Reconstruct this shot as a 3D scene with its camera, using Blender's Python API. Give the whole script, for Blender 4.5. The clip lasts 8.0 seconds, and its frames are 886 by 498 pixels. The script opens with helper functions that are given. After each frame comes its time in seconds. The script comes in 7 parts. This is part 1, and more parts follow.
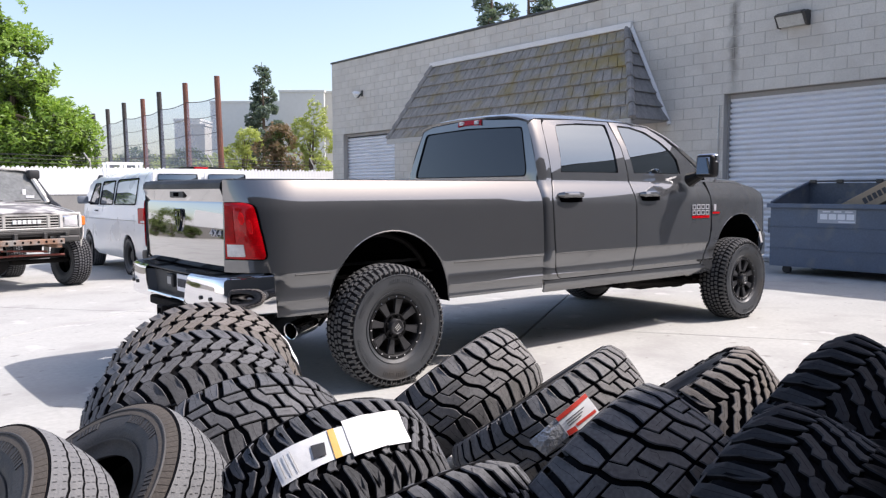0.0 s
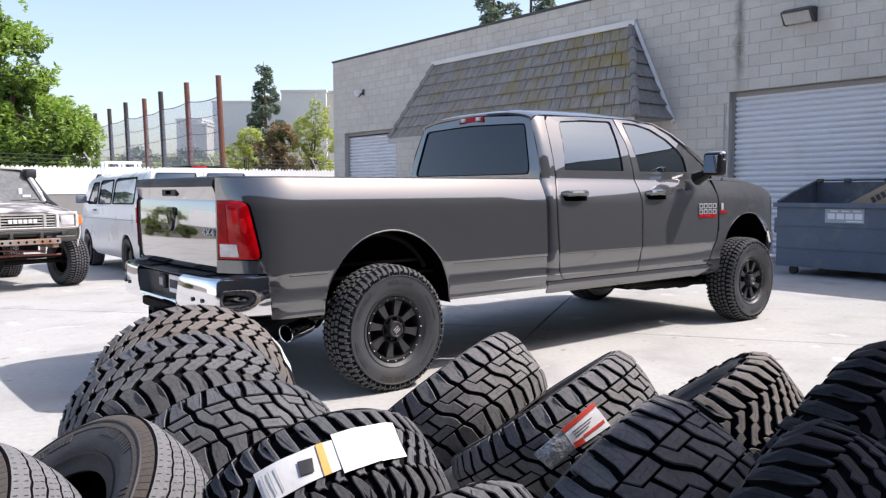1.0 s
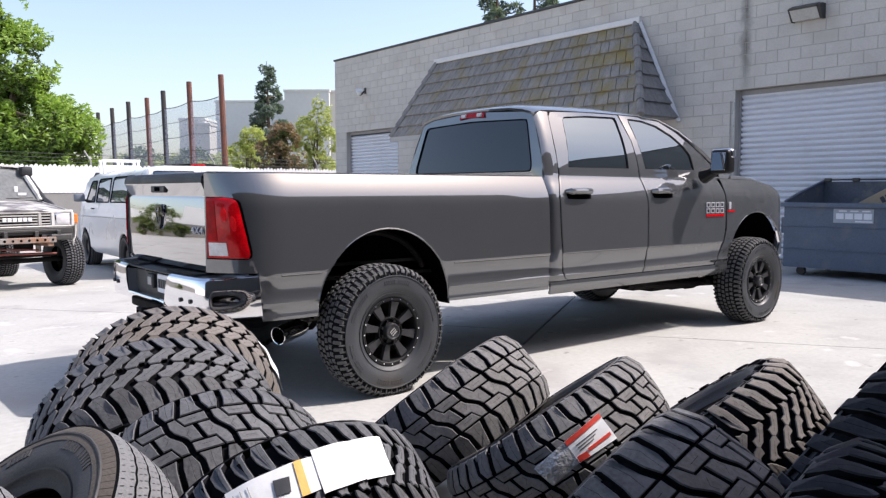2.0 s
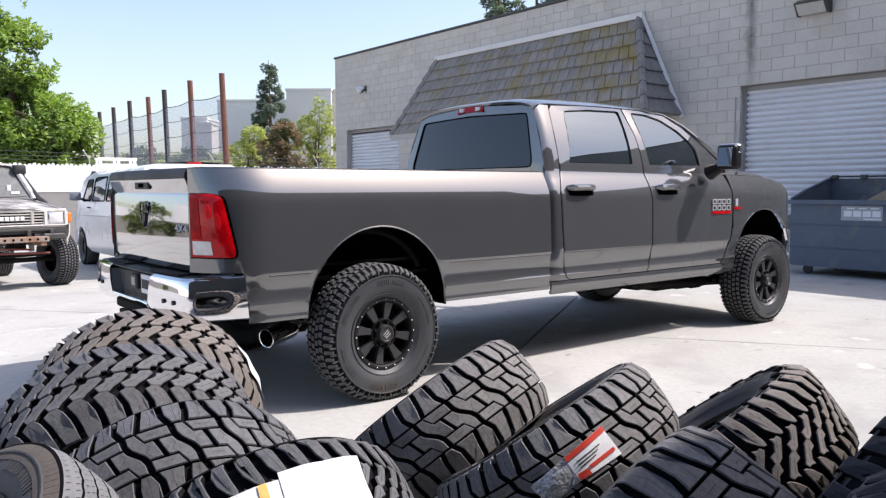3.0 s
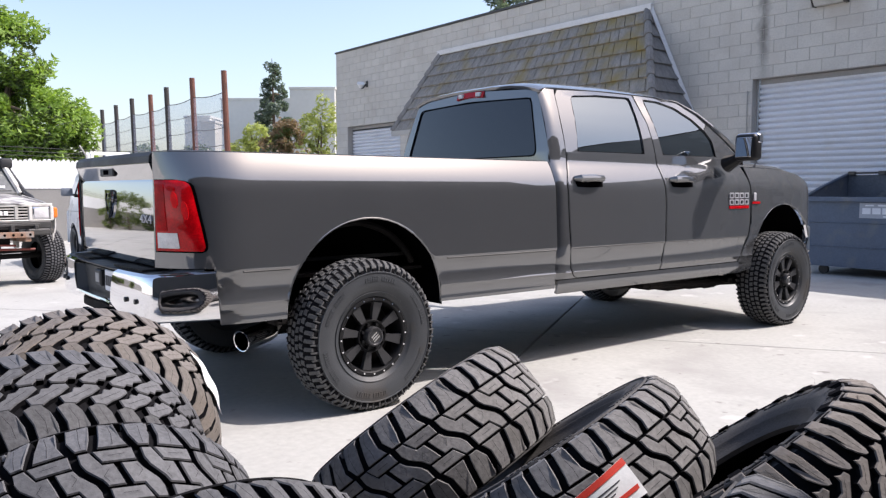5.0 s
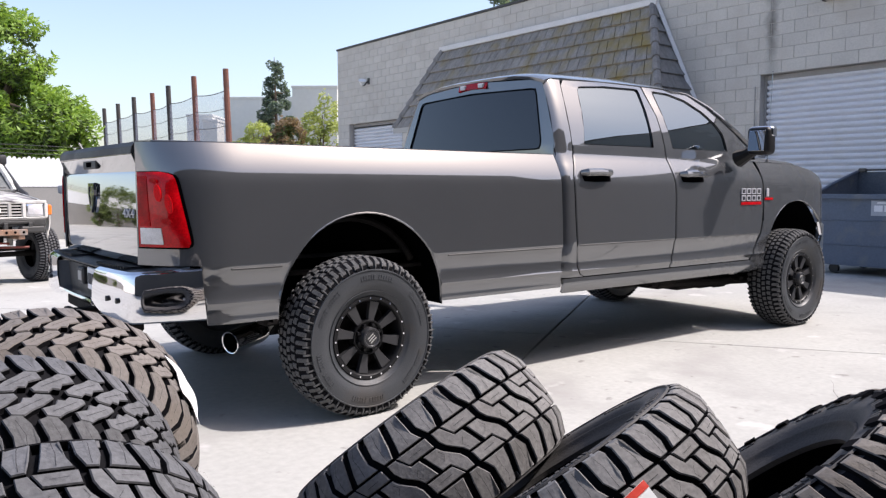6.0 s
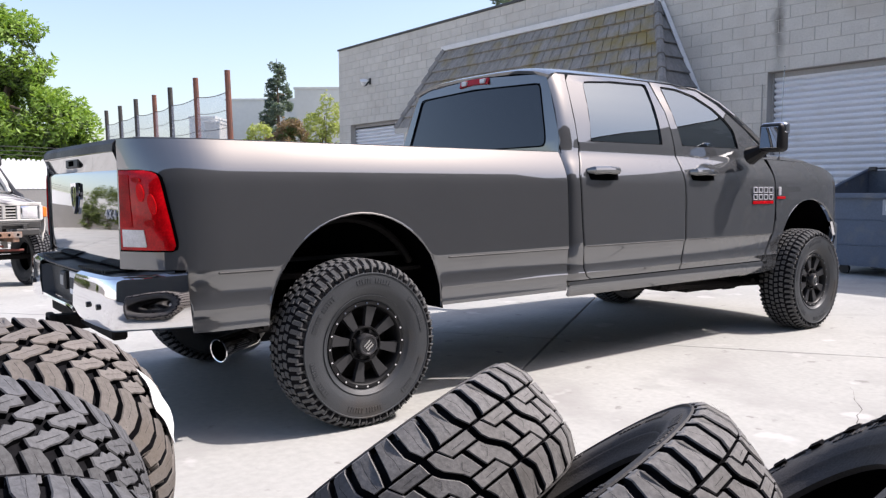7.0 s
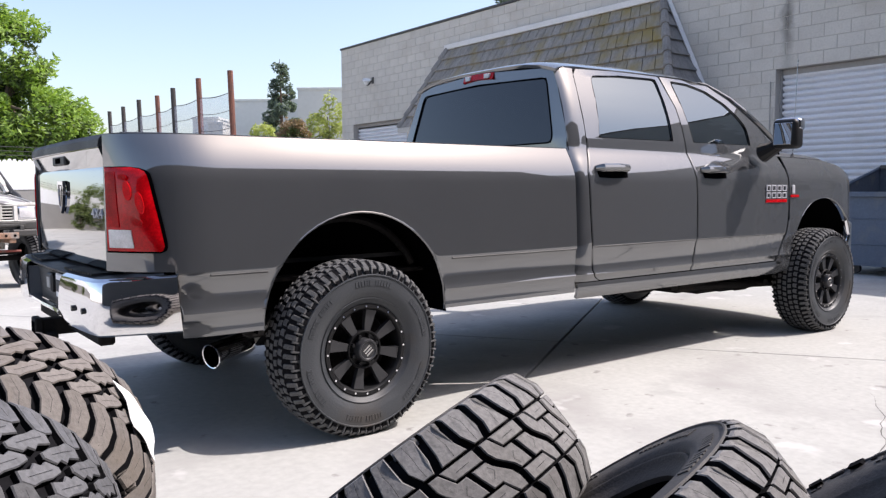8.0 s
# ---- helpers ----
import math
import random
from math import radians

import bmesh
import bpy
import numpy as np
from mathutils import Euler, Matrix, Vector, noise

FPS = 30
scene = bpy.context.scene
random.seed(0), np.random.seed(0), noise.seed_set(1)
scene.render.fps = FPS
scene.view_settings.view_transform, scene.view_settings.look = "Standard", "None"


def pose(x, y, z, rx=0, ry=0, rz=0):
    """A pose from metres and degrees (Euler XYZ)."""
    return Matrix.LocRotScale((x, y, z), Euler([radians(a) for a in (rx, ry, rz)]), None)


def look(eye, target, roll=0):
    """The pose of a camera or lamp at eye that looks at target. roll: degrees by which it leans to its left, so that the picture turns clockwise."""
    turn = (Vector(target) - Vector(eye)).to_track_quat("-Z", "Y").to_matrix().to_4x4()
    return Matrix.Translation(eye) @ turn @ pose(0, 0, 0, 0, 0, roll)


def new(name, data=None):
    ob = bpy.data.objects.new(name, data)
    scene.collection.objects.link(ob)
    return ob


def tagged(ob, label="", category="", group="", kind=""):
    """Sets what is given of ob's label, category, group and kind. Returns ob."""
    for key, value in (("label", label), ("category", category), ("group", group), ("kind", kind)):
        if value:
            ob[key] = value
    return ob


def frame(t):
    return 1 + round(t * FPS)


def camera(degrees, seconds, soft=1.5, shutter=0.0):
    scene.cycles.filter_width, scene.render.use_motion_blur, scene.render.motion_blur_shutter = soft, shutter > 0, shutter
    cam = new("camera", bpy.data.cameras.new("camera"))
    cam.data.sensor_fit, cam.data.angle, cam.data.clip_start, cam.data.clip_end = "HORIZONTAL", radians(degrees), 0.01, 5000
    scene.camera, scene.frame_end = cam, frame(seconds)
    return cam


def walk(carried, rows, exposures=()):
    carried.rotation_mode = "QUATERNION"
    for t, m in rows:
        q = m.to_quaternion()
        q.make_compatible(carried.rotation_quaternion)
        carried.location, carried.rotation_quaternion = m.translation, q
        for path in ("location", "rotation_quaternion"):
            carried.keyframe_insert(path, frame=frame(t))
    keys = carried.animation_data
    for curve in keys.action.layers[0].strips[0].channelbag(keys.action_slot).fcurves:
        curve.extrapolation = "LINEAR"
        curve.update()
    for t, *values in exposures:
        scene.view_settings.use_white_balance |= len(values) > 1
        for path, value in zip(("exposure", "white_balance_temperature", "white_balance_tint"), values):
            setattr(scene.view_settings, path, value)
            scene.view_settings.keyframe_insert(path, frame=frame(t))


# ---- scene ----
cam = camera(58.8, 8.0, 1.3)
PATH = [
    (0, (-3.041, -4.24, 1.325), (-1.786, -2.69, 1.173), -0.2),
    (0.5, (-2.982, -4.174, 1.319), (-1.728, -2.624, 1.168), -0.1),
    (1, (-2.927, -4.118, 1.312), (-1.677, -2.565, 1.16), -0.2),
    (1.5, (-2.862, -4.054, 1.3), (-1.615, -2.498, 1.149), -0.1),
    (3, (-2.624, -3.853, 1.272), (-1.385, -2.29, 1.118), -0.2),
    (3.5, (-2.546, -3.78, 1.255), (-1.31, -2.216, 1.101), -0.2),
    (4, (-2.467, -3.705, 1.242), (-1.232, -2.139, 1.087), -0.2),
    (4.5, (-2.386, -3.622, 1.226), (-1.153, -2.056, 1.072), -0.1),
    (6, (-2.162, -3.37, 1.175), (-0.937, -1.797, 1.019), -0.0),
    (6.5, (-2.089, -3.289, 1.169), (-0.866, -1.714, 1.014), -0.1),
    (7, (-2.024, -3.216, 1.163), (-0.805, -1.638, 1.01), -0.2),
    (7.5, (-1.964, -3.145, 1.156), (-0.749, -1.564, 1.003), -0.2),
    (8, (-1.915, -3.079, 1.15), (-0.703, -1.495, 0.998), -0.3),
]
SUN_TO = (0.65, -0.42, 1.0)          # towards the sun
EXPOSURE = 0.63
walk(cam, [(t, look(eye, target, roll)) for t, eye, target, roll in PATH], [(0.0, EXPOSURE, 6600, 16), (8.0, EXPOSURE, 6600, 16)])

# ---- light ----
world = bpy.data.worlds.new("sky")
scene.world = world
world.use_nodes = True
wn = world.node_tree
sky = wn.nodes.new("ShaderNodeTexSky")
sky.sky_type = "NISHITA"
sky.sun_disc = False
sky.sun_elevation = math.atan2(SUN_TO[2], math.hypot(SUN_TO[0], SUN_TO[1]))
sky.sun_rotation = math.atan2(SUN_TO[0], SUN_TO[1])
sky.air_density, sky.dust_density, sky.ozone_density = 1.0, 2.1, 0.35
wn.nodes["Background"].inputs["Strength"].default_value = 0.170
wn.links.new(sky.outputs[0], wn.nodes["Background"].inputs["Color"])
sun = new("sun", bpy.data.lights.new("sun", "SUN"))
sun.data.energy, sun.data.angle, sun.data.color = 3.75, radians(0.5), (1.0, 0.975, 0.945)
sun.matrix_world = look((8, -6, 14), (8 - SUN_TO[0], -6 - SUN_TO[1], 14 - SUN_TO[2]))


# ---- materials ----
def mat(name, col, rough=0.6, metal=0.0, var=0.18, scale=3.0, fine=60.0, bump=0.15, coat=0.0, spec=0.5, rnd=0.0, dirt=None, dirt_amt=0.0, dirt_scale=1.5,
        stretch=(1, 1, 1), ior=1.5, alpha=1.0, trans=0.0, coat_rough=0.03, world=False):
    """A surface with broad blotches, fine grain, relief and an optional second colour of dirt."""
    m = bpy.data.materials.new(name)
    m.use_nodes = True
    nt = m.node_tree
    N, L = nt.nodes, nt.links
    b = N["Principled BSDF"]
    b.inputs["Roughness"].default_value = rough
    b.inputs["Metallic"].default_value = metal
    b.inputs["Coat Weight"].default_value = coat
    b.inputs["Coat Roughness"].default_value = coat_rough
    b.inputs["Specular IOR Level"].default_value = spec
    b.inputs["IOR"].default_value = ior
    b.inputs["Alpha"].default_value = alpha
    b.inputs["Transmission Weight"].default_value = trans
    if not (var or bump or rnd):
        b.inputs["Base Color"].default_value = (*col, 1)
        return m
    tc = N.new("ShaderNodeTexCoord")
    mp = N.new("ShaderNodeMapping")
    mp.inputs["Scale"].default_value = stretch
    if world:                                               # one pattern runs on over neighbouring pieces
        L.new(N.new("ShaderNodeNewGeometry").outputs["Position"], mp.inputs["Vector"])
    else:
        L.new(tc.outputs["Object"], mp.inputs["Vector"])
    n1, n2 = N.new("ShaderNodeTexNoise"), N.new("ShaderNodeTexNoise")
    n1.inputs["Scale"].default_value, n1.inputs["Detail"].default_value = scale, 5
    n2.inputs["Scale"].default_value, n2.inputs["Detail"].default_value = fine, 3
    L.new(mp.outputs[0], n1.inputs["Vector"]); L.new(mp.outputs[0], n2.inputs["Vector"])
    add = N.new("ShaderNodeMath"); add.operation = "ADD"
    L.new(n1.outputs[0], add.inputs[0]); L.new(n2.outputs[0], add.inputs[1])
    last = add.outputs[0]
    if rnd:
        oi = N.new("ShaderNodeObjectInfo")
        geo = N.new("ShaderNodeNewGeometry")
        su = N.new("ShaderNodeMath"); su.operation = "ADD"
        L.new(oi.outputs["Random"], su.inputs[0]); L.new(geo.outputs["Random Per Island"], su.inputs[1])
        ma = N.new("ShaderNodeMath"); ma.operation = "MULTIPLY_ADD"
        ma.inputs[1].default_value = rnd / max(var, 0.01)
        L.new(su.outputs[0], ma.inputs[0]); L.new(last, ma.inputs[2])
        off = N.new("ShaderNodeMath"); off.operation = "SUBTRACT"; off.inputs[1].default_value = rnd / max(var, 0.01)
        L.new(ma.outputs[0], off.inputs[0]); last = off.outputs[0]
    rng = N.new("ShaderNodeMapRange"); rng.clamp = False
    rng.inputs["From Min"].default_value, rng.inputs["From Max"].default_value = 0.6, 1.4
    rng.inputs["To Min"].default_value, rng.inputs["To Max"].default_value = 1 - var, 1 + var
    L.new(last, rng.inputs["Value"])
    hsv = N.new("ShaderNodeHueSaturation")
    hsv.inputs["Color"].default_value = (*col, 1)
    L.new(rng.outputs[0], hsv.inputs["Value"])
    colour = hsv.outputs[0]
    if dirt:
        n3 = N.new("ShaderNodeTexNoise")
        n3.inputs["Scale"].default_value, n3.inputs["Detail"].default_value = dirt_scale, 7
        L.new(mp.outputs[0], n3.inputs["Vector"])
        r3 = N.new("ShaderNodeMapRange")
        r3.inputs["From Min"].default_value, r3.inputs["From Max"].default_value = 0.62 - 0.3 * dirt_amt, 0.82 - 0.3 * dirt_amt
        L.new(n3.outputs[0], r3.inputs["Value"])
        mx = N.new("ShaderNodeMix"); mx.data_type = "RGBA"
        mx.inputs["B"].default_value = (*dirt, 1)
        L.new(r3.outputs[0], mx.inputs["Factor"]); L.new(colour, mx.inputs["A"])
        colour = mx.outputs["Result"]
    L.new(colour, b.inputs["Base Color"])
    rr = N.new("ShaderNodeMapRange")
    rr.inputs["From Min"].default_value, rr.inputs["From Max"].default_value = 0.3, 0.7
    rr.inputs["To Min"].default_value, rr.inputs["To Max"].default_value = max(0, rough - 0.08 * min(1, rough * 2)), min(1, rough + 0.08 * min(1, rough * 2))
    L.new(n1.outputs[0], rr.inputs["Value"]); L.new(rr.outputs[0], b.inputs["Roughness"])
    if bump:
        bp = N.new("ShaderNodeBump")
        bp.inputs["Strength"].default_value, bp.inputs["Distance"].default_value = bump, 0.01
        L.new(n2.outputs[0], bp.inputs["Height"]); L.new(bp.outputs[0], b.inputs["Normal"])
    return m


M = {}
M["concrete"] = mat("concrete", (0.395, 0.391, 0.366), 0.85, var=0.14, scale=0.8, fine=24, bump=0.15, dirt=(0.325, 0.315, 0.298), dirt_amt=0.36, dirt_scale=1.3, rnd=0.02, world=True)
M["crack"] = mat("crack", (0.12, 0.115, 0.105), 0.95, var=0.2, scale=8, fine=60)
M["soil"] = mat("soil", (0.33, 0.31, 0.27), 0.95, var=0.2, scale=0.6, fine=20)
M["block"] = mat("block", (0.54, 0.507, 0.458), 0.9, var=0.12, scale=2.2, fine=38, bump=0.8, rnd=0.03, dirt=(0.48, 0.44, 0.39), dirt_amt=0.25, dirt_scale=1.7, world=True)


def add_streak(m, y0, z0, z1):
    """A dark run-down stain on a wall, fading at its ragged edges."""
    nt = m.node_tree
    N, L = nt.nodes, nt.links
    b = N["Principled BSDF"]
    old = b.inputs["Base Color"].links[0].from_socket
    geo = N.new("ShaderNodeNewGeometry")
    sp = N.new("ShaderNodeSeparateXYZ")
    L.new(geo.outputs["Position"], sp.inputs[0])
    nz = N.new("ShaderNodeTexNoise"); nz.inputs["Scale"].default_value = 5.0; nz.inputs["Detail"].default_value = 6
    L.new(geo.outputs["Position"], nz.inputs["Vector"])

    def ramp(src, a, c, lo=0.0, hi=1.0):
        r = N.new("ShaderNodeMapRange")
        r.inputs["From Min"].default_value, r.inputs["From Max"].default_value = a, c
        r.inputs["To Min"].default_value, r.inputs["To Max"].default_value = lo, hi
        L.new(src, r.inputs["Value"])
        return r.outputs[0]

    def op(kind, a, c):
        n = N.new("ShaderNodeMath"); n.operation = kind
        for i, v in enumerate((a, c)):
            if isinstance(v, (int, float)):
                n.inputs[i].default_value = v
            else:
                L.new(v, n.inputs[i])
        return n.outputs[0]
    d = op("ABSOLUTE", op("SUBTRACT", sp.outputs["Y"], y0), 0)
    f = ramp(op("ADD", d, op("MULTIPLY", nz.outputs[0], 0.22)), 0.10, 0.24, 1, 0)
    f = op("MULTIPLY", f, ramp(op("ADD", sp.outputs["Z"], op("MULTIPLY", nz.outputs[0], 0.6)), z0, z0 + 0.9))
    f = op("MULTIPLY", f, ramp(sp.outputs["Z"], z1 - 0.15, z1, 1, 0))
    mx = N.new("ShaderNodeMix"); mx.data_type = "RGBA"
    mx.inputs["B"].default_value = (0.10, 0.092, 0.08, 1)
    L.new(op("MULTIPLY", f, 0.85), mx.inputs["Factor"]); L.new(old, mx.inputs["A"])
    L.new(mx.outputs["Result"], b.inputs["Base Color"])


add_streak(M["block"], 3.69, 3.1, 4.75)


def add_spots(m, scale, lo, hi, col, amt, rise=None):
    """Scattered spots and drips of a second colour; rise = (y0, y1, more) thickens them towards y1."""
    nt = m.node_tree
    N, L = nt.nodes, nt.links
    b = N["Principled BSDF"]
    old = b.inputs["Base Color"].links[0].from_socket
    geo = N.new("ShaderNodeNewGeometry")
    nz = N.new("ShaderNodeTexNoise")
    nz.inputs["Scale"].default_value, nz.inputs["Detail"].default_value = scale, 4
    L.new(geo.outputs["Position"], nz.inputs["Vector"])
    r = N.new("ShaderNodeMapRange")
    r.inputs["From Min"].default_value, r.inputs["From Max"].default_value = lo, hi
    r.inputs["To Max"].default_value = amt
    L.new(nz.outputs[0], r.inputs["Value"])
    if rise:
        sep, g, ad = N.new("ShaderNodeSeparateXYZ"), N.new("ShaderNodeMapRange"), N.new("ShaderNodeMath")
        ad.operation = "ADD"
        g.inputs["From Min"].default_value, g.inputs["From Max"].default_value, g.inputs["To Max"].default_value = rise
        L.new(geo.outputs["Position"], sep.inputs[0]); L.new(sep.outputs["Y"], g.inputs["Value"])
        L.new(g.outputs[0], ad.inputs[0]); L.new(nz.outputs[0], ad.inputs[1])
        L.new(ad.outputs[0], r.inputs["Value"])
    mx = N.new("ShaderNodeMix"); mx.data_type = "RGBA"
    mx.inputs["B"].default_value = (*col, 1)
    L.new(r.outputs[0], mx.inputs["Factor"]); L.new(old, mx.inputs["A"])
    L.new(mx.outputs["Result"], b.inputs["Base Color"])


M["mortar"] = mat("mortar", (0.42, 0.39, 0.35), 0.95, var=0.12, scale=2, fine=80)
M["door_steel"] = mat("door_steel", (0.68, 0.69, 0.73), 0.45, var=0.06, scale=1.2, fine=30, bump=0.04, dirt=(0.60, 0.595, 0.60), dirt_amt=0.15, dirt_scale=2.5, world=True)
M["jamb"] = mat("jamb", (0.30, 0.29, 0.28), 0.6, var=0.1, fine=30)
M["shingle"] = mat("shingle", (0.255, 0.235, 0.210), 0.9, var=0.42, scale=5.0, fine=26, bump=0.6, rnd=0.05, stretch=(1, 1.9, 0.30), world=True)
add_spots(M["shingle"], 2.1, 0.56, 0.84, (0.25, 0.18, 0.035), 0.75, (12.0, 6.2, 0.17))
M["shingle_grey"] = mat("shingle_grey", (0.215, 0.205, 0.195), 0.9, var=0.35, scale=5.0, fine=26, bump=0.6, rnd=0.07, stretch=(1.9, 1, 0.30), world=True)
M["flashing"] = mat("flashing", (0.66, 0.64, 0.62), 0.6, var=0.1, scale=2, fine=30, world=True)
add_spots(M["concrete"], 7.0, 0.66, 0.72, (0.20, 0.19, 0.175), 0.7)
add_spots(M["concrete"], 1.6, 0.60, 0.74, (0.27, 0.265, 0.25), 0.6)
add_spots(M["concrete"], 2.7, 0.64, 0.70, (0.56, 0.55, 0.53), 0.6)
M["trim_grey"] = mat("trim_grey", (0.40, 0.385, 0.36), 0.7, var=0.1, fine=30)
M["dark_metal"] = mat("dark_metal", (0.06, 0.058, 0.055), 0.5, metal=0.3, var=0.2, fine=60)
M["lamp_glass"] = mat("lamp_glass", (0.50, 0.49, 0.46), 0.35, var=0.15, scale=6, fine=30, bump=0.2)
M["paint"] = mat("paint", (0.058, 0.0605, 0.0645), 0.42, metal=0.0, var=0.03, scale=4, fine=900, bump=0.0, coat=1.0, coat_rough=0.022, spec=0.08)
M["paint"].node_tree.nodes["Principled BSDF"].inputs["Coat IOR"].default_value = 2.35
# near-black for seals and for the shade in seams, holes and wheel wells
M["gap"] = mat("gap", (0.003, 0.003, 0.0035), 0.9, var=0, bump=0, spec=0.0)
M["polish"] = mat("polish", (0.46, 0.455, 0.45), 0.04, metal=1.0, var=0.03, scale=3, fine=400, bump=0, coat=0.5)
M["plastic"] = mat("plastic", (0.022, 0.022, 0.023), 0.55, var=0.12, scale=5, fine=300, bump=0.12)
M["underbody"] = mat("underbody", (0.012, 0.011, 0.011), 0.8, spec=0.15, var=0.35, scale=6, fine=60, bump=0.3, dirt=(0.03, 0.024, 0.02), dirt_amt=0.2, dirt_scale=5)
M["chrome"] = mat("chrome", (0.80, 0.80, 0.82), 0.05, metal=1.0, var=0.02, scale=3, fine=60, bump=0.0)
M["steel"] = mat("steel", (0.55, 0.54, 0.52), 0.28, metal=1.0, var=0.1, fine=80, bump=0.05)
M["glass"] = mat("glass", (0.010, 0.012, 0.014), 0.012, var=0, bump=0, spec=0.5, ior=2.5)
M["glass"].node_tree.nodes["Principled BSDF"].inputs["Specular Tint"].default_value = (0.78, 0.92, 1.0, 1)
# greyed base colour stands in for the pale fence mirrored in the panes
M["glass_van"] = mat("glass_van", (0.085, 0.09, 0.10), 0.03, var=0.25, scale=3, fine=12, bump=0, ior=2.1)
# opaque grey: the brightness through and off the pane is put into its colour
M["windscreen_pale"] = mat("windscreen_pale", (0.15, 0.155, 0.15), 0.06, var=0.3, scale=4, fine=20, bump=0)
M["glass_rear"] = mat("glass_rear", (0.010, 0.013, 0.018), 0.015, var=0, bump=0, ior=1.65)
M["mirror"] = mat("mirror", (0.82, 0.83, 0.84), 0.02, metal=1.0, var=0, bump=0)
M["red_lens"] = mat("red_lens", (0.46, 0.002, 0.005), 0.22, var=0.45, scale=16, fine=120, bump=0.05, coat=0.55, coat_rough=0.01, spec=0.06)
M["red_bright"] = mat("red_bright", (0.72, 0.006, 0.010), 0.2, var=0.3, scale=30, fine=150, bump=0.2, spec=0.1)
M["red_dark"] = mat("red_dark", (0.36, 0.001, 0.003), 0.2, var=0.6, scale=14, fine=150, bump=0.1, spec=0.1)
M["clear_lens"] = mat("clear_lens", (0.62, 0.60, 0.60), 0.1, var=0.2, scale=30, fine=150, bump=0.3, coat=1.0)
M["amber"] = mat("amber", (0.75, 0.20, 0.03), 0.2, var=0.1, fine=80, coat=0.5)
M["rubber"] = mat("rubber", (0.115, 0.116, 0.122), 0.72, spec=0.3, var=0.38, scale=7, fine=90, bump=0.18, dirt=(0.085, 0.085, 0.088), dirt_amt=0.35, dirt_scale=5)
# lighter copy of rubber, for two tyres whose tread turns from the sun
M["rubber_grey"] = mat("rubber_grey", (0.178, 0.172, 0.168), 0.75, spec=0.3, var=0.35, scale=7, fine=90, bump=0.18, dirt=(0.115, 0.108, 0.102), dirt_amt=0.3, dirt_scale=5)
M["rubber_brown"] = mat("rubber_brown", (0.165, 0.148, 0.135), 0.8, var=0.25, scale=7, fine=90, bump=0.2, dirt=(0.14, 0.115, 0.09), dirt_amt=0.35, dirt_scale=5)
M["rubber_worn"] = mat("rubber_worn", (0.158, 0.160, 0.164), 0.85, var=0.2, scale=9, fine=120, bump=0.2, dirt=(0.20, 0.20, 0.20), dirt_amt=0.35, dirt_scale=6)
# darker copy of rubber: the shade over two piled tyres is in its colour
M["rubber_shaded"] = mat("rubber_shaded", (0.040, 0.041, 0.046), 0.75, spec=0.25, var=0.25, scale=7, fine=90, bump=0.18, dirt=(0.038, 0.038, 0.040), dirt_amt=0.25, dirt_scale=5)
M["rubber_truck"] = mat("rubber_truck", (0.10, 0.10, 0.101), 0.75, spec=0.3, var=0.25, scale=7, fine=90, bump=0.18)
M["rubber_wall"] = mat("rubber_wall", (0.048, 0.045, 0.044), 0.68, var=0.35, scale=9, fine=150, bump=0.15, dirt=(0.10, 0.088, 0.078), dirt_amt=0.35, dirt_scale=4)
M["rubber_dusty"] = mat("rubber_dusty", (0.080, 0.068, 0.057), 0.85, var=0.25, scale=9, fine=120, bump=0.2)
# chrome letters: their bright reflections put into a plain pale colour
M["bright_letter"] = mat("bright_letter", (0.48, 0.48, 0.51), 0.3, metal=0.0, var=0.05, fine=60)
# unscuffed rubber, darkened further for the shade in grooves and slits
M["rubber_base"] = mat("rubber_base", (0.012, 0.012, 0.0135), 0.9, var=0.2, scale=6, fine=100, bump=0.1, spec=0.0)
M["rubber_side"] = mat("rubber_side", (0.046, 0.050, 0.056), 0.5, var=0.2, scale=6, fine=150, bump=0.08, dirt=(0.06, 0.05, 0.042), dirt_amt=0.12, dirt_scale=4)
M["wheel_black"] = mat("wheel_black", (0.009, 0.009, 0.010), 0.45, spec=0.3, var=0.15, fine=200, bump=0.05)
M["wheel_spoke"] = mat("wheel_spoke", (0.045, 0.045, 0.048), 0.38, metal=0.3, var=0.1, fine=200, bump=0.04)
M["paper"] = mat("paper", (0.78, 0.78, 0.77), 0.55, var=0.05, scale=8, fine=60, bump=0.1)
M["paper_orange"] = mat("paper_orange", (0.80, 0.45, 0.12), 0.55, var=0.05, fine=60)
M["paper_red"] = mat("paper_red", (0.62, 0.05, 0.03), 0.5, var=0.05, fine=60)
M["ink"] = mat("ink", (0.05, 0.05, 0.055), 0.6, var=0.1, fine=60)
M["film"] = mat("film", (0.55, 0.55, 0.55), 0.18, metal=0.5, var=0.3, scale=18, fine=70, bump=0.8)
M["white_paint"] = mat("white_paint", (0.84, 0.85, 0.85), 0.3, var=0.05, scale=2, fine=50, bump=0.02, coat=0.4)
M["white_steel"] = mat("white_steel", (0.78, 0.78, 0.77), 0.55, var=0.05, scale=1.5, fine=20, bump=0.05)
M["mirror_shell"] = mat("mirror_shell", (0.17, 0.19, 0.22), 0.4, var=0.1, fine=40)
M["plate"] = mat("plate", (0.72, 0.72, 0.74), 0.4, var=0.08, fine=40)
M["bin_blue"] = mat("bin_blue", (0.085, 0.115, 0.165), 0.55, var=0.18, scale=2.5, fine=40, bump=0.12, dirt=(0.14, 0.15, 0.165), dirt_amt=0.22, dirt_scale=3)
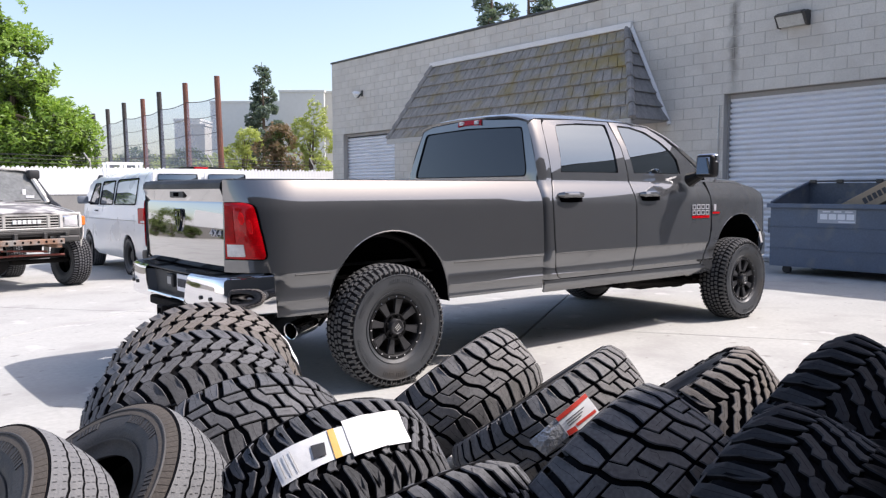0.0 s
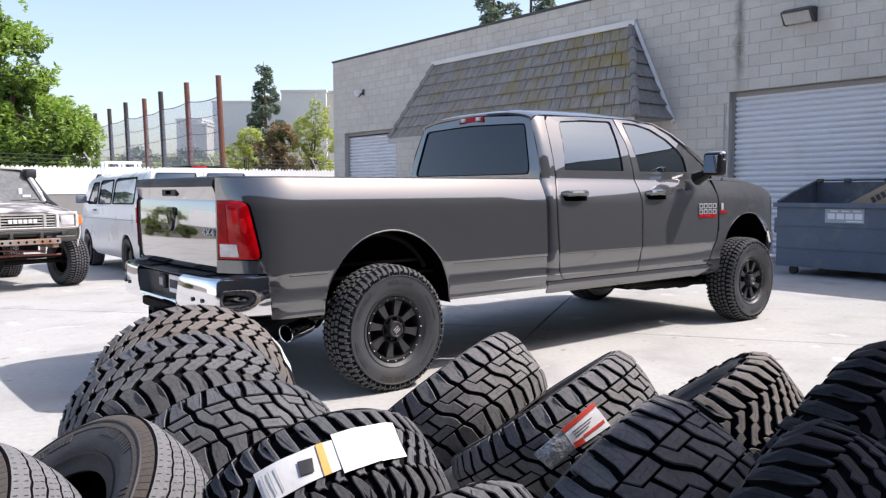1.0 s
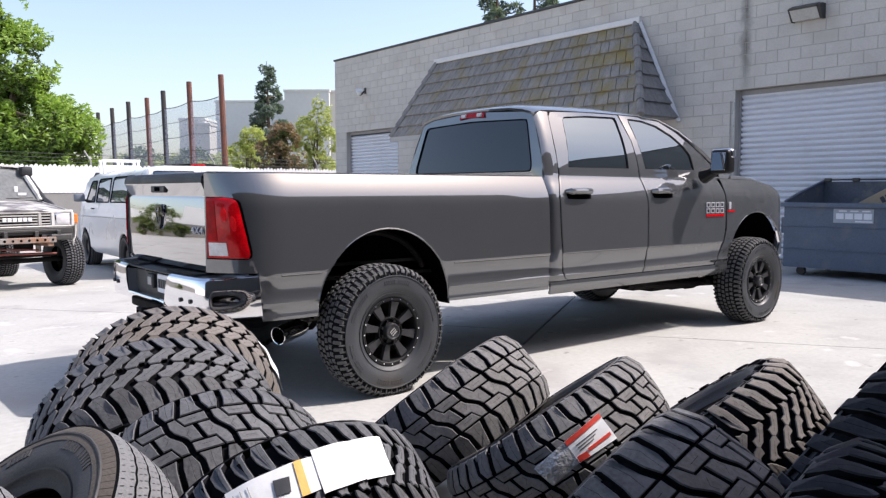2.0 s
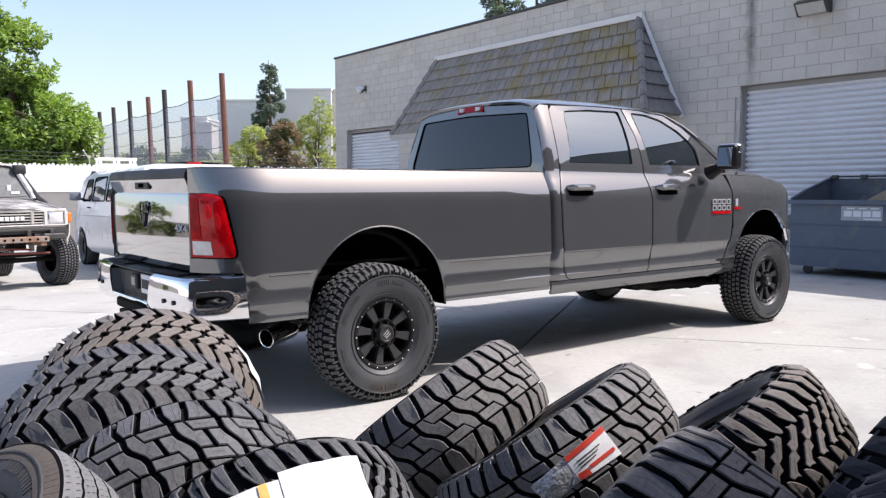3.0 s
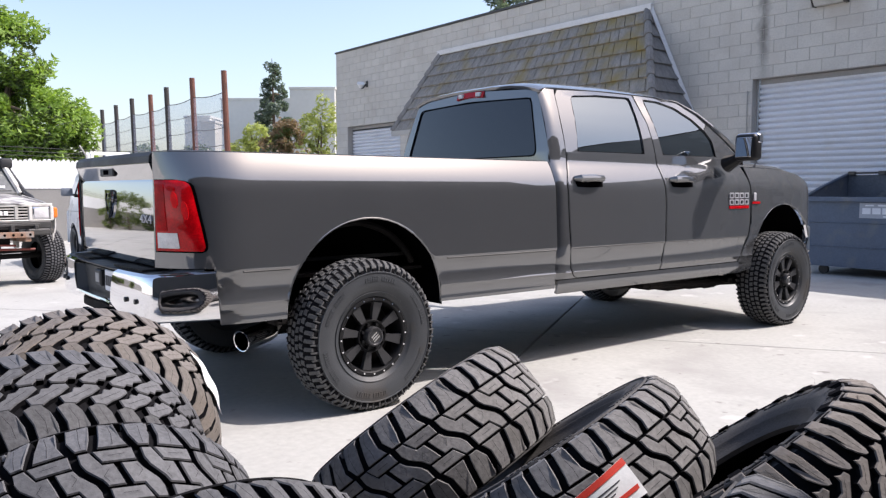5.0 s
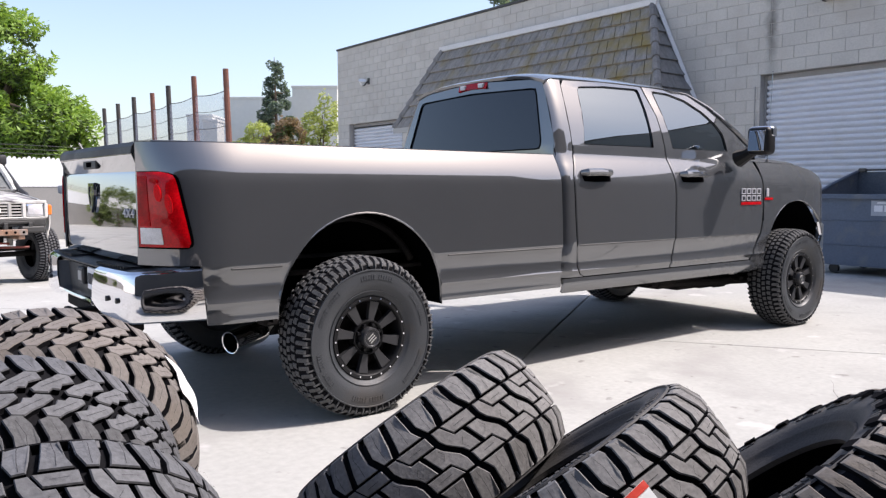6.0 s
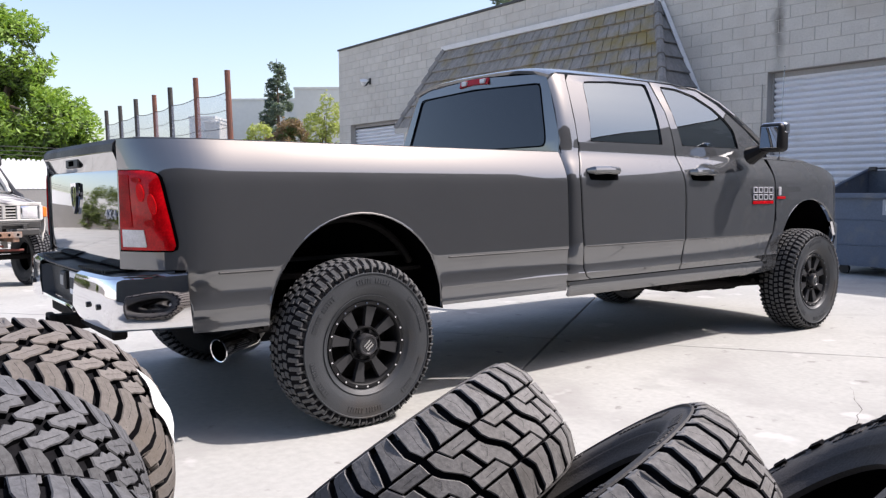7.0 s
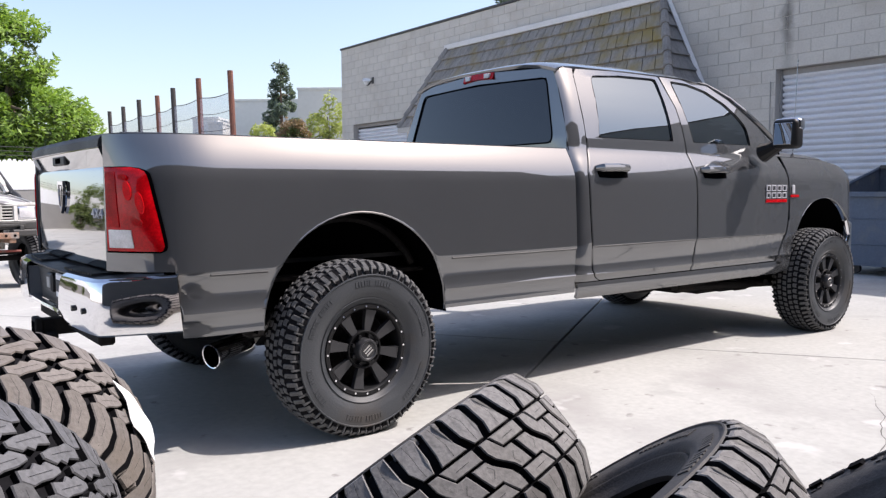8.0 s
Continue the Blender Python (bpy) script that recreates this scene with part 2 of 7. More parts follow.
M["bin_inner"] = mat("bin_inner", (0.10, 0.115, 0.14), 0.7, var=0.3, scale=3, fine=40, bump=0.2, dirt=(0.2, 0.19, 0.17), dirt_amt=0.25, dirt_scale=4)
M["sign_white"] = mat("sign_white", (0.34, 0.37, 0.42), 0.5, var=0.08, fine=40)
M["sign_text"] = mat("sign_text", (0.72, 0.74, 0.78), 0.5, var=0.05, fine=40)
M["cardboard"] = mat("cardboard", (0.42, 0.32, 0.22), 0.85, var=0.12, scale=4, fine=60, bump=0.1)
M["rust"] = mat("rust", (0.27, 0.155, 0.10), 0.85, var=0.45, scale=9, fine=60, bump=0.3, dirt=(0.26, 0.24, 0.22), dirt_amt=0.62, dirt_scale=6)
M["rod_red"] = mat("rod_red", (0.22, 0.05, 0.035), 0.6, var=0.3, scale=12, fine=60, bump=0.1, dirt=(0.10, 0.08, 0.07), dirt_amt=0.3, dirt_scale=9)
M["post_rust"] = mat("post_rust", (0.16, 0.065, 0.045), 0.85, var=0.3, scale=1.2, fine=12, bump=0.2, dirt=(0.06, 0.045, 0.04), dirt_amt=0.3)
M["post_dark"] = mat("post_dark", (0.045, 0.04, 0.038), 0.85, var=0.3, scale=1.2, fine=12)
M["net"] = mat("net", (0.46, 0.50, 0.60), 0.9, var=0.1, scale=0.5, fine=8, bump=0, alpha=0.38)
M["wire"] = mat("wire", (0.05, 0.05, 0.052), 0.7, var=0.1, fine=20)
M["truck_old"] = mat("truck_old", (0.62, 0.60, 0.56), 0.5, var=0.10, scale=5, fine=60, bump=0.08, dirt=(0.22, 0.205, 0.19), dirt_amt=0.4, dirt_scale=4)
M["hood_peel"] = mat("hood_peel", (0.66, 0.64, 0.60), 0.5, var=0.1, scale=6, fine=60, bump=0.1, dirt=(0.15, 0.14, 0.138), dirt_amt=0.9, dirt_scale=3.6)
M["concrete_block_grey"] = mat("concrete_block_grey", (0.26, 0.25, 0.235), 0.9, var=0.15, scale=1.2, fine=30, bump=0.2)
M["far_wall"] = mat("far_wall", (0.60, 0.61, 0.58), 0.85, var=0.05, scale=0.2, fine=2, bump=0)
M["far_wall_light"] = mat("far_wall_light", (0.50, 0.49, 0.45), 0.85, var=0.05, scale=0.2, fine=2, bump=0)
# near-black, so the unseen walls stay dark in the truck's paint
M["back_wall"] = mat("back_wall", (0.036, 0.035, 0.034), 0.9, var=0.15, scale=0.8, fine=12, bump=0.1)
M["bark"] = mat("bark", (0.12, 0.085, 0.06), 0.95, var=0.3, scale=4, fine=30, bump=0.6, stretch=(1, 1, 0.3))


def leaf_mat(name, col, var=0.5):
    """Foliage: each leaf its own shade, with light coming through."""
    m = mat(name, col, 0.55, var=0.3, scale=1.0, fine=10, bump=0, rnd=var * 0.3)
    nt = m.node_tree
    b = nt.nodes["Principled BSDF"]
    tr = nt.nodes.new("ShaderNodeBsdfTranslucent")
    tr.inputs["Color"].default_value = (min(1, col[0] * 2.2), min(1, col[1] * 2.2), col[2] * 1.2, 1)
    mx = nt.nodes.new("ShaderNodeMixShader")
    mx.inputs[0].default_value = 0.3
    out = nt.nodes["Material Output"]
    nt.links.new(b.outputs[0], mx.inputs[1]); nt.links.new(tr.outputs[0], mx.inputs[2])
    nt.links.new(mx.outputs[0], out.inputs["Surface"])
    return m


M["leaf_bright"] = leaf_mat("leaf_bright", (0.19, 0.285, 0.055))
M["leaf_shrub"] = leaf_mat("leaf_shrub", (0.13, 0.17, 0.06))
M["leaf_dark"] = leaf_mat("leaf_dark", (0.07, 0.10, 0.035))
M["leaf_pine"] = leaf_mat("leaf_pine", (0.11, 0.15, 0.13))
M["leaf_brown"] = leaf_mat("leaf_brown", (0.17, 0.12, 0.075))
M["leaf_mid"] = leaf_mat("leaf_mid", (0.34, 0.38, 0.14))


# ---- building blocks ----
def empty(name, m=None, **tags):
    ob = new(name)
    ob.empty_display_size = 0.2
    if m is not None:
        ob.matrix_basis = m
    return tagged(ob, **tags)


def finish(bm, smooth=35):
    bmesh.ops.recalc_face_normals(bm, faces=bm.faces)
    me = bpy.data.meshes.new("mesh")
    bm.to_mesh(me)
    bm.free()
    if smooth:
        me.polygons.foreach_set("use_smooth", [True] * len(me.polygons))
        me.set_sharp_from_angle(angle=radians(smooth))
    return me


def part(name, bm, material, parent, label="", smooth=35, kind=""):
    me = finish(bm, smooth) if isinstance(bm, bmesh.types.BMesh) else bm
    if not me.materials:
        me.materials.append(M[material])
    ob = new(name, me)
    ob.parent = parent
    return tagged(ob, label=label, kind=kind)


def thing(name, bm, material, label, category, m=None, group="", kind="", smooth=35):
    ob = part(name, bm, material, None, label, smooth, kind)
    if m is not None:
        ob.matrix_basis = m
    return tagged(ob, category=category, group=group)


def B():
    return bmesh.new()


def box(bm, x0, x1, y0, y1, z0, z1, bevel=0.0, m=None, seg=1):
    v = [bm.verts.new(p) for p in ((x0, y0, z0), (x1, y0, z0), (x1, y1, z0), (x0, y1, z0), (x0, y0, z1), (x1, y0, z1), (x1, y1, z1), (x0, y1, z1))]
    fs = [bm.faces.new([v[i] for i in q]) for q in ((3, 2, 1, 0), (4, 5, 6, 7), (0, 1, 5, 4), (1, 2, 6, 5), (2, 3, 7, 6), (3, 0, 4, 7))]
    if m is not None:
        bmesh.ops.transform(bm, matrix=m, verts=v)
    if bevel:
        es = list({e for f in fs for e in f.edges})
        bmesh.ops.bevel(bm, geom=es, offset=bevel, segments=seg, affect="EDGES", profile=0.5)
    return v


def ring_faces(bm, a, b):
    n = len(a)
    for i in range(n):
        bm.faces.new((a[i], a[(i + 1) % n], b[(i + 1) % n], b[i]))


def tube(bm, pts, r, n=8, caps=True):
    """A round bar along points; r is a radius or one for each point."""
    pts = [Vector(p) for p in pts]
    rs = r if isinstance(r, (list, tuple)) else [r] * len(pts)
    rings = []
    up = None
    for i, p in enumerate(pts):
        d = (pts[min(i + 1, len(pts) - 1)] - pts[max(i - 1, 0)]).normalized()
        if up is None:
            up = Vector((0, 0, 1)) if abs(d.z) < 0.9 else Vector((1, 0, 0))
        u = d.cross(up).normalized()
        w = u.cross(d).normalized()
        up = w
        rings.append([bm.verts.new(p + rs[i] * (math.cos(k * 2 * math.pi / n) * u + math.sin(k * 2 * math.pi / n) * w)) for k in range(n)])
    for a, b in zip(rings, rings[1:]):
        ring_faces(bm, a, b)
    if caps:
        bm.faces.new(rings[0]); bm.faces.new(rings[-1])


def lathe(bm, prof, n=48, closed=False, m=None):
    """Turns a profile of (radius, along) about the local y axis."""
    rings = []
    vs = []
    for r, a in prof:
        ring = [bm.verts.new((r * math.cos(k * 2 * math.pi / n), a, r * math.sin(k * 2 * math.pi / n))) for k in range(n)]
        rings.append(ring); vs += ring
    for a, b in zip(rings, rings[1:]):
        ring_faces(bm, a, b)
    if closed:
        ring_faces(bm, rings[-1], rings[0])
    if m is not None:
        bmesh.ops.transform(bm, matrix=m, verts=vs)
    return vs


def sheet(bm, fn, us, vs):
    g = [[bm.verts.new(fn(u, v)) for v in vs] for u in us]
    for i in range(len(us) - 1):
        for j in range(len(vs) - 1):
            bm.faces.new((g[i][j], g[i + 1][j], g[i + 1][j + 1], g[i][j + 1]))
    return g


INSIDE = None                                               # where set, sheets thicken towards this local point


def thick(ob, t, offset=-1.0):
    """Gives a sheet its thickness: -1 inwards, 1 outwards of its faces' normals."""
    me = ob.data
    bm = bmesh.new()
    bm.from_mesh(me)
    bm.normal_update()
    faces, edges = list(bm.faces), [e for e in bm.edges if e.is_boundary]
    sgn = 1 if offset > 0 else -1
    if INSIDE is not None and sum(((INSIDE - v.co).normalized()).dot(v.normal) for v in bm.verts) * sgn < 0:
        sgn = -sgn
    twin = {v: bm.verts.new(v.co + v.normal * sgn * t) for v in list(bm.verts)}
    for f in faces:
        bm.faces.new([twin[v] for v in reversed(f.verts)])
    for e in edges:
        a, b = e.verts
        bm.faces.new((a, b, twin[b], twin[a]))
    bmesh.ops.recalc_face_normals(bm, faces=bm.faces)
    bm.to_mesh(me)
    bm.free()
    me.polygons.foreach_set("use_smooth", [True] * len(me.polygons))
    me.set_sharp_from_angle(angle=radians(32))
    return ob


def prism(bm, poly, to3d, depth):
    """A plate with the outline poly (2D), mapped by to3d(a, b, d) for d = 0 and depth."""
    a = [bm.verts.new(to3d(p[0], p[1], 0)) for p in poly]
    b = [bm.verts.new(to3d(p[0], p[1], depth)) for p in poly]
    bm.faces.new(a); bm.faces.new(b[::-1])
    ring_faces(bm, a, b)
    return a + b


def lerp(table, x):
    """Piecewise linear value of a table of (x, y)."""
    if x <= table[0][0]:
        return table[0][1]
    for (a, b), (c, d) in zip(table, table[1:]):
        if x <= c:
            return b + (d - b) * (x - a) / (c - a)
    return table[-1][1]


def span(a, b, n):
    return [a + (b - a) * i / n for i in range(n + 1)]


def ground_z(y):
    """The yard falls gently away beyond the truck."""
    return -0.02 * min(max(y - 2.5, 0), 18)


# ---- tyres ----
def tyre_profile(R, W, rim, depth):
    """Half outline of a tyre's casing: tread base, shoulder, bulging sidewall, bead, inner liner."""
    h = W / 2
    rb = R - depth
    out = [(rb + 0.004, 0), (rb + 0.002, h * 0.6), (rb - 0.012, h * 0.86), (rb - 0.034, h * 0.96), (rb - 0.062, h * 1.03), ((rb + rim) / 2 + 0.052, h * 1.065), ((rb + rim) / 2 + 0.050, h * 1.07 + 0.004), ((rb + rim) / 2 + 0.046, h * 1.07 + 0.004), ((rb + rim) / 2 + 0.044, h * 1.07), ((rb + rim) / 2 + 0.015, h * 1.085), ((rb + rim) / 2 - 0.01, h * 1.075), ((rb + rim) / 2 - 0.03, h * 1.045),
           (rim + 0.045, h * 0.95), (rim + 0.043, h * 0.95 + 0.005), (rim + 0.037, h * 0.93 + 0.005), (rim + 0.035, h * 0.92), (rim + 0.012, h * 0.84), (rim, h * 0.78), (rim + 0.004, h * 0.68), (rim + 0.03, h * 0.72), ((rb + rim) / 2, h * 0.90), (rb - 0.05, h * 0.84), (rb - 0.03, h * 0.6), (rb - 0.022, 0)]
    return out


def inset(poly, g):
    """Moves every side of a polygon inwards by g."""
    n = len(poly)
    area = sum(poly[i][0] * poly[(i + 1) % n][1] - poly[(i + 1) % n][0] * poly[i][1] for i in range(n))
    sg = 1 if area > 0 else -1
    out = []
    for i in range(n):
        p0, p, p1 = Vector(poly[i - 1]), Vector(poly[i]), Vector(poly[(i + 1) % n])
        d0, d1 = (p - p0).normalized(), (p1 - p).normalized()
        n0, n1 = Vector((-d0.y, d0.x)) * sg, Vector((-d1.y, d1.x)) * sg
        k = 1 + n0.dot(n1)
        out.append(p + (n0 + n1) * (g / max(k, 0.45)))
    return out


def lug(bm, R, W, depth, poly, th0, gap=0.002, cut=None):
    """One moulded block: poly of (angle, across -1..1); it stands from the casing to the tread's face, with dark flanks."""
    h = W / 2
    flat = [(a * R, w * h) for a, w in poly]

    def at(q, r):
        w = q.y / h
        crown = 0.016 * abs(w) ** 3 + 0.10 * max(0, abs(w) - 0.88) + 0.12 * max(0, abs(w) - 1.0)
        a = q.x / R + th0
        return ((r - crown) * math.cos(a), q.y, (r - crown) * math.sin(a))

    lo = [bm.verts.new(at(q, R - depth - 0.012)) for q in inset(flat, gap - 0.002)]
    mid = [bm.verts.new(at(q, R - 0.0035)) for q in inset(flat, gap)]
    hi = [bm.verts.new(at(q, R)) for q in inset(flat, gap + 0.0022)]
    n = len(lo)
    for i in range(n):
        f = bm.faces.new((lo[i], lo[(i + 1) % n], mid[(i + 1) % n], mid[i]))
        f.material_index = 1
    ring_faces(bm, mid, hi)
    bm.faces.new(hi)
    if cut:                                                 # a slit along the block's face, drawn as a thin dark strip
        pts = [Vector((a * R, w * h)) for a, w in cut]
        side = []
        for i, q in enumerate(pts):
            d = (pts[min(i + 1, len(pts) - 1)] - pts[max(i - 1, 0)]).normalized()
            side.append((q + Vector((-d.y, d.x)) * 0.0004, q - Vector((-d.y, d.x)) * 0.0004))
        vs = [[bm.verts.new(at(q, R + 0.0008)) for q in pr] for pr in side]
        for u, v in zip(vs, vs[1:]):
            f = bm.faces.new((u[0], u[1], v[1], v[0]))
            f.material_index = 1


def ring_of(bm, R, W, depth, n, poly, gap, phase=0.0, cut=None, short=0.0):
    """One row of blocks on each half of the tread, the second half turned end for end; angles in pitches."""
    p = 2 * math.pi / n
    rr = random.Random(n * 7 + int(R * 1000))
    for i in range(n):
        for s in (-1, 1):
            e = short if i % 2 else 0.0
            t = (i + phase * s + rr.uniform(-0.015, 0.015)) * p
            lug(bm, R, W, depth, [(s * a * p, s * (w - e if w > 1.05 else w)) for a, w in poly], t, gap, cut and [(s * a * p, s * w) for a, w in cut])


def tread_claw(bm, R, W, depth, n=38):
    """Mud tyre with slanting shoulder petals and two rows of notched leaves that lean the other way."""
    ring_of(bm, R, W, depth, n, [(-0.02, 0.53), (0.18, 0.47), (0.44, 0.47), (0.68, 0.60), (0.92, 0.83), (1.02, 1.0), (1.03, 1.13), (0.46, 1.13), (0.40, 0.98), (0.28, 0.80), (0.10, 0.64)], -0.0040,
            cut=[(0.28, 0.54), (0.58, 0.78), (0.74, 1.04)], short=0.05)
    ring_of(bm, R, W, depth, n, [(0.0, 0.43), (0.34, 0.44), (0.54, 0.34), (0.86, 0.23), (1.12, 0.09), (1.04, 0.035), (0.64, 0.035), (0.52, 0.12), (0.30, 0.12), (0.24, 0.22), (-0.14, 0.31)], -0.0026,
            phase=0.18, cut=[(0.14, 0.36), (0.44, 0.26), (0.84, 0.12)])


def tread_zed(bm, R, W, depth):
    """Hybrid tyre: stepped blocks in the middle, long slim bricks each side, and broad bowed shoulder blocks."""
    n = 19 if W > 0.27 else 21
    p = 2 * math.pi / n
    slit = [(0.905, 0.428), (0.865, 0.66), (0.835, 1.0), (0.84, 1.10)]
    slot = [(0.97, 0.428), (0.915, 0.66), (0.90, 1.0), (0.92, 1.10)]
    kinds = [  # outline in pitches and half widths, gap, moulded slit
        ([(0.285, 0.428)] + slit + [(0.485, 1.10), (0.465, 1.0), (0.42, 0.65)], 0.0054, [(0.62, 0.50), (0.62, 0.70), (0.66, 0.86), (0.65, 1.04)]),
        ([(1.225, 0.428), (1.37, 0.65), (1.39, 1.0), (1.40, 1.10)] + slot[::-1], 0.0054, [(1.12, 0.50), (1.14, 0.66), (1.14, 0.84), (1.16, 1.04)]),
        ([(0.225, 0.188), (0.285, 0.452), (1.005, 0.452), (0.825, 0.188)], 0.0038, [(0.46, 0.32), (0.72, 0.31)]),
        ([(0.785, 0.212), (0.965, 0.452), (1.215, 0.452), (1.175, 0.23), (1.095, 0.10), (0.855, -0.10), (0.775, -0.212), (0.42, -0.212), (0.505, 0.0), (0.605, 0.212)], 0.0048, [(0.72, 0.08), (0.80, -0.02), (0.72, -0.12)]),
    ]
    rr = random.Random(n)
    for i in range(n):
        for poly, gap, cut in kinds:
            jit = rr.uniform(-0.02, 0.02)
            lug(bm, R, W, depth, [(a * p, w) for a, w in poly], i * p, gap, [((a + jit) * p, w) for a, w in cut])
            lug(bm, R, W, depth, [((1 - a) * p, -w) for a, w in poly], i * p, gap, [((1 - a - jit) * p, -w) for a, w in cut])


def tread_hook(bm, R, W, depth, n=42):
    """Mud tyre with long lens-shaped shoulder bars and two rows of barbed blocks along the middle."""
    ring_of(bm, R, W, depth, n, [(0.02, 0.36), (0.0, 0.45), (0.15, 0.68), (0.27, 0.90), (0.30, 1.14), (0.90, 1.14), (0.86, 0.82), (0.72, 0.63), (0.42, 0.46), (0.20, 0.375)], 0.0004, phase=0.33,
            cut=[(0.22, 0.48), (0.44, 0.72), (0.58, 1.02)], short=0.05)
    ring_of(bm, R, W, depth, n, [(-0.20, 0.445), (-0.25, 0.33), (-0.05, 0.20), (0.25, 0.165), (0.26, 0.02), (0.10, -0.03), (-0.18, 0.02), (-0.48, 0.18), (-0.74, 0.32), (-0.62, 0.41), (-0.42, 0.40)], 0.0004,
            phase=0.33, cut=[(-0.40, 0.33), (-0.26, 0.22), (0.0, 0.08)])


def tread_rib(bm, R, W, depth, n=104):
    """Highway tyre: five unbroken ribs with zigzag edges, fine sipes and a notched shoulder."""
    p = 2 * math.pi / n
    h = W / 2

    def pt(a, w, r):
        return (r - 0.016 * abs(w) ** 3 - 0.12 * max(0, abs(w) - 1)) * math.cos(a), w * h, (r - 0.016 * abs(w) ** 3 - 0.12 * max(0, abs(w) - 1)) * math.sin(a)
    ribs = [(-0.92, -0.545), (-0.512, -0.195), (-0.163, 0.163), (0.195, 0.512), (0.545, 0.92)]
    for k, (lo, hi) in enumerate(ribs):
        rings = []
        for w0, r, tooth in ((lo, R - depth, 1), (lo + 0.012, R, 1), (hi - 0.012, R, 1), (hi, R - depth, 1)):
            amp = 0.0 if abs(w0) > 0.85 else 0.014
            rings.append([bm.verts.new(pt(i * p, w0 + (amp if i % 2 else -amp), r)) for i in range(n)])
        for j, (u, v) in enumerate(zip(rings, rings[1:])):
            for i in range(n):
                f = bm.faces.new((u[i], u[(i + 1) % n], v[(i + 1) % n], v[i]))
                f.material_index = 0 if j == 1 else 1
        for i in range(n):                                  # sipes, drawn as thin dark strips
            for w0, w1, o in ((lo + 0.05, lo + 0.13, 0.0), (hi - 0.13, hi - 0.05, 0.5)):
                a = (i + o) * p
                q = [bm.verts.new(pt(aa, w, R + 0.0008)) for aa, w in ((a, w0), (a + 0.07 * p, w0), (a + 0.30 * p, w1), (a + 0.23 * p, w1))]
                bm.faces.new(q).material_index = 1
    for i in range(n):                                      # notched shoulder
        for s in (-1, 1):
            lug(bm, R - 0.001, W, depth * 0.6, [(0, s * 0.93), (0.97 * p, s * 0.93), (0.97 * p, s * 1.07), (0, s * 1.07)], i * p, -0.0012)
            bm.faces.ensure_lookup_table()
            for f in bm.faces[-9:]:
                f.material_index = 2


def tread_terrain(bm, R, W, depth, n=58):
    """All-terrain tyre: many small blocks in six rows and side biters."""
    p = 2 * math.pi / n
    for i in range(n):
        t = i * p
        for s in (-1, 1):
            o = 0 if s > 0 else p * 0.5
            e = 0.025 if i % 2 else 0.0
            lug(bm, R, W, depth, [(0.02, s * 0.68), (0.10 * p, s * 1.02), (0.12 * p, s * (1.055 - e)), (0.66 * p, s * (1.055 - e)), (0.72 * p, s * 1.0), (0.74 * p, s * 0.70), (0.4 * p, s * 0.64)], t + o, 0.0014, [(0.2 * p, s * 0.75), (0.5 * p, s * 0.86), (0.4 * p, s * 1.0)])
            lug(bm, R, W, depth, [(0.1 * p, s * 0.35), (0.0, s * 0.59), (0.40 * p, s * 0.56), (0.76 * p, s * 0.61), (0.82 * p, s * 0.37), (0.5 * p, s * 0.32)], t + o + 0.3 * p, 0.0014, [(0.2 * p, s * 0.46), (0.6 * p, s * 0.46)])
            lug(bm, R, W, depth, [(0.0, s * 0.03), (0.12 * p, s * 0.28), (0.50 * p, s * 0.25), (0.82 * p, s * 0.29), (0.76 * p, s * 0.04)], t + o + 0.1 * p, 0.0014, [(0.2 * p, s * 0.14), (0.6 * p, s * 0.17)])


TREADS = {"claw": tread_claw, "zed": tread_zed, "hook": tread_hook, "rib": tread_rib, "terrain": tread_terrain}


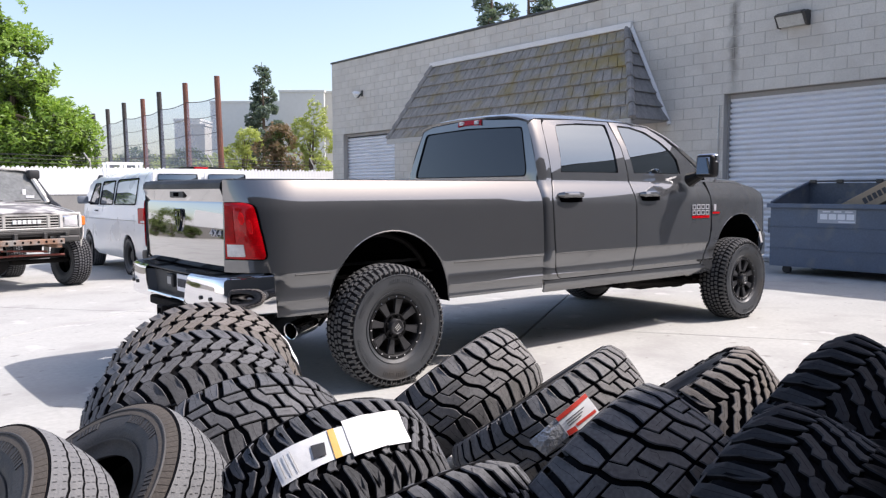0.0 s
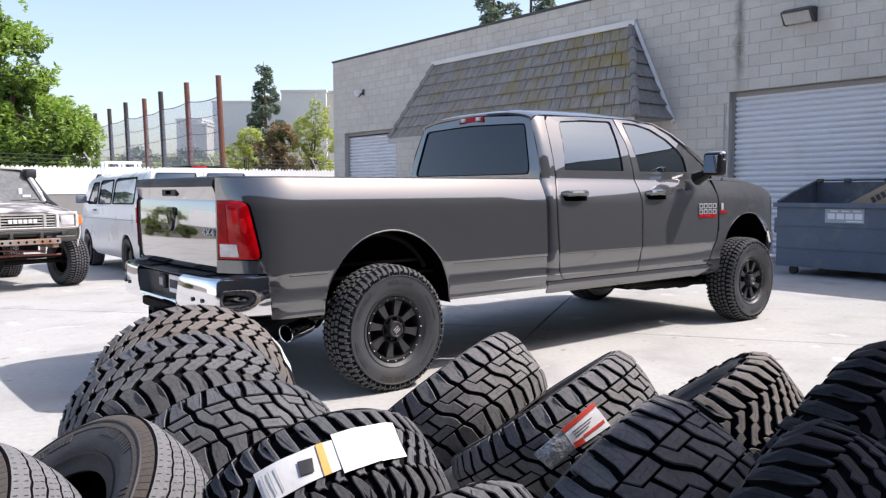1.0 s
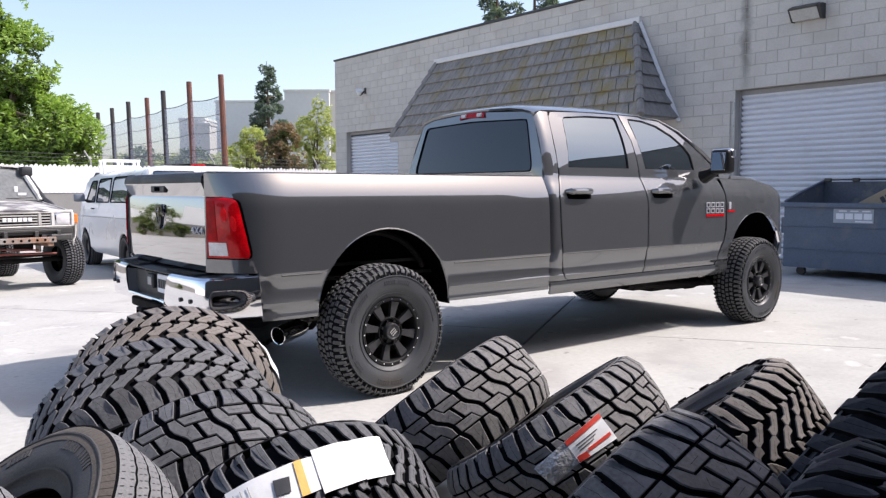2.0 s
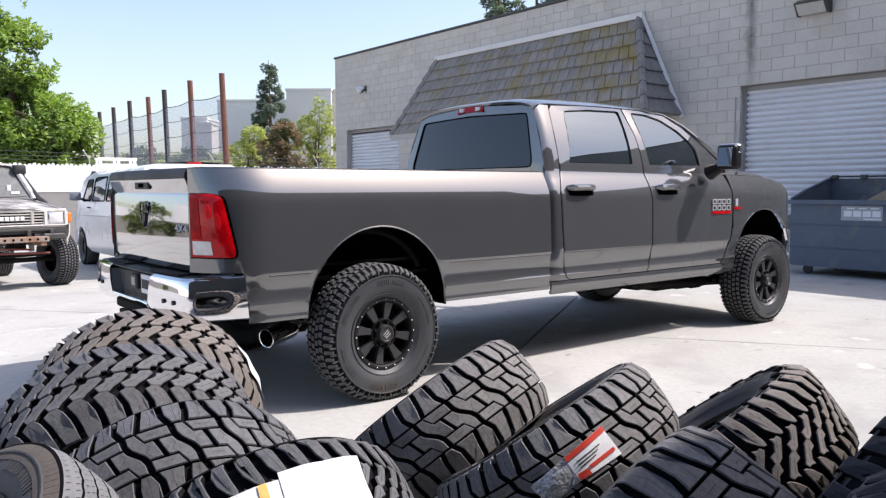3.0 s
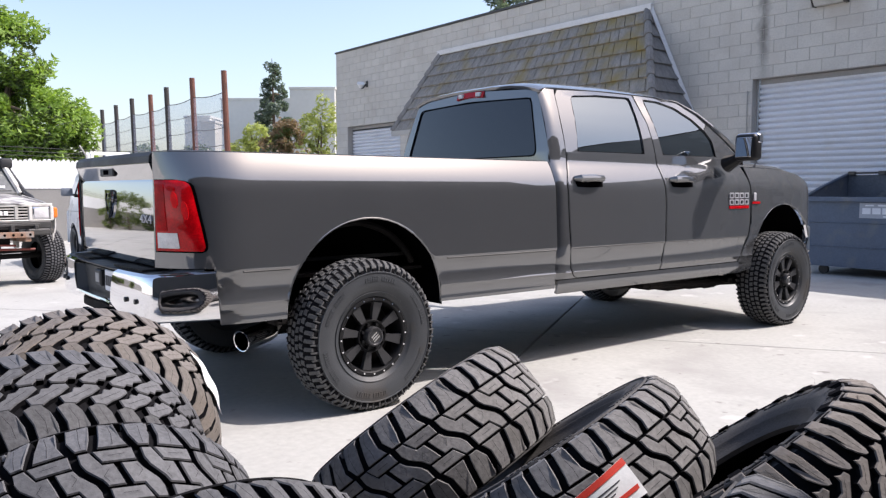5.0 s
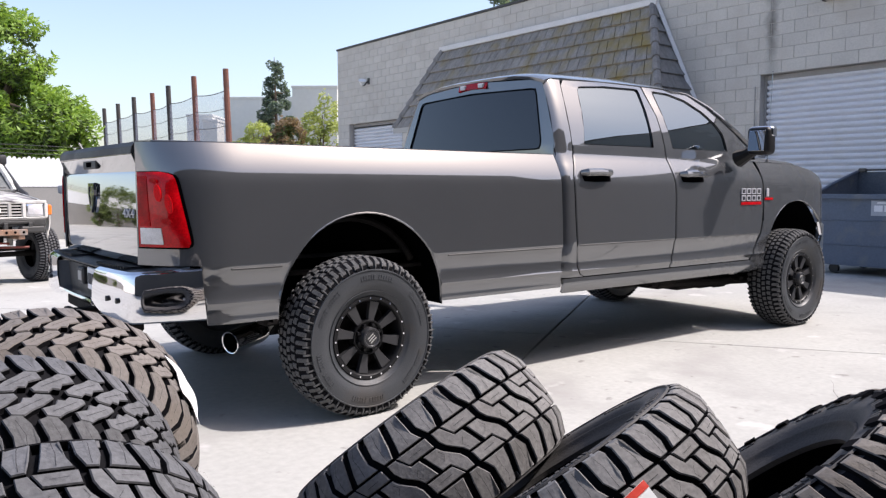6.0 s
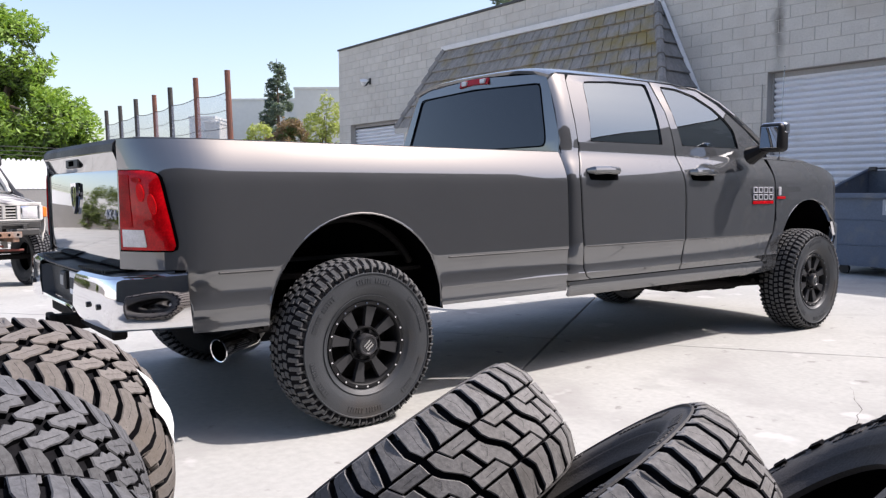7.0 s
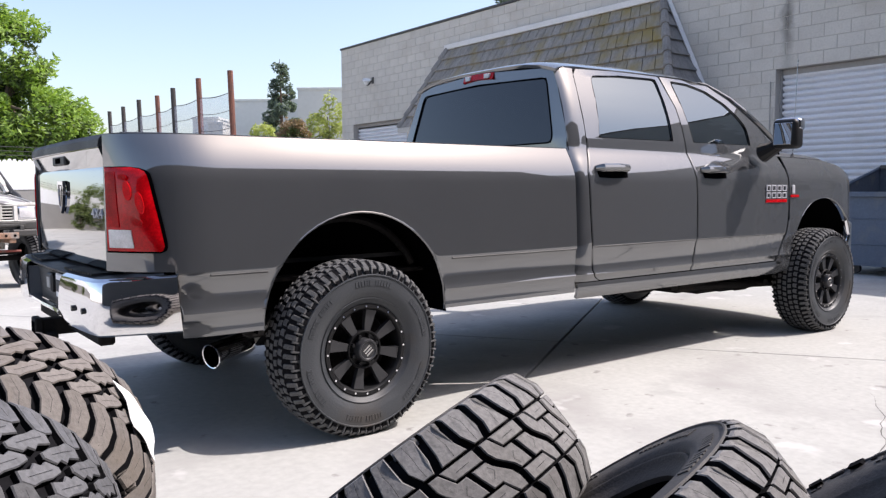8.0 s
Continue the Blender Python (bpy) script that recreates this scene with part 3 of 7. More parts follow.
def tyre_meshes(R, W, rim, kind, depth=0.014, n=64):
    """The casing and the tread of a tyre whose axle is the local y axis."""
    prof = tyre_profile(R, W, rim, depth)
    bm = B()
    full = prof + [(r, -a) for r, a in prof[-2:0:-1]]
    lathe(bm, full, n, closed=True)
    h = W / 2
    rr = random.Random(int(R * 1000) + int(W * 1000))
    rs = (R - depth + rim) / 2 + 0.012
    for s in (-1, 1):                                       # raised marks on the sidewall
        for a0 in (0.3, 1.35, 2.4, 3.45, 4.5, 5.55):
            a = a0
            for k in range(13):
                da = rr.uniform(0.026, 0.042)
                if k != 6:
                    q = [(rs + dr, a + x) for dr, x in ((-0.012, 0), (-0.012, da), (0.012, da * 0.95), (0.012, 0.002))]
                    lo = [bm.verts.new((r * math.cos(x), s * h * 1.03, r * math.sin(x))) for r, x in q]
                    hi = [bm.verts.new((r * math.cos(x), s * (h * 1.085 + 0.0022), r * math.sin(x))) for r, x in q]
                    ring_faces(bm, lo, hi)
                    bm.faces.new(hi)
                a += da + 0.014
    for f in bm.faces:                                      # groove floors take the rubber darkened for the grooves' shade
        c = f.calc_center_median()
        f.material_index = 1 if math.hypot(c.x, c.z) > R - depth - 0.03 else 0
    casing = finish(bm, 50)
    bm = B()
    TREADS[kind](bm, R, W, depth)
    if kind in ("terrain", "zed", "claw"):
        k = 58 if kind == "terrain" else 44
        for i in range(k):                                  # tapering ribs where the sidewall meets the tread
            for s in (-1, 1):
                a, deep = i * 2 * math.pi / k, (0.060 if i % 2 else 0.038)
                lo, hi = [], []
                for r, w, d, out in ((R - depth - 0.016, 0.99, 0.012, 0.006), (R - depth - 0.032, 1.0, 0.011, 0.010), (R - depth - deep, 1.045, 0.003, 0.003)):
                    for e in (-d, d):
                        lo.append(bm.verts.new((r * math.cos(a + e), s * (h * w - 0.010), r * math.sin(a + e))))
                        hi.append(bm.verts.new((r * math.cos(a + e * 0.8), s * (h * w + out), r * math.sin(a + e * 0.8))))
                bm.faces.new((hi[0], hi[1], hi[3], hi[2])); bm.faces.new((hi[2], hi[3], hi[5], hi[4]))
                for u, v in ((0, 2), (2, 4), (4, 5), (5, 3), (3, 1), (1, 0)):
                    bm.faces.new((lo[u], lo[v], hi[v], hi[u]))
    return casing, finish(bm, 25)


def axis_pose(c, a, spin=0.0):
    """Pose of a wheel with its centre at c and its axle (local y) along a."""
    y = Vector(a).normalized()
    x = y.cross(Vector((0, 0, 1))).normalized()
    z = x.cross(y)
    m = Matrix((x, y, z)).transposed().to_4x4()
    return Matrix.Translation(c) @ m @ Matrix.Rotation(spin, 4, "Y")


# ---- setting ----
WALL_X, TOP, DOOR_TOP = 10.19, 5.283, 3.048
DOORS = [(0.21, 3.87), (14.30, 17.05)]                      # roller doors, as spans of y
WALL_Y0, WALL_Y1 = -9.0, 17.70


def make_ground():
    bm = B()
    ys = [-400, -60, -20, -8, 2.5, 6, 10, 15, 20.5, 60, 400]
    sheet(bm, lambda x, y: (x, y, ground_z(y) - 0.035), [-400, -40, -14, 0, 14, 40, 400], ys)
    thing("ground", bm, "soil", "dusty pale ground under and around the yard", "ground", kind="structure")


make_ground()


def make_building():
    """The block wall with two door openings, its returns, roof and coping."""
    root = empty("wall_east", pose(0, 0, 0), label="grey concrete block workshop wall with roller doors", category="wall", kind="structure")
    x0, x1 = WALL_X + 0.006, WALL_X + 0.25
    bm = B()
    y = WALL_Y0
    for a, b in DOORS:
        box(bm, x0, x1, y, a, -0.4, TOP)
        box(bm, x0, x1, a, b, DOOR_TOP, TOP)
        y = b
    box(bm, x0, x1, y, WALL_Y1, -0.5, TOP)
    bmesh.ops.remove_doubles(bm, verts=bm.verts, dist=0.0005)
    part("mortar_bed", bm, "mortar", root)
    bm = B()
    box(bm, x1 + 0.002, 26, WALL_Y1 - 0.25, WALL_Y1 - 0.003, -0.5, TOP)
    box(bm, x1 + 0.002, 26, WALL_Y0, WALL_Y0 + 0.25, -0.4, TOP)
    box(bm, 25.75, 26, WALL_Y0 + 0.252, WALL_Y1 - 0.252, -0.4, TOP)
    part("side_wall", bm, "block", root)
    bm = B()
    box(bm, WALL_X - 0.03, WALL_X + 0.30, WALL_Y0, WALL_Y1 + 0.03, TOP + 0.002, TOP + 0.055, 0.006)
    part("coping", bm, "dark_metal", root, "thin dark metal coping")
    bm = B()
    box(bm, WALL_X + 0.302, 25.9, WALL_Y0, WALL_Y1, TOP - 0.2, TOP - 0.05)
    thing("roof", bm, "trim_grey", "flat grey roof of the workshop", "roof", kind="structure")
    return root


east = make_building()


def make_roller_door(i, a, b):
    door = empty("door_%d" % i, pose(WALL_X + 0.19, (a + b) / 2, 0), label="closed pale grey corrugated steel roller door", category="roller door", kind="structure")
    w = (b - a) / 2
    zb = ground_z((a + b) / 2) + 0.005
    for s in (-1, 1):
        bm = B()
        box(bm, -0.05, 0.03, s * w - 0.035, s * w + 0.035, zb, DOOR_TOP - 0.003, 0.004)
        part("guide_rail", bm, "jamb", door)
    bm = B()
    box(bm, -0.045, 0.04, -w + 0.037, w - 0.037, DOOR_TOP - 0.09, DOOR_TOP - 0.004, 0.006)
    part("hood", bm, "jamb", door)
    pitch = 0.098
    n = int((DOOR_TOP - 0.092 - zb) / pitch)
    bm = B()
    prof = [(0.026, 0.0), (0.018, 0.004), (-0.010, 0.014), (-0.030, 0.034), (-0.034, 0.052), (-0.028, 0.068), (-0.008, 0.079), (0.026, 0.082), (0.026, 0.0975)]
    sheet(bm, lambda y, k: (prof[k][0], y, prof[k][1]), [-w + 0.037, 0, w - 0.037], range(len(prof)))
    sheet(bm, lambda y, k: (prof[k][0] + 0.006, y, prof[k][1]), [-w + 0.037, 0, w - 0.037], range(len(prof)))
    me = finish(bm, 60)
    me.materials.append(M["door_steel"])
    for k in range(n):
        s = part("slat", me, "door_steel", door)
        s.location = (0.0, 0, zb + 0.05 + k * pitch)
    bm = B()
    box(bm, -0.03, 0.015, -w + 0.037, w - 0.037, zb, zb + 0.05, 0.004)
    part("bottom_bar", bm, "jamb", door)


for i, (a, b) in enumerate(DOORS):
    make_roller_door(i + 1, a, b)

# small pipe by the large door
bm = B()
tube(bm, [(WALL_X - 0.012, 3.955, 0.3), (WALL_X - 0.012, 3.955, 2.86)], 0.009, 8)
thing("conduit", bm, "trim_grey", "thin pale conduit beside the roller door", "conduit")

AWN = dict(yl=12.45, yr=6.05, zt=4.56, xt=WALL_X - 0.03, yl2=13.0, yr2=5.06, zb=2.62, xb=9.08)


def make_canopy():
    """Mansard canopy of flat tiles with a hip at the near end."""
    c = empty("mansard_canopy", pose(0, 0, 0), label="mossy grey-brown tiled mansard canopy on the block wall", category="canopy")
    A = AWN
    tl, tr = Vector((A["xt"], A["yl"], A["zt"])), Vector((A["xt"], A["yr"], A["zt"]))
    bl, br = Vector((A["xb"], A["yl2"], A["zb"])), Vector((A["xb"], A["yr2"], A["zb"]))
    wl, wr = Vector((WALL_X - 0.008, A["yl2"], A["zb"])), Vector((WALL_X - 0.008, A["yr2"], A["zb"]))
    bm = B()
    v = [bm.verts.new(p) for p in (tl, tr, bl, br, wl, wr)]
    for q in ((0, 2, 3, 1), (1, 3, 5), (0, 4, 2), (2, 4, 5, 3), (0, 1, 5, 4)):
        bm.faces.new([v[i] for i in q])
    part("deck", bm, "jamb", c)
    rows = 7

    def tile(p0, p1, p2, p3, n, material="shingle"):
        """p0,p1 lower edge, p3,p2 upper edge; the lower edge stands proud."""
        bm = B()
        lo = [p0 + n * 0.058, p1 + n * 0.058, p2 + n * 0.012, p3 + n * 0.012]
        hi = [p + n * 0.004 for p in (p0, p1, p2, p3)]
        a = [bm.verts.new(p) for p in lo]; b = [bm.verts.new(p) for p in hi]
        bm.faces.new(a); bm.faces.new(b[::-1]); ring_faces(bm, a, b)
        part("tile", bm, material, c, smooth=0)

    n = (br - bl).cross(tl - bl).normalized()
    if n.x > 0:
        n = -n
    rng = random.Random(4)
    for r in range(rows):
        v0, v1 = r / rows, (r + 1.06) / rows
        v1 = min(v1, 1.0)
        a0, a1 = bl.lerp(tl, v0), br.lerp(tr, v0)
        c0, c1 = bl.lerp(tl, v1), br.lerp(tr, v1)
        k = 26
        cuts = [0.0]
        off = 0.5 / k if r % 2 else 0.0
        for i in range(1, k):
            cuts.append(min(1, max(0, i / k + off + rng.uniform(-0.006, 0.006))))
        cuts.append(1.0)
        for u0, u1 in zip(cuts, cuts[1:]):
            drop = (bl - tl).normalized() * rng.uniform(0, 0.007)
            tile(a0.lerp(a1, u0 + 0.0012) + drop, a0.lerp(a1, u1 - 0.0012) + drop, c0.lerp(c1, u1 - 0.0012), c0.lerp(c1, u0 + 0.0012), n)
    n2 = (wr - br).cross(tr - br).normalized()
    if n2.y > 0:
        n2 = -n2
    for r in range(rows):
        v0, v1 = r / rows, min(1.0, (r + 1.06) / rows)
        a0, a1 = br.lerp(tr, v0), wr.lerp(tr, v0)
        c0, c1 = br.lerp(tr, v1), wr.lerp(tr, v1)
        k = 2 if r < 3 else 1
        for i in range(k):
            tile(a0.lerp(a1, i / k + 0.004), a0.lerp(a1, (i + 1) / k - 0.004), c0.lerp(c1, (i + 1) / k - 0.004), c0.lerp(c1, i / k + 0.004), n2, "shingle_grey")
    for (p, q) in ((br, tr), (bl, tl)):                      # hip caps
        for r in range(rows):
            bm = B()
            a = p.lerp(q, r / rows) + (n + Vector((0, 0, 0.3))) * 0.03
            b = p.lerp(q, (r + 1.08) / rows) + (n + Vector((0, 0, 0.3))) * 0.022
            tube(bm, [a, a.lerp(b, 0.06), b], [0.078, 0.088, 0.062], 8)
            part("hip_cap", bm, "shingle_grey", c)
    bm = B()
    box(bm, A["xt"] - 0.07, WALL_X - 0.004, A["yr"] - 0.12, A["yl"] + 0.08, A["zt"] + 0.005, A["zt"] + 0.12, 0.006)
    part("top_flashing", bm, "flashing", c, "pale metal flashing")
    bm = B()
    d = Vector((0, -0.04, 0.0))
    p0, p1 = wr + d, tr + d + Vector((0.02, 0, 0.12))
    tube(bm, [p0 + Vector((-0.03, 0, -0.05)), p1 + Vector((-0.03, 0, 0))], 0.05, 4)
    part("side_flashing", bm, "flashing", c)
    bm = B()
    box(bm, A["xb"] - 0.06, A["xb"] - 0.02, A["yr2"] + 0.02, A["yl2"] + 0.02, A["zb"] - 0.10, A["zb"] + 0.02, 0.004)
    part("fascia", bm, "trim_grey", c, "pale wooden fascia board")
    return c


make_canopy()


def make_wall_lamp():
    lamp = empty("wall_pack_lamp", pose(WALL_X - 0.002, 2.57, 4.05), label="weathered box-shaped wall lamp with a cloudy lens", category="wall lamp")
    bm = B()
    prism(bm, [(0, 0.0), (0, 0.24), (-0.12, 0.24), (-0.23, 0.19), (-0.10, 0.0)], lambda a, b, d: (a, -0.27 + d, b), 0.045)
    prism(bm, [(0, 0.20), (0, 0.25), (-0.13, 0.25), (-0.245, 0.195), (-0.235, 0.165)], lambda a, b, d: (a, -0.224 + d, b), 0.46)
    prism(bm, [(0, 0.0), (0, 0.24), (-0.12, 0.24), (-0.23, 0.19), (-0.10, 0.0)], lambda a, b, d: (a, 0.237 + d, b), 0.02)
    part("housing", bm, "dark_metal", lamp)
    bm = B()
    prism(bm, [(0, 0.01), (0, 0.19), (-0.222, 0.175), (-0.10, 0.01)], lambda a, b, d: (a, -0.22 + d, b), 0.45)
    part("lens", bm, "lamp_glass", lamp, "cloudy glass lens")


make_wall_lamp()


def make_flood():
    lamp = empty("security_light", pose(WALL_X - 0.002, 15.95, 4.10), label="small dark security light on a bracket", category="security light")
    bm = B()
    tube(bm, [(0, 0, 0.10), (-0.06, 0, 0.08), (-0.12, 0.02, 0.0), (-0.18, 0.05, -0.02)], 0.025, 8)
    box(bm, -0.02, 0.0, -0.05, 0.05, 0.02, 0.20, 0.005)
    part("bracket", bm, "dark_metal", lamp)
    bm = B()
    lathe(bm, [(0.0, 0), (0.05, 0.0), (0.11, 0.12), (0.115, 0.14), (0.0, 0.13)], 20, m=pose(-0.18, 0.06, 0.0, 60, 0, 150))
    part("head", bm, "white_steel", lamp)


make_flood()


# far side of the yard: block wall with white steel sheets and a line of wire
def make_yard_wall():
    y = 22.0
    zb = ground_z(y)
    root = empty("yard_wall", pose(0, y, 0), label="grey block yard wall topped with white corrugated steel", category="wall", kind="structure")
    bm = B()
    box(bm, -30, 24, 0.0, 0.2, zb, 1.33)
    part("block_base", bm, "concrete_block_grey", root)
    bm = B()
    n = 190
    for k in range(n):                                      # pointed steel palings with a folded rib
        x = -10 + k * 0.1275
        h = 2.02 + 0.02 * math.sin(k * 1.7)
        a = [bm.verts.new(p) for p in ((x, -0.01, 1.20), (x + 0.05, -0.018, 1.20), (x + 0.10, -0.018, 1.20), (x + 0.1275, -0.01, 1.20))]
        b = [bm.verts.new(p) for p in ((x, -0.01, h - 0.03), (x + 0.05, -0.018, h + 0.03), (x + 0.10, -0.018, h + 0.03), (x + 0.1275, -0.01, h - 0.03))]
        for i in range(3):
            bm.faces.new((a[i], a[i + 1], b[i + 1], b[i]))
    part("steel_sheet", bm, "white_steel", root, "white corrugated steel sheet", kind="stuff")
    bm = B()
    box(bm, -30, -10.02, -0.03, 0.02, 1.2, 3.4)
    part("tall_panel", bm, "white_steel", root)
    for z in (2.14, 2.26, 2.38):
        bm = B()
        tube(bm, [(x, 0.1, z + 0.03 * math.sin(x)) for x in span(-10, 18, 28)], 0.008, 4)
        part("barbed_wire", bm, "wire", root)
    for x in range(-8, 19, 4):
        bm = B()
        tube(bm, [(x, 0.1, 1.3), (x, 0.1, 2.2), (x - 0.18, 0.1, 2.5)], 0.025, 6)
        part("wire_post", bm, "trim_grey", root)


make_yard_wall()


# unseen walls behind and beside the camera, which close the yard
def closing_wall(name, x0, x1, y0, y1, h, material, label):
    bm = B()
    box(bm, x0, x1, y0, y1, -0.4, h, 0.02)
    thing(name, bm, material, label, "wall", kind="structure")


# added to shade the pile and keep the truck's reflections dark
closing_wall("wall_neighbour", -12.0, 6.9, -10.9, -4.78, 5.05, "back_wall", "unseen near-black wall added to shade the tyre pile and darken reflections")
closing_wall("wall_south", -25.9, 40, -14.0, -13.5, 7.0, "back_wall", "unseen near-black wall across the yard, for dark reflections")
closing_wall("wall_west", -26.3, -26.0, -13.4, 21.9, 3.6, "white_steel", "plain white boundary wall of the yard")


# ---- grey pickup truck; local y runs across, the right side is negative ----
HW = [(0.48, 0.955), (0.52, 0.972), (0.56, 0.976), (0.60, 0.970), (0.635, 0.984), (0.66, 0.972), (0.785, 0.982), (0.80, 0.9905), (0.95, 0.9855), (1.10, 0.9795), (1.15, 0.9772), (1.185, 0.9748), (1.21, 0.9725), (1.235, 0.966), (1.26, 0.9575), (1.29, 0.945), (1.325, 0.928), (1.35, 0.914), (1.385, 0.893),
      (1.40, 0.889), (1.43, 0.884), (1.46, 0.878), (1.51, 0.867), (1.57, 0.851), (1.65, 0.824), (1.75, 0.782), (1.87, 0.722), (1.905, 0.700), (1.94, 0.64)]


def hw(z):
    return lerp(HW, z)


ZS = [1.06, 1.10, 1.15, 1.185, 1.21, 1.235, 1.26, 1.29, 1.325, 1.35, 1.37]


def arch_x(cx, r, n=22):
    return [cx - r * math.cos(math.pi * i / n) for i in range(n + 1)]


LOW = [0.56, 0.60, 0.635, 0.66, 0.72, 0.785, 0.80, 0.815, 0.87, 0.95]     # heights of the pressed lines low on the side


def flank(bm, s, xs, zbot, ztop, inset=lambda x, z: 0.0, zs=ZS):
    """A body panel: columns at xs from zbot(x) up to ztop(x), following the side's section."""
    cols = []
    for x in xs:
        zb, top = zbot(x), ztop(x)
        col = [zb] + [max(z, zb + 0.0015 * (k + 1)) for k, z in enumerate(LOW)]
        col += [min(max(z, zb + 0.0015 * (len(LOW) + 1 + i)), top - 0.004 * (len(zs) - i)) for i, z in enumerate(zs)] + [top]
        cols.append([bm.verts.new((x, s * (hw(z) - inset(x, z)), z)) for z in col])
    for a, b in zip(cols, cols[1:]):
        for j in range(len(a) - 1):
            bm.faces.new((a[j], b[j], b[j + 1], a[j + 1]))


CORNER = [(-1.04 + 0.018 * k, 0.345 * (1 - k / 26) ** 3.5) for k in range(27)]     # plan of the bed's rear corner


def corner(x, z):
    """How far the bed's rear corner draws in from the side at height z."""
    return lerp(CORNER, x) / 0.345 * (hw(z) - 0.710)


RA, RC = 0.505, (0.046, 0.540)                              # rear wheel arch
FA, FC = 0.495, (4.435, 0.572)                              # front wheel arch


def bed_bottom(x):
    d = x - RC[0]
    if abs(d) < RA:
        return RC[1] + math.sqrt(max(0.0, RA * RA - d * d))
    return 0.535 if d < 0 else 0.512


def fender_bottom(x):
    d = x - FC[0]
    if abs(d) < FA:
        return FC[1] + math.sqrt(max(0.0, FA * FA - d * d))
    return 0.56 if d < 0 else 0.74


def front_inset(x, z):
    return 0.5 * max(0, x - 4.66) ** 2 + 3.0 * max(0, x - 4.93) ** 2


def arch_lip(bm, s, c, r, a0, a1, w=0.016):
    pts = []
    for i in range(27):
        a = a0 + (a1 - a0) * i / 26
        x, z = c[0] + r * math.cos(a), c[1] + r * math.sin(a)
        pts.append((x, s * (hw(max(z, 0.6)) - 0.004), z))
    tube(bm, pts, w, 6)


def part_empty(name, parent, m):
    ob = new(name)
    ob.empty_display_size = 0.1
    ob.parent = parent
    ob.matrix_basis = m
    return ob


def wheel_parts():
    """Meshes of one wheel about the local y axis, which points outwards."""
    casing, tread = tyre_meshes(0.418, 0.272, 0.202, "terrain", 0.010, 72)
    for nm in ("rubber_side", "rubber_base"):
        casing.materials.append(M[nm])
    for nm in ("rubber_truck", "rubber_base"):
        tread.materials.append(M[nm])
    bm = B()                                                # barrel and outer ring
    lathe(bm, [(0.180, -0.10), (0.208, -0.105), (0.212, -0.085), (0.185, -0.07), (0.178, 0.0), (0.184, 0.08), (0.190, 0.098), (0.192, 0.114), (0.198, 0.120), (0.214, 0.121), (0.218, 0.116), (0.218, 0.098), (0.200, 0.092)], 72)
    barrel = finish(bm, 40); barrel.materials.append(M["wheel_black"])
    bm = B()
    for k in range(8):                                      # flat spokes, wider towards the ring, with a step in the middle
        m = Matrix.Rotation(-(k * math.pi / 4 + 0.2), 4, "Y")
        q = [(0.078, 0.100, -0.016), (0.135, 0.100, -0.020), (0.188, 0.108, -0.030), (0.188, 0.108, 0.030), (0.135, 0.100, 0.020), (0.078, 0.100, 0.016)]
        hi = [bm.verts.new(m @ Vector((r, y, w))) for r, y, w in q]
        lo = [bm.verts.new(m @ Vector((r, y - 0.024, w * 1.10))) for r, y, w in q]
        bm.faces.new(hi); bm.faces.new(lo[::-1]); ring_faces(bm, hi, lo)
    bmesh.ops.bevel(bm, geom=[e for e in bm.edges], offset=0.002, segments=1, affect="EDGES")
    spokes = finish(bm, 30); spokes.materials.append(M["wheel_spoke"])
    bm = B()
    lathe(bm, [(0.0, 0.070), (0.050, 0.070), (0.056, 0.086), (0.078, 0.088), (0.082, 0.104), (0.088, 0.106), (0.091, 0.100), (0.092, 0.060)], 48)
    lathe(bm, [(0.0, 0.0), (0.178, 0.0), (0.178, -0.03), (0.0, -0.03)], 40)
    hub = finish(bm, 40); hub.materials.append(M["wheel_black"])
    bm = B()
    lathe(bm, [(0.054, 0.080), (0.054, 0.128), (0.049, 0.137), (0.042, 0.138), (0.038, 0.133), (0.0, 0.133)], 40)
    cap = finish(bm, 40); cap.materials.append(M["wheel_spoke"])
    bm = B()                                                # plain angular emblem
    for k in range(3):
        box(bm, -0.022, 0.022, 0.1325, 0.1362, -0.019 + 0.014 * k, -0.011 + 0.014 * k, m=Matrix.Rotation(0.7, 4, "Y"))
    badge = finish(bm, 0); badge.materials.append(M["steel"])
    bm = B()                                                # brake disc seen through the spokes
    lathe(bm, [(0.09, 0.02), (0.165, 0.02), (0.165, 0.0), (0.09, 0.0)], 40, closed=True)
    disc = finish(bm, 40); disc.materials.append(M["underbody"])
    bm = B()
    tube(bm, [(0, 0.114, 0), (0, 0.124, 0)], 0.0052, 6)
    bolt = finish(bm, 40); bolt.materials.append(M["chrome"])
    bm = B()
    tube(bm, [(0, 0.084, 0), (0, 0.112, 0)], [0.010, 0.009], 6)
    nut = finish(bm, 20); nut.materials.append(M["wheel_black"])
    return casing, tread, barrel, spokes, hub, cap, badge, disc, bolt, nut


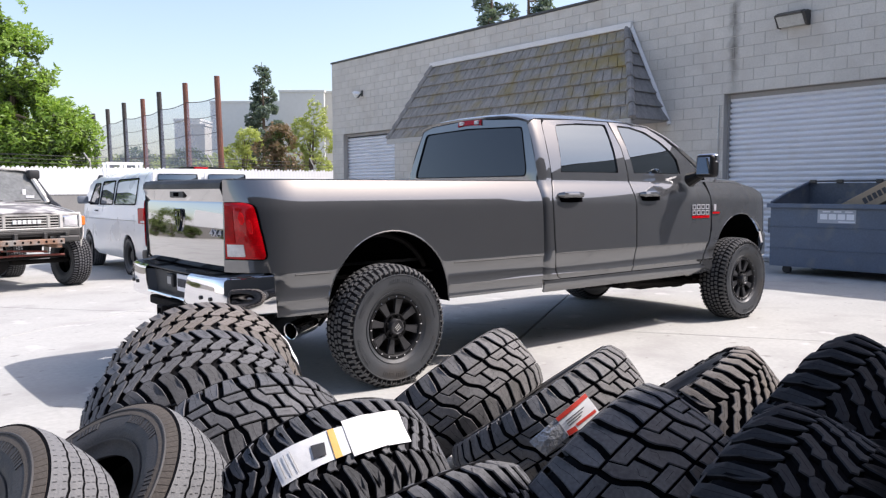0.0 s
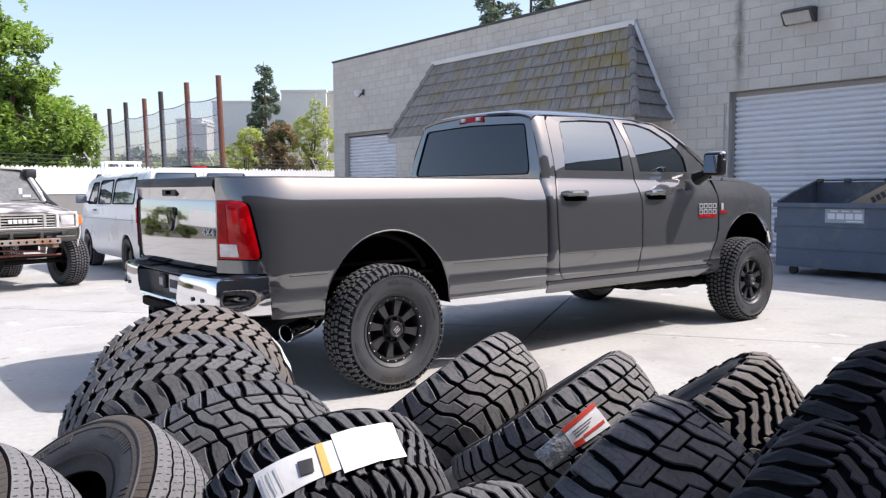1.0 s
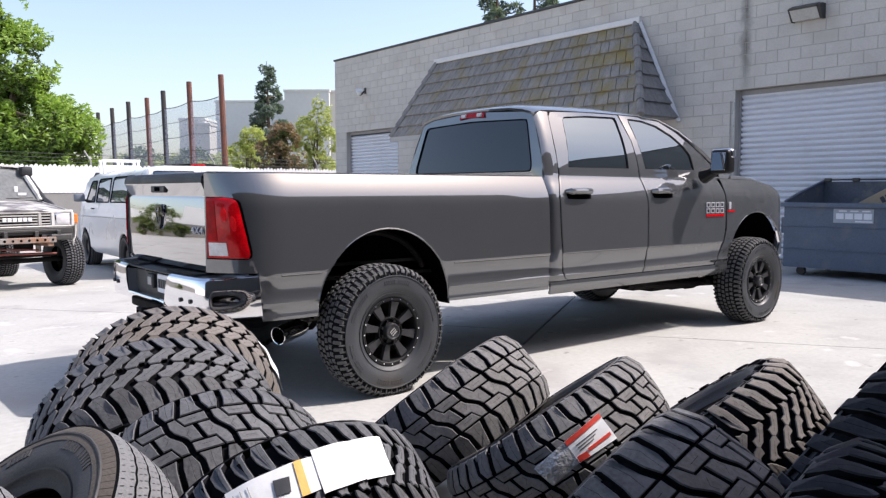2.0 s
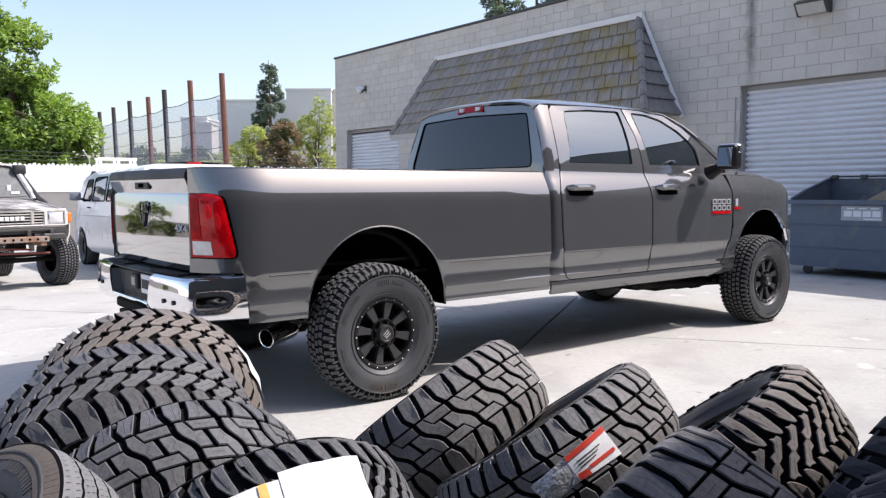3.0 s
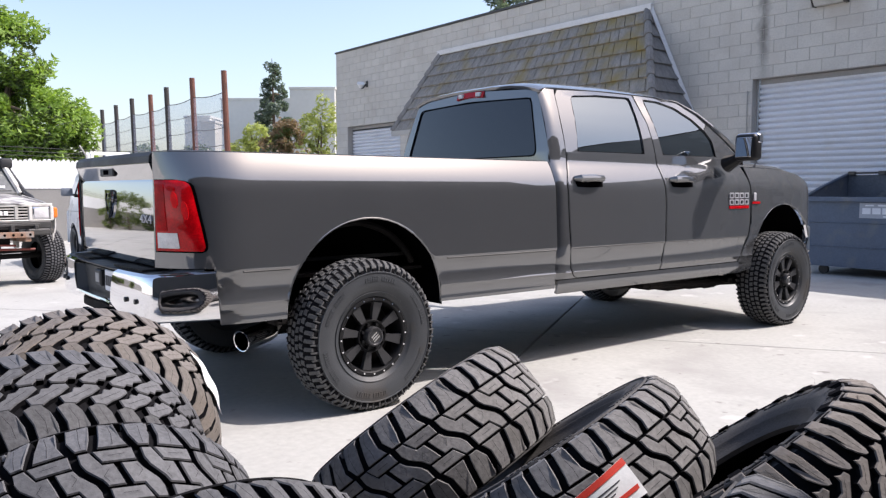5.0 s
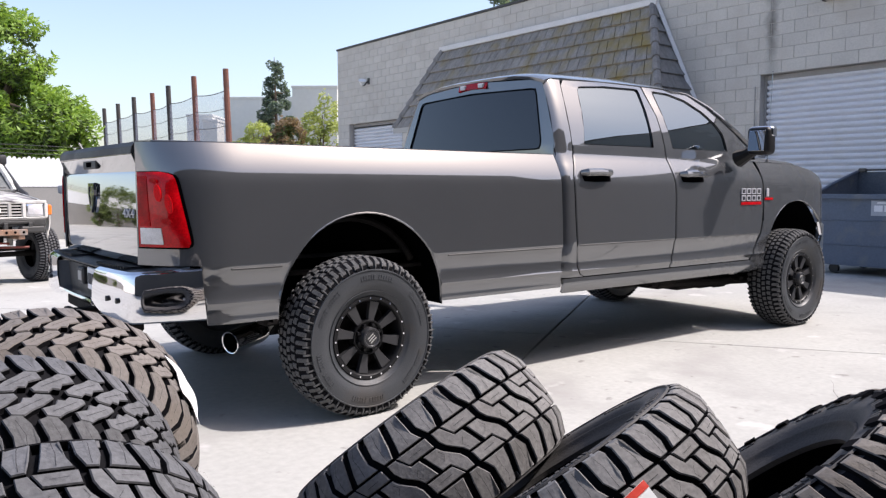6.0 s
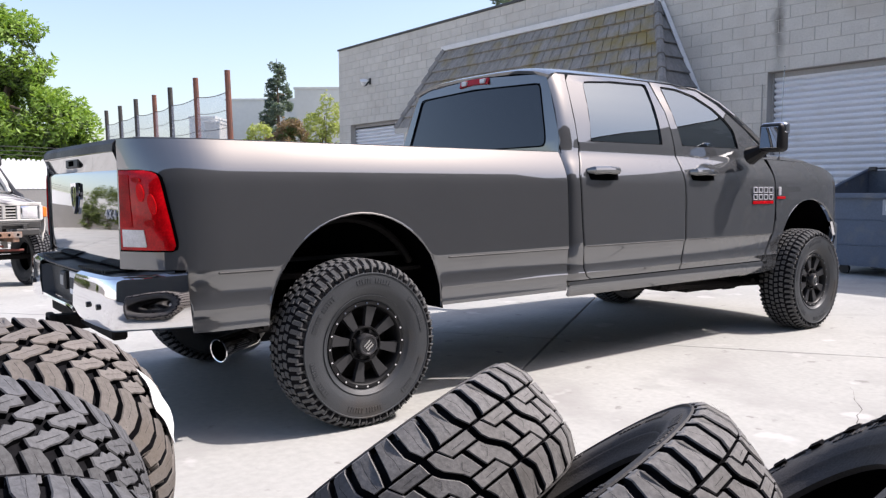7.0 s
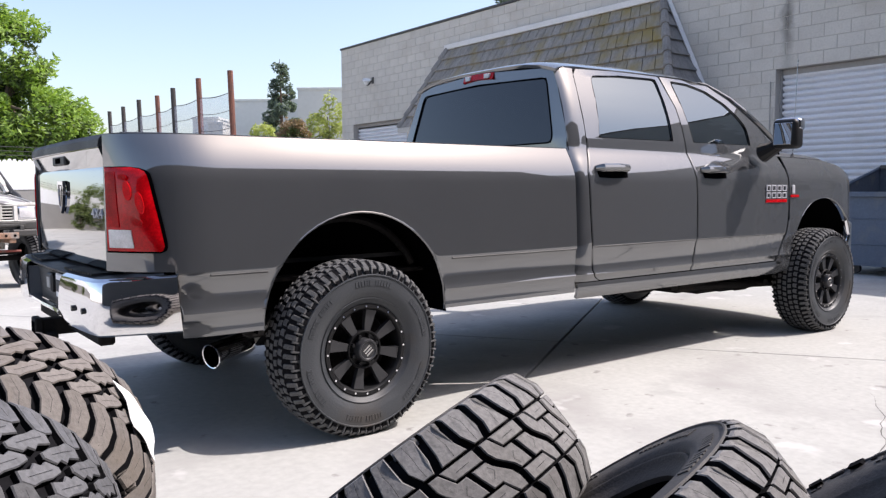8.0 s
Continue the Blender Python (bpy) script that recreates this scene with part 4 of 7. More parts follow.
def make_wheel(parent, x, y, z, s, meshes):
    casing, tread, barrel, spokes, hub, cap, badge, disc, bolt, nut = meshes
    w = part_empty("wheel", parent, pose(x, y, z, 0, 0, 0 if s > 0 else 180) @ Matrix.Rotation(0.3 * x, 4, "Y"))
    part("tyre_casing", casing, None, w, "black rubber sidewall")
    part("tread", tread, None, w)
    part("rim", barrel, None, w, "black rim with a bolted outer ring")
    part("spokes", spokes, None, w)
    part("hub", hub, None, w)
    part("centre_cap", cap, None, w)
    part("emblem", badge, None, w)
    part("brake_disc", disc, None, w)
    for k in range(20):
        a = 2 * math.pi * k / 20
        b = part("bolt", bolt, None, w)
        b.location = (0.206 * math.cos(a), 0, 0.206 * math.sin(a))
    for k in range(8):
        a = 2 * math.pi * (k + 0.5) / 8
        b = part("lug_nut", nut, None, w)
        b.location = (0.067 * math.cos(a), 0, 0.067 * math.sin(a))
    return w


DOOR_R0 = [(0.59, 1.742), (0.605, 1.71), (0.63, 1.682), (0.80, 1.657), (1.0, 1.645), (1.24, 1.639), (1.33, 1.680), (1.40, 1.714), (1.65, 1.722), (1.86, 1.757), (1.90, 1.775)]
DOOR_SPLIT = [(0.59, 2.665), (0.75, 2.704), (1.1, 2.717), (1.44, 2.706), (1.93, 2.685)]
DOOR_F1 = [(0.59, 3.73), (0.66, 3.785), (0.85, 3.873), (1.0, 3.892), (1.25, 3.895), (1.38, 3.865), (1.44, 3.82)]


def roof_z(x):
    return lerp([(1.58, 1.878), (1.66, 1.910), (1.8, 1.922), (2.4, 1.938), (2.95, 1.938), (3.2, 1.903), (3.42, 1.806), (3.65, 1.655), (3.92, 1.465)], x)


LAMP_EDGE = [(0.893, -0.890), (0.903, -0.870), (0.922, -0.863), (1.0, -0.875), (1.084, -0.890), (1.19, -0.907), (1.225, -0.915), (1.236, -0.927), (1.244, -0.948), (1.25, -0.985)]


def make_pickup():
    global INSIDE
    INSIDE = Vector((2.0, 0.0, 0.95))
    T = empty("pickup_truck", pose(0, 1.10, 0), label="lifted dark grey crew-cab long-bed pickup truck with black wheels", category="pickup truck")
    P = "paint"

    # bed sides with wheel arches and rounded rear corners
    xs = sorted(set([x for x, _ in CORNER] + arch_x(RC[0], RA) + [RC[0] - RA - 0.004, RC[0] + RA + 0.004, -0.828, -0.817, -0.806, -0.785, -0.66, -0.60, -0.55, 0.60, 0.75, 0.95, 1.15, 1.35, 1.52]))
    for s in (-1, 1):
        bm = B()
        flank(bm, s, xs, lambda x: max(bed_bottom(x), lerp([(-0.828, 0.815), (-0.806, 0.535)], x)), lambda x: 1.385, corner)
        thick(part("bed_side", bm, P, T), 0.010)
        bm = B()
        arch_lip(bm, s, RC, RA, math.pi + 0.02, -0.02, 0.006)
        part("arch_lip", bm, P, T)
        for x0, x1 in ((-0.70, -0.44), (0.585, 1.515)):     # raised lower line, a dark strip for the shade in its crease
            bm = B()
            box(bm, x0, x1, s * 0.986 - 0.006, s * 0.986 + 0.006, 0.789, 0.798, 0.003)
            part("body_line", bm, "plastic", T)
        bm = B()                                            # rail cap and inner wall
        sheet(bm, lambda x, v: (x, s * (0.74 + (0.891 - lerp(CORNER, x) / 0.345 * 0.181 - 0.74) * v), 1.388 + 0.006 * math.sin(math.pi * v)), [-0.98, -0.94, -0.90, -0.86, -0.82, -0.76, -0.70, 0, 0.8, 1.51], [0, 0.2, 0.5, 0.8, 1])
        thick(part("rail_cap", bm, "plastic", T, "black plastic bed rail cap"), 0.006)
        bm = B()
        box(bm, -0.95, 1.51, s * 0.748 - 0.010, s * 0.748 + 0.010, 1.072, 1.383)
        part("bed_inner_wall", bm, P, T)
        bm = B()                                            # dark wheel housing
        sheet(bm, lambda a, y: (RC[0] + (RA + 0.02) * math.cos(a), s * y, RC[1] + (RA + 0.02) * math.sin(a)), span(-0.05, math.pi + 0.05, 20), [0.715, 0.955])
        sheet(bm, lambda x, z: (x, s * 0.715, z), [RC[0] - 0.55, RC[0] + 0.55], [0.58, 1.08])
        part("wheel_housing", bm, "gap", T)
        bm = B()                                            # liner ribs inside the arch
        tube(bm, [(RC[0] + 0.47 * math.cos(a), s * 0.80, RC[1] + 0.47 * math.sin(a)) for a in span(0.5, 2.3, 12)], 0.020, 6)
        part("housing_brace", bm, "underbody", T)

    bm = B()
    box(bm, -0.97, 1.50, -0.735, 0.735, 0.80, 0.82)
    part("bed_floor", bm, "plastic", T)
    bm = B()
    box(bm, 1.49, 1.515, -0.73, 0.73, 0.82, 1.38, 0.004)
    part("bed_front_wall", bm, P, T)

    # tailgate, hollowed round the handle, with a lip along the top
    prof = [(-0.985, 0.80), (-1.03, 0.815), (-1.042, 0.85), (-1.045, 1.0), (-1.045, 1.235), (-1.039, 1.250), (-1.042, 1.256), (-1.066, 1.322), (-1.069, 1.328), (-1.069, 1.334), (-1.065, 1.362), (-1.047, 1.383), (-0.970, 1.392)]
    bm = B()
    sheet(bm, lambda y, k: (prof[k][0] + 0.015 * (y / 0.70) ** 2, y, prof[k][1]), span(-0.704, 0.704, 24), range(len(prof)))
    gate = part("tailgate", bm, "polish", T, "polished mirror-bright tailgate")
    thick(gate, 0.04)
    bm = B()
    box(bm, -1.066, -1.040, -0.125, 0.125, 1.272, 1.318, 0.006)
    part("tailgate_handle", bm, "plastic", gate, "black pull handle")
    bm = B()
    box(bm, -1.0705, -1.063, -0.045, 0.045, 1.282, 1.308, 0.003)
    part("handle_lever", bm, "gap", gate)
    bm = B()                                                # plain emblem shapes in bright metal
    shield = [(-0.055, 0.075), (0.055, 0.075), (0.06, 0.02), (0.035, -0.05), (0.0, -0.085), (-0.035, -0.05), (-0.06, 0.02)]
    loops = [[bm.verts.new((-1.048 - d, f * a, 1.125 + f * b)) for a, b in shield] for f, d in ((1.0, 0.0), (0.97, 0.014), (0.74, 0.014), (0.72, 0.0))]
    for a, b in zip(loops, loops[1:]):
        ring_faces(bm, a, b)
    prism(bm, [(-0.012, 0.05), (0.012, 0.05), (0.010, -0.055), (-0.010, -0.055)], lambda a, b, d: (-1.048 - d, a, 1.125 + b), 0.012)
    prism(bm, [(-0.040, 0.022), (0.040, 0.022), (0.036, 0.004), (-0.036, 0.004)], lambda a, b, d: (-1.048 - d, a, 1.125 + b), 0.011)
    part("tailgate_emblem", bm, "chrome", gate, "bright metal emblem shape")
    me = text_mesh("4X4", 0.062, 0.006)
    t4 = part("drive_lettering", me, "bright_letter", gate, "bright metal drive letters")
    t4.matrix_basis = pose(-1.040, -0.590, 1.050, 90, 0, -90) @ Matrix.Diagonal((1.75, 1, 1, 1))
    bm = B()                                                # dark cap along the top of the tailgate, dulled to suppress its bright sky reflection
    sheet(bm, lambda y, k: (prof[k][0] + 0.015 * (y / 0.70) ** 2 - 0.003, y, prof[k][1] + 0.004), span(-0.705, 0.705, 24), [8, 9, 10, 11, 12])
    thick(part("tailgate_cap", bm, "plastic", gate, "dark spoiler cap"), 0.003)
    bm = B()
    box(bm, -0.975, -0.955, -0.70, 0.70, 0.80, 1.375)
    part("tailgate_gap", bm, "gap", T)

    # tail lamps round the corners
    for s in (-1, 1):
        lamp = part_empty("tail_lamp", T, pose(0, 0, 0))

        def lens(name, u0, u1, z0, z1, material, off, label="", grow=0.0, t=0.010, bow=0.016):
            bm = B()

            def fn(u, v):
                z = z0 + (z1 - z0) * v
                right = lerp(LAMP_EDGE, z) + grow
                x = -1.035 + (right + 1.035) * u
                f = off + bow * math.sin(math.pi * min(1, max(0, u))) ** 0.7 * math.sin(math.pi * min(1, max(0, (z - 0.90) / 0.345))) ** 0.5
                return (x - f * 0.8, s * (hw(z) - corner(x, z) + f), z)
            sheet(bm, fn, span(u0, u1, 14), [0, 0.012, 0.03, 0.06, 0.12, 0.25, 0.4, 0.55, 0.7, 0.8, 0.86, 0.91, 0.95, 0.98, 1])
            return thick(part(name, bm, material, lamp, label), t)
        lens("lamp_seal", 0.0, 1.0, 0.893, 1.250, "gap", 0.004, grow=0.010, t=0.004, bow=0.0)
        lens("red_lens", 0.02, 1.0, 0.901, 1.246, "red_lens", 0.009)
        # dark patch on the lens: a mirrored dark surround put into its colour
        lens("lamp_shade", 0.03, 0.26, 1.000, 1.228, "red_dark", 0.0112)
        for uc, zc, ru, rz, material in ((0.50, 1.150, 0.085, 0.040, "red_bright"), (0.72, 1.100, 0.090, 0.045, "red_bright"), (0.60, 1.020, 0.11, 0.014, "red_dark"), (0.44, 1.205, 0.10, 0.012, "red_dark")):
            bm = B()
            ring = []
            for k in range(20):
                z = zc + rz * math.sin(k * math.pi / 10)
                x = -1.035 + (lerp(LAMP_EDGE, z) + 1.035) * (uc + ru * math.cos(k * math.pi / 10))
                f = 0.0135 + 0.013
                ring.append(bm.verts.new((x - f * 0.8, s * (hw(z) - corner(x, z) + f), z)))
            bm.faces.new(ring)
            thick(part("lamp_reflector", bm, material, lamp), 0.004)
        lens("reversing_lens", 0.06, 0.46, 0.915, 0.990, "clear_lens", 0.0125, "clear reversing lens")

    make_cab(T)
    make_nose(T)
    make_bumpers(T)
    make_chassis(T)
    INSIDE = None
    meshes = wheel_parts()
    for x in (0.0, 4.335):
        for s in (-1, 1):
            make_wheel(T, x, s * 0.965, 0.404, s, meshes)
    return T


def text_mesh(body, size, depth):
    cu = bpy.data.curves.new("lettering", "FONT")
    cu.body, cu.size, cu.extrude = body, size, depth / 2
    cu.align_x, cu.align_y = "CENTER", "CENTER"
    ob = bpy.data.objects.new("lettering", cu)
    scene.collection.objects.link(ob)
    me = bpy.data.meshes.new_from_object(ob.evaluated_get(bpy.context.evaluated_depsgraph_get()))
    bpy.data.objects.remove(ob)
    me.materials.clear()
    return me


def side_at(s, x, z, out=0.0):
    return Vector((x, s * (hw(z) + out), z))


def ring_panel(bm, s, outer, inner, out=0.0):
    a = [bm.verts.new(side_at(s, x, z, out)) for x, z in outer]
    b = [bm.verts.new(side_at(s, x, z, out)) for x, z in inner]
    ring_faces(bm, a, b)


def pane(bm, s, poly, out=-0.012):
    """Bowed glass inside an outline of (x, z)."""
    zs = [z for _, z in poly]
    rows = span(min(zs) + 0.001, max(zs) - 0.001, 12)
    grid = []
    for z in rows:
        cut = []
        for (x0, z0), (x1, z1) in zip(poly, poly[1:] + poly[:1]):
            if (z0 - z) * (z1 - z) <= 0 and z0 != z1:
                cut.append(x0 + (x1 - x0) * (z - z0) / (z1 - z0))
        a, b = min(cut), max(cut)
        grid.append([bm.verts.new(side_at(s, a + (b - a) * k / 6, z, out)) for k in range(7)])
    for u, v in zip(grid, grid[1:]):
        for k in range(6):
            bm.faces.new((u[k], u[k + 1], v[k + 1], v[k]))


def rounded(pts, r=0.05, n=4):
    """Rounds the corners of a polygon of (x, z)."""
    res = []
    m = len(pts)
    for i in range(m):
        p0, p, p1 = Vector(pts[i - 1]), Vector(pts[i]), Vector(pts[(i + 1) % m])
        a, b = (p0 - p), (p1 - p)
        ra, rb = min(r, a.length * 0.45), min(r, b.length * 0.45)
        a, b = p + a.normalized() * ra, p + b.normalized() * rb
        for k in range(n + 1):
            t = k / n
            res.append(tuple((1 - t) ** 2 * a + 2 * t * (1 - t) * p + t * t * b))
    return res


def make_cab(T):
    P = "paint"
    for s in (-1, 1):
        bm = B()                                            # dark shell behind the doors
        sheet(bm, lambda x, z: (x, s * (hw(z) - 0.022), z), span(1.56, 3.94, 12), [0.54, 0.62, 0.8, 1.1, 1.24, 1.3, 1.37, 1.43])
        part("cab_shell", bm, "gap", T)
        bm = B()                                            # sill
        sheet(bm, lambda x, z: (x, s * hw(z), z), span(1.545, 3.80, 10), [0.492, 0.52, 0.545, 0.565, 0.585])
        thick(part("sill", bm, P, T), 0.02)
        bm = B()                                            # rear cab pillar

        def pil(v, z):
            x1 = lerp(DOOR_R0, z) - 0.008
            x0 = lerp([(0.5, 1.54), (1.38, 1.552), (1.46, 1.565), (1.90, 1.618)], z)
            if z < 0.59:
                x1 = lerp([(0.49, 1.76), (0.59, 1.735)], z)
            r = 0.025 * (1 - v) ** 4
            return (x0 + (x1 - x0) * v, s * (hw(z) - r), z)
        sheet(bm, pil, span(0, 1, 8), [0.59, 0.605, 0.62, 0.635, 0.66, 0.7, 0.8, 0.9, 1.0, 1.1, 1.15, 1.185, 1.21, 1.235, 1.26, 1.29, 1.325, 1.385, 1.42, 1.46, 1.51, 1.57, 1.65, 1.75, 1.82, 1.87, 1.90])
        thick(part("rear_pillar", bm, P, T), 0.012)
        # doors
        wr_o = [(lerp(DOOR_R0, 1.455), 1.455), (lerp(DOOR_R0, 1.57), 1.57), (lerp(DOOR_R0, 1.70), 1.70), (lerp(DOOR_R0, 1.86), 1.86), (1.80, 1.900), (2.2, 1.921), (2.675, 1.928), (2.690, 1.70), (2.695, 1.57), (2.700, 1.455)]
        wr_i = [(1.832, 1.462), (1.855, 1.57), (1.880, 1.70), (1.908, 1.842), (1.935, 1.866), (2.2, 1.888), (2.592, 1.897), (2.588, 1.70), (2.582, 1.57), (2.576, 1.462)]
        wf_o = [(2.712, 1.455), (2.706, 1.57), (2.700, 1.70), (2.694, 1.928), (2.95, 1.929), (3.18, 1.896), (3.39, 1.806), (3.54, 1.708), (3.67, 1.612), (3.84, 1.455)]
        wf_i = [(2.800, 1.462), (2.788, 1.57), (2.774, 1.70), (2.756, 1.896), (2.95, 1.889), (3.14, 1.850), (3.31, 1.770), (3.43, 1.682), (3.50, 1.600), (3.515, 1.462)]
        for nm, e0, e1, wo, wi in (("rear_door", DOOR_R0, DOOR_SPLIT, wr_o, wr_i), ("front_door", DOOR_SPLIT, DOOR_F1, wf_o, wf_i)):
            d = part_empty(nm, T, pose(0, 0, 0))
            bm = B()
            zs = [0.592, 0.605, 0.62, 0.635, 0.66, 0.70, 0.78, 0.80, 0.81, 0.9, 1.0, 1.1, 1.15, 1.185, 1.21, 1.235, 1.26, 1.29, 1.325, 1.355, 1.385, 1.40, 1.43, 1.455]
            sheet(bm, lambda u, z: (lerp(e0, z) + 0.004 + (lerp(e1, z) - lerp(e0, z) - 0.008) * u, s * (hw(z) - (0.003 if u in (0, 1) else 0)), z), [0, 0.006, 0.012, 0.025, 0.2, 0.4, 0.6, 0.8, 0.975, 0.988, 0.994, 1], zs)
            thick(part("door_panel", bm, P, d), 0.012)
            bm = B()
            ring_panel(bm, s, wo, wi)
            thick(part("window_frame", bm, P, d), 0.02)
            bm = B()
            pane(bm, s, rounded(wi, 0.03, 3))
            part("window_glass", bm, "glass", d, "tinted side window", smooth=60)
            bm = B()                                        # seal round the pane
            tube(bm, [side_at(s, x, z, -0.004) for x, z in rounded(wi, 0.03, 3)] + [side_at(s, *rounded(wi, 0.03, 3)[0], -0.005)], 0.004, 5)
            part("window_seal", bm, "gap", d)
            hx = 1.728 if nm == "rear_door" else 2.798
            bm = B()
            tube(bm, [(hx, s * 0.950, 1.272), (hx + 0.02, s * 0.988, 1.274), (hx + 0.13, s * 1.000, 1.277), (hx + 0.235, s * 0.990, 1.274), (hx + 0.262, s * 0.950, 1.272)], [0.018, 0.026, 0.025, 0.025, 0.017], 10)
            part("grip", bm, P, d)
            # flat black patch for the shade in the cup under the grip
            bm = B()
            ring = [(0.03, -1.1), (0.5, -1.25), (0.97, -1.1), (1, 0), (0.97, 0.8), (0.5, 0.95), (0.03, 0.8), (0, 0)]
            vs = [(hx - 0.008 + 0.28 * a, s * (hw(1.248 + 0.030 * b) + 0.003), 1.248 + 0.030 * b) for a, b in ring]
            bm.faces.new([bm.verts.new(v) for v in vs])
            part("handle_cup", bm, "gap", d)
            bm = B()                                        # pressed line low on the door, its shade drawn as a dark strip
            x0, x1 = lerp(e0, 0.8) + 0.02, lerp(e1, 0.8) - 0.02
            box(bm, x0, x1, s * 0.986 - 0.006, s * 0.986 + 0.006, 0.795, 0.804, 0.003)
            part("body_line", bm, "plastic", d)

    # roof
    bm = B()

    def roof(x, u):
        zd = roof_z(x) - 0.004
        w = hw(min(zd, 1.93)) + 0.008
        top = lerp([(1.58, 1.94), (1.66, 1.972), (1.85, 1.995), (2.4, 2.018), (2.95, 2.008), (3.2, 1.970), (3.42, 1.885), (3.65, 1.740), (3.92, 1.555)], x)
        return (x + 0.10 * (1 - abs(u) ** 2) * (1 if x > 3.15 else 0), w * u, zd + (top - zd) * (1 - abs(u) ** 4))
    us = [-1, -0.985, -0.95, -0.9, -0.8, -0.6, -0.3, 0, 0.3, 0.6, 0.8, 0.9, 0.95, 0.985, 1]
    sheet(bm, roof, [1.604, 1.612, 1.635, 1.69, 1.8, 2.0, 2.4, 2.8, 2.95, 3.08, 3.2], us)
    thick(part("roof", bm, P, T), 0.02)
    bm = B()                                                # windscreen
    sheet(bm, lambda x, u: (roof(x, u)[0], roof(x, u)[1] * 0.95, roof(x, u)[2]), [3.2, 3.32, 3.42, 3.55, 3.72, 3.92], us)
    thick(part("windscreen", bm, "glass", T, "tinted windscreen"), 0.008)
    for s in (-1, 1):
        bm = B()
        tube(bm, [(x, s * (hw(min(roof_z(x), 1.93)) - 0.004), roof_z(x) + 0.004) for x in (3.12, 3.2, 3.3, 3.42, 3.55, 3.72, 3.90)], [0.004, 0.008, 0.013, 0.018, 0.021, 0.022, 0.022], 8)
        part("front_pillar", bm, P, T)

    # back of the cab with its window
    def back(y, z):
        return Vector((lerp([(0.9, 1.548), (1.40, 1.552), (1.90, 1.630)], z) - 0.03 * (1 - (y / 0.8) ** 2), y, z))

    outer = [(-0.865, 1.34), (0.865, 1.34), (0.862, 1.46), (0.690, 1.895), (0, 1.935), (-0.690, 1.895), (-0.862, 1.46)]
    inner = [(-0.738, 1.43), (0.738, 1.43), (0.742, 1.48), (0.640, 1.838), (0, 1.856), (-0.640, 1.838), (-0.742, 1.48)]
    bm = B()
    a = [bm.verts.new(back(*p)) for p in outer]; b = [bm.verts.new(back(*p)) for p in inner]
    ring_faces(bm, a, b)
    thick(part("cab_back", bm, P, T), 0.02)
    bm = B()
    box(bm, 1.535, 1.555, -0.87, 0.87, 0.55, 1.345)
    part("cab_back_lower", bm, P, T)
    bm = B()
    sheet(bm, lambda u, v: back(u * (0.742 + (0.638 - 0.742) * v), 1.432 + (1.838 - 1.432 + 0.016 * (1 - u * u)) * v) + Vector((0.006, 0, 0)), span(-1, 1, 10), span(0, 1, 5))
    thick(part("rear_window", bm, "glass_rear", T, "tinted rear window"), 0.006)
    bm = B()
    pts = [back(*p) + Vector((-0.002, 0, 0)) for p in rounded(inner, 0.04, 3)]
    tube(bm, pts + [pts[0]], 0.0045, 5)
    part("rear_window_seal", bm, "gap", T)
    brake = part_empty("high_brake_lamp", T, pose(0, 0, 0))
    bm = B()
    sheet(bm, lambda y, z: (1.602 + (z - 1.90) * 0.40 + 0.02 * y * y - 0.012, y, z + 0.008 * (1 - y * y * 40)), span(-0.155, 0.155, 8), span(1.884, 1.926, 3))
    thick(part("red_lens", bm, "red_lens", brake), 0.02)
    for y in (-0.10, 0.10):
        bm = B()
        box(bm, 1.578, 1.600, y - 0.028, y + 0.028, 1.892, 1.924, 0.004)
        part("clear_lens", bm, "clear_lens", brake)
    # seats seen dimly through the glass
    for x in (2.15, 3.05):
        for y in (-0.42, 0.42):
            bm = B()
            box(bm, x - 0.12, x + 0.06, y - 0.24, y + 0.24, 0.95, 1.58, 0.06, seg=2)
            box(bm, x - 0.10, x + 0.0, y - 0.12, y + 0.12, 1.60, 1.78, 0.04, seg=2)
            part("seat_back", bm, "gap", T)
    # door mirrors
    for s in (-1, 1):
        mir = part_empty("door_mirror", T, pose(3.49, s * 1.170, 1.535) @ Matrix.Diagonal((0.90, 0.80, 0.88, 1)))
        bm = B()
        box(bm, -0.05, 0.09, -0.115, 0.115, -0.125, 0.115, 0.04, seg=3)
        part("housing", bm, "wheel_black", mir)
        bm = B()
        box(bm, -0.005, 0.005, -0.084, 0.084, -0.094, 0.084, 0.003, m=pose(-0.053, 0, 0, 0, 6, 0))
        part("glass", bm, "mirror", mir, "mirror glass")
        bm = B()
        box(bm, -0.012, 0.100, -0.122, 0.122, 0.020, 0.124, 0.032, seg=3)
        part("chrome_cap", bm, "chrome", mir, "chrome mirror cap")
        bm = B()
        tube(bm, [(0.03, -s * 0.06, -0.07), (0.05, -s * 0.15, -0.11), (0.07, -s * 0.27, -0.15)], [0.05, 0.055, 0.080], 10)
        part("arm", bm, "wheel_black", mir)


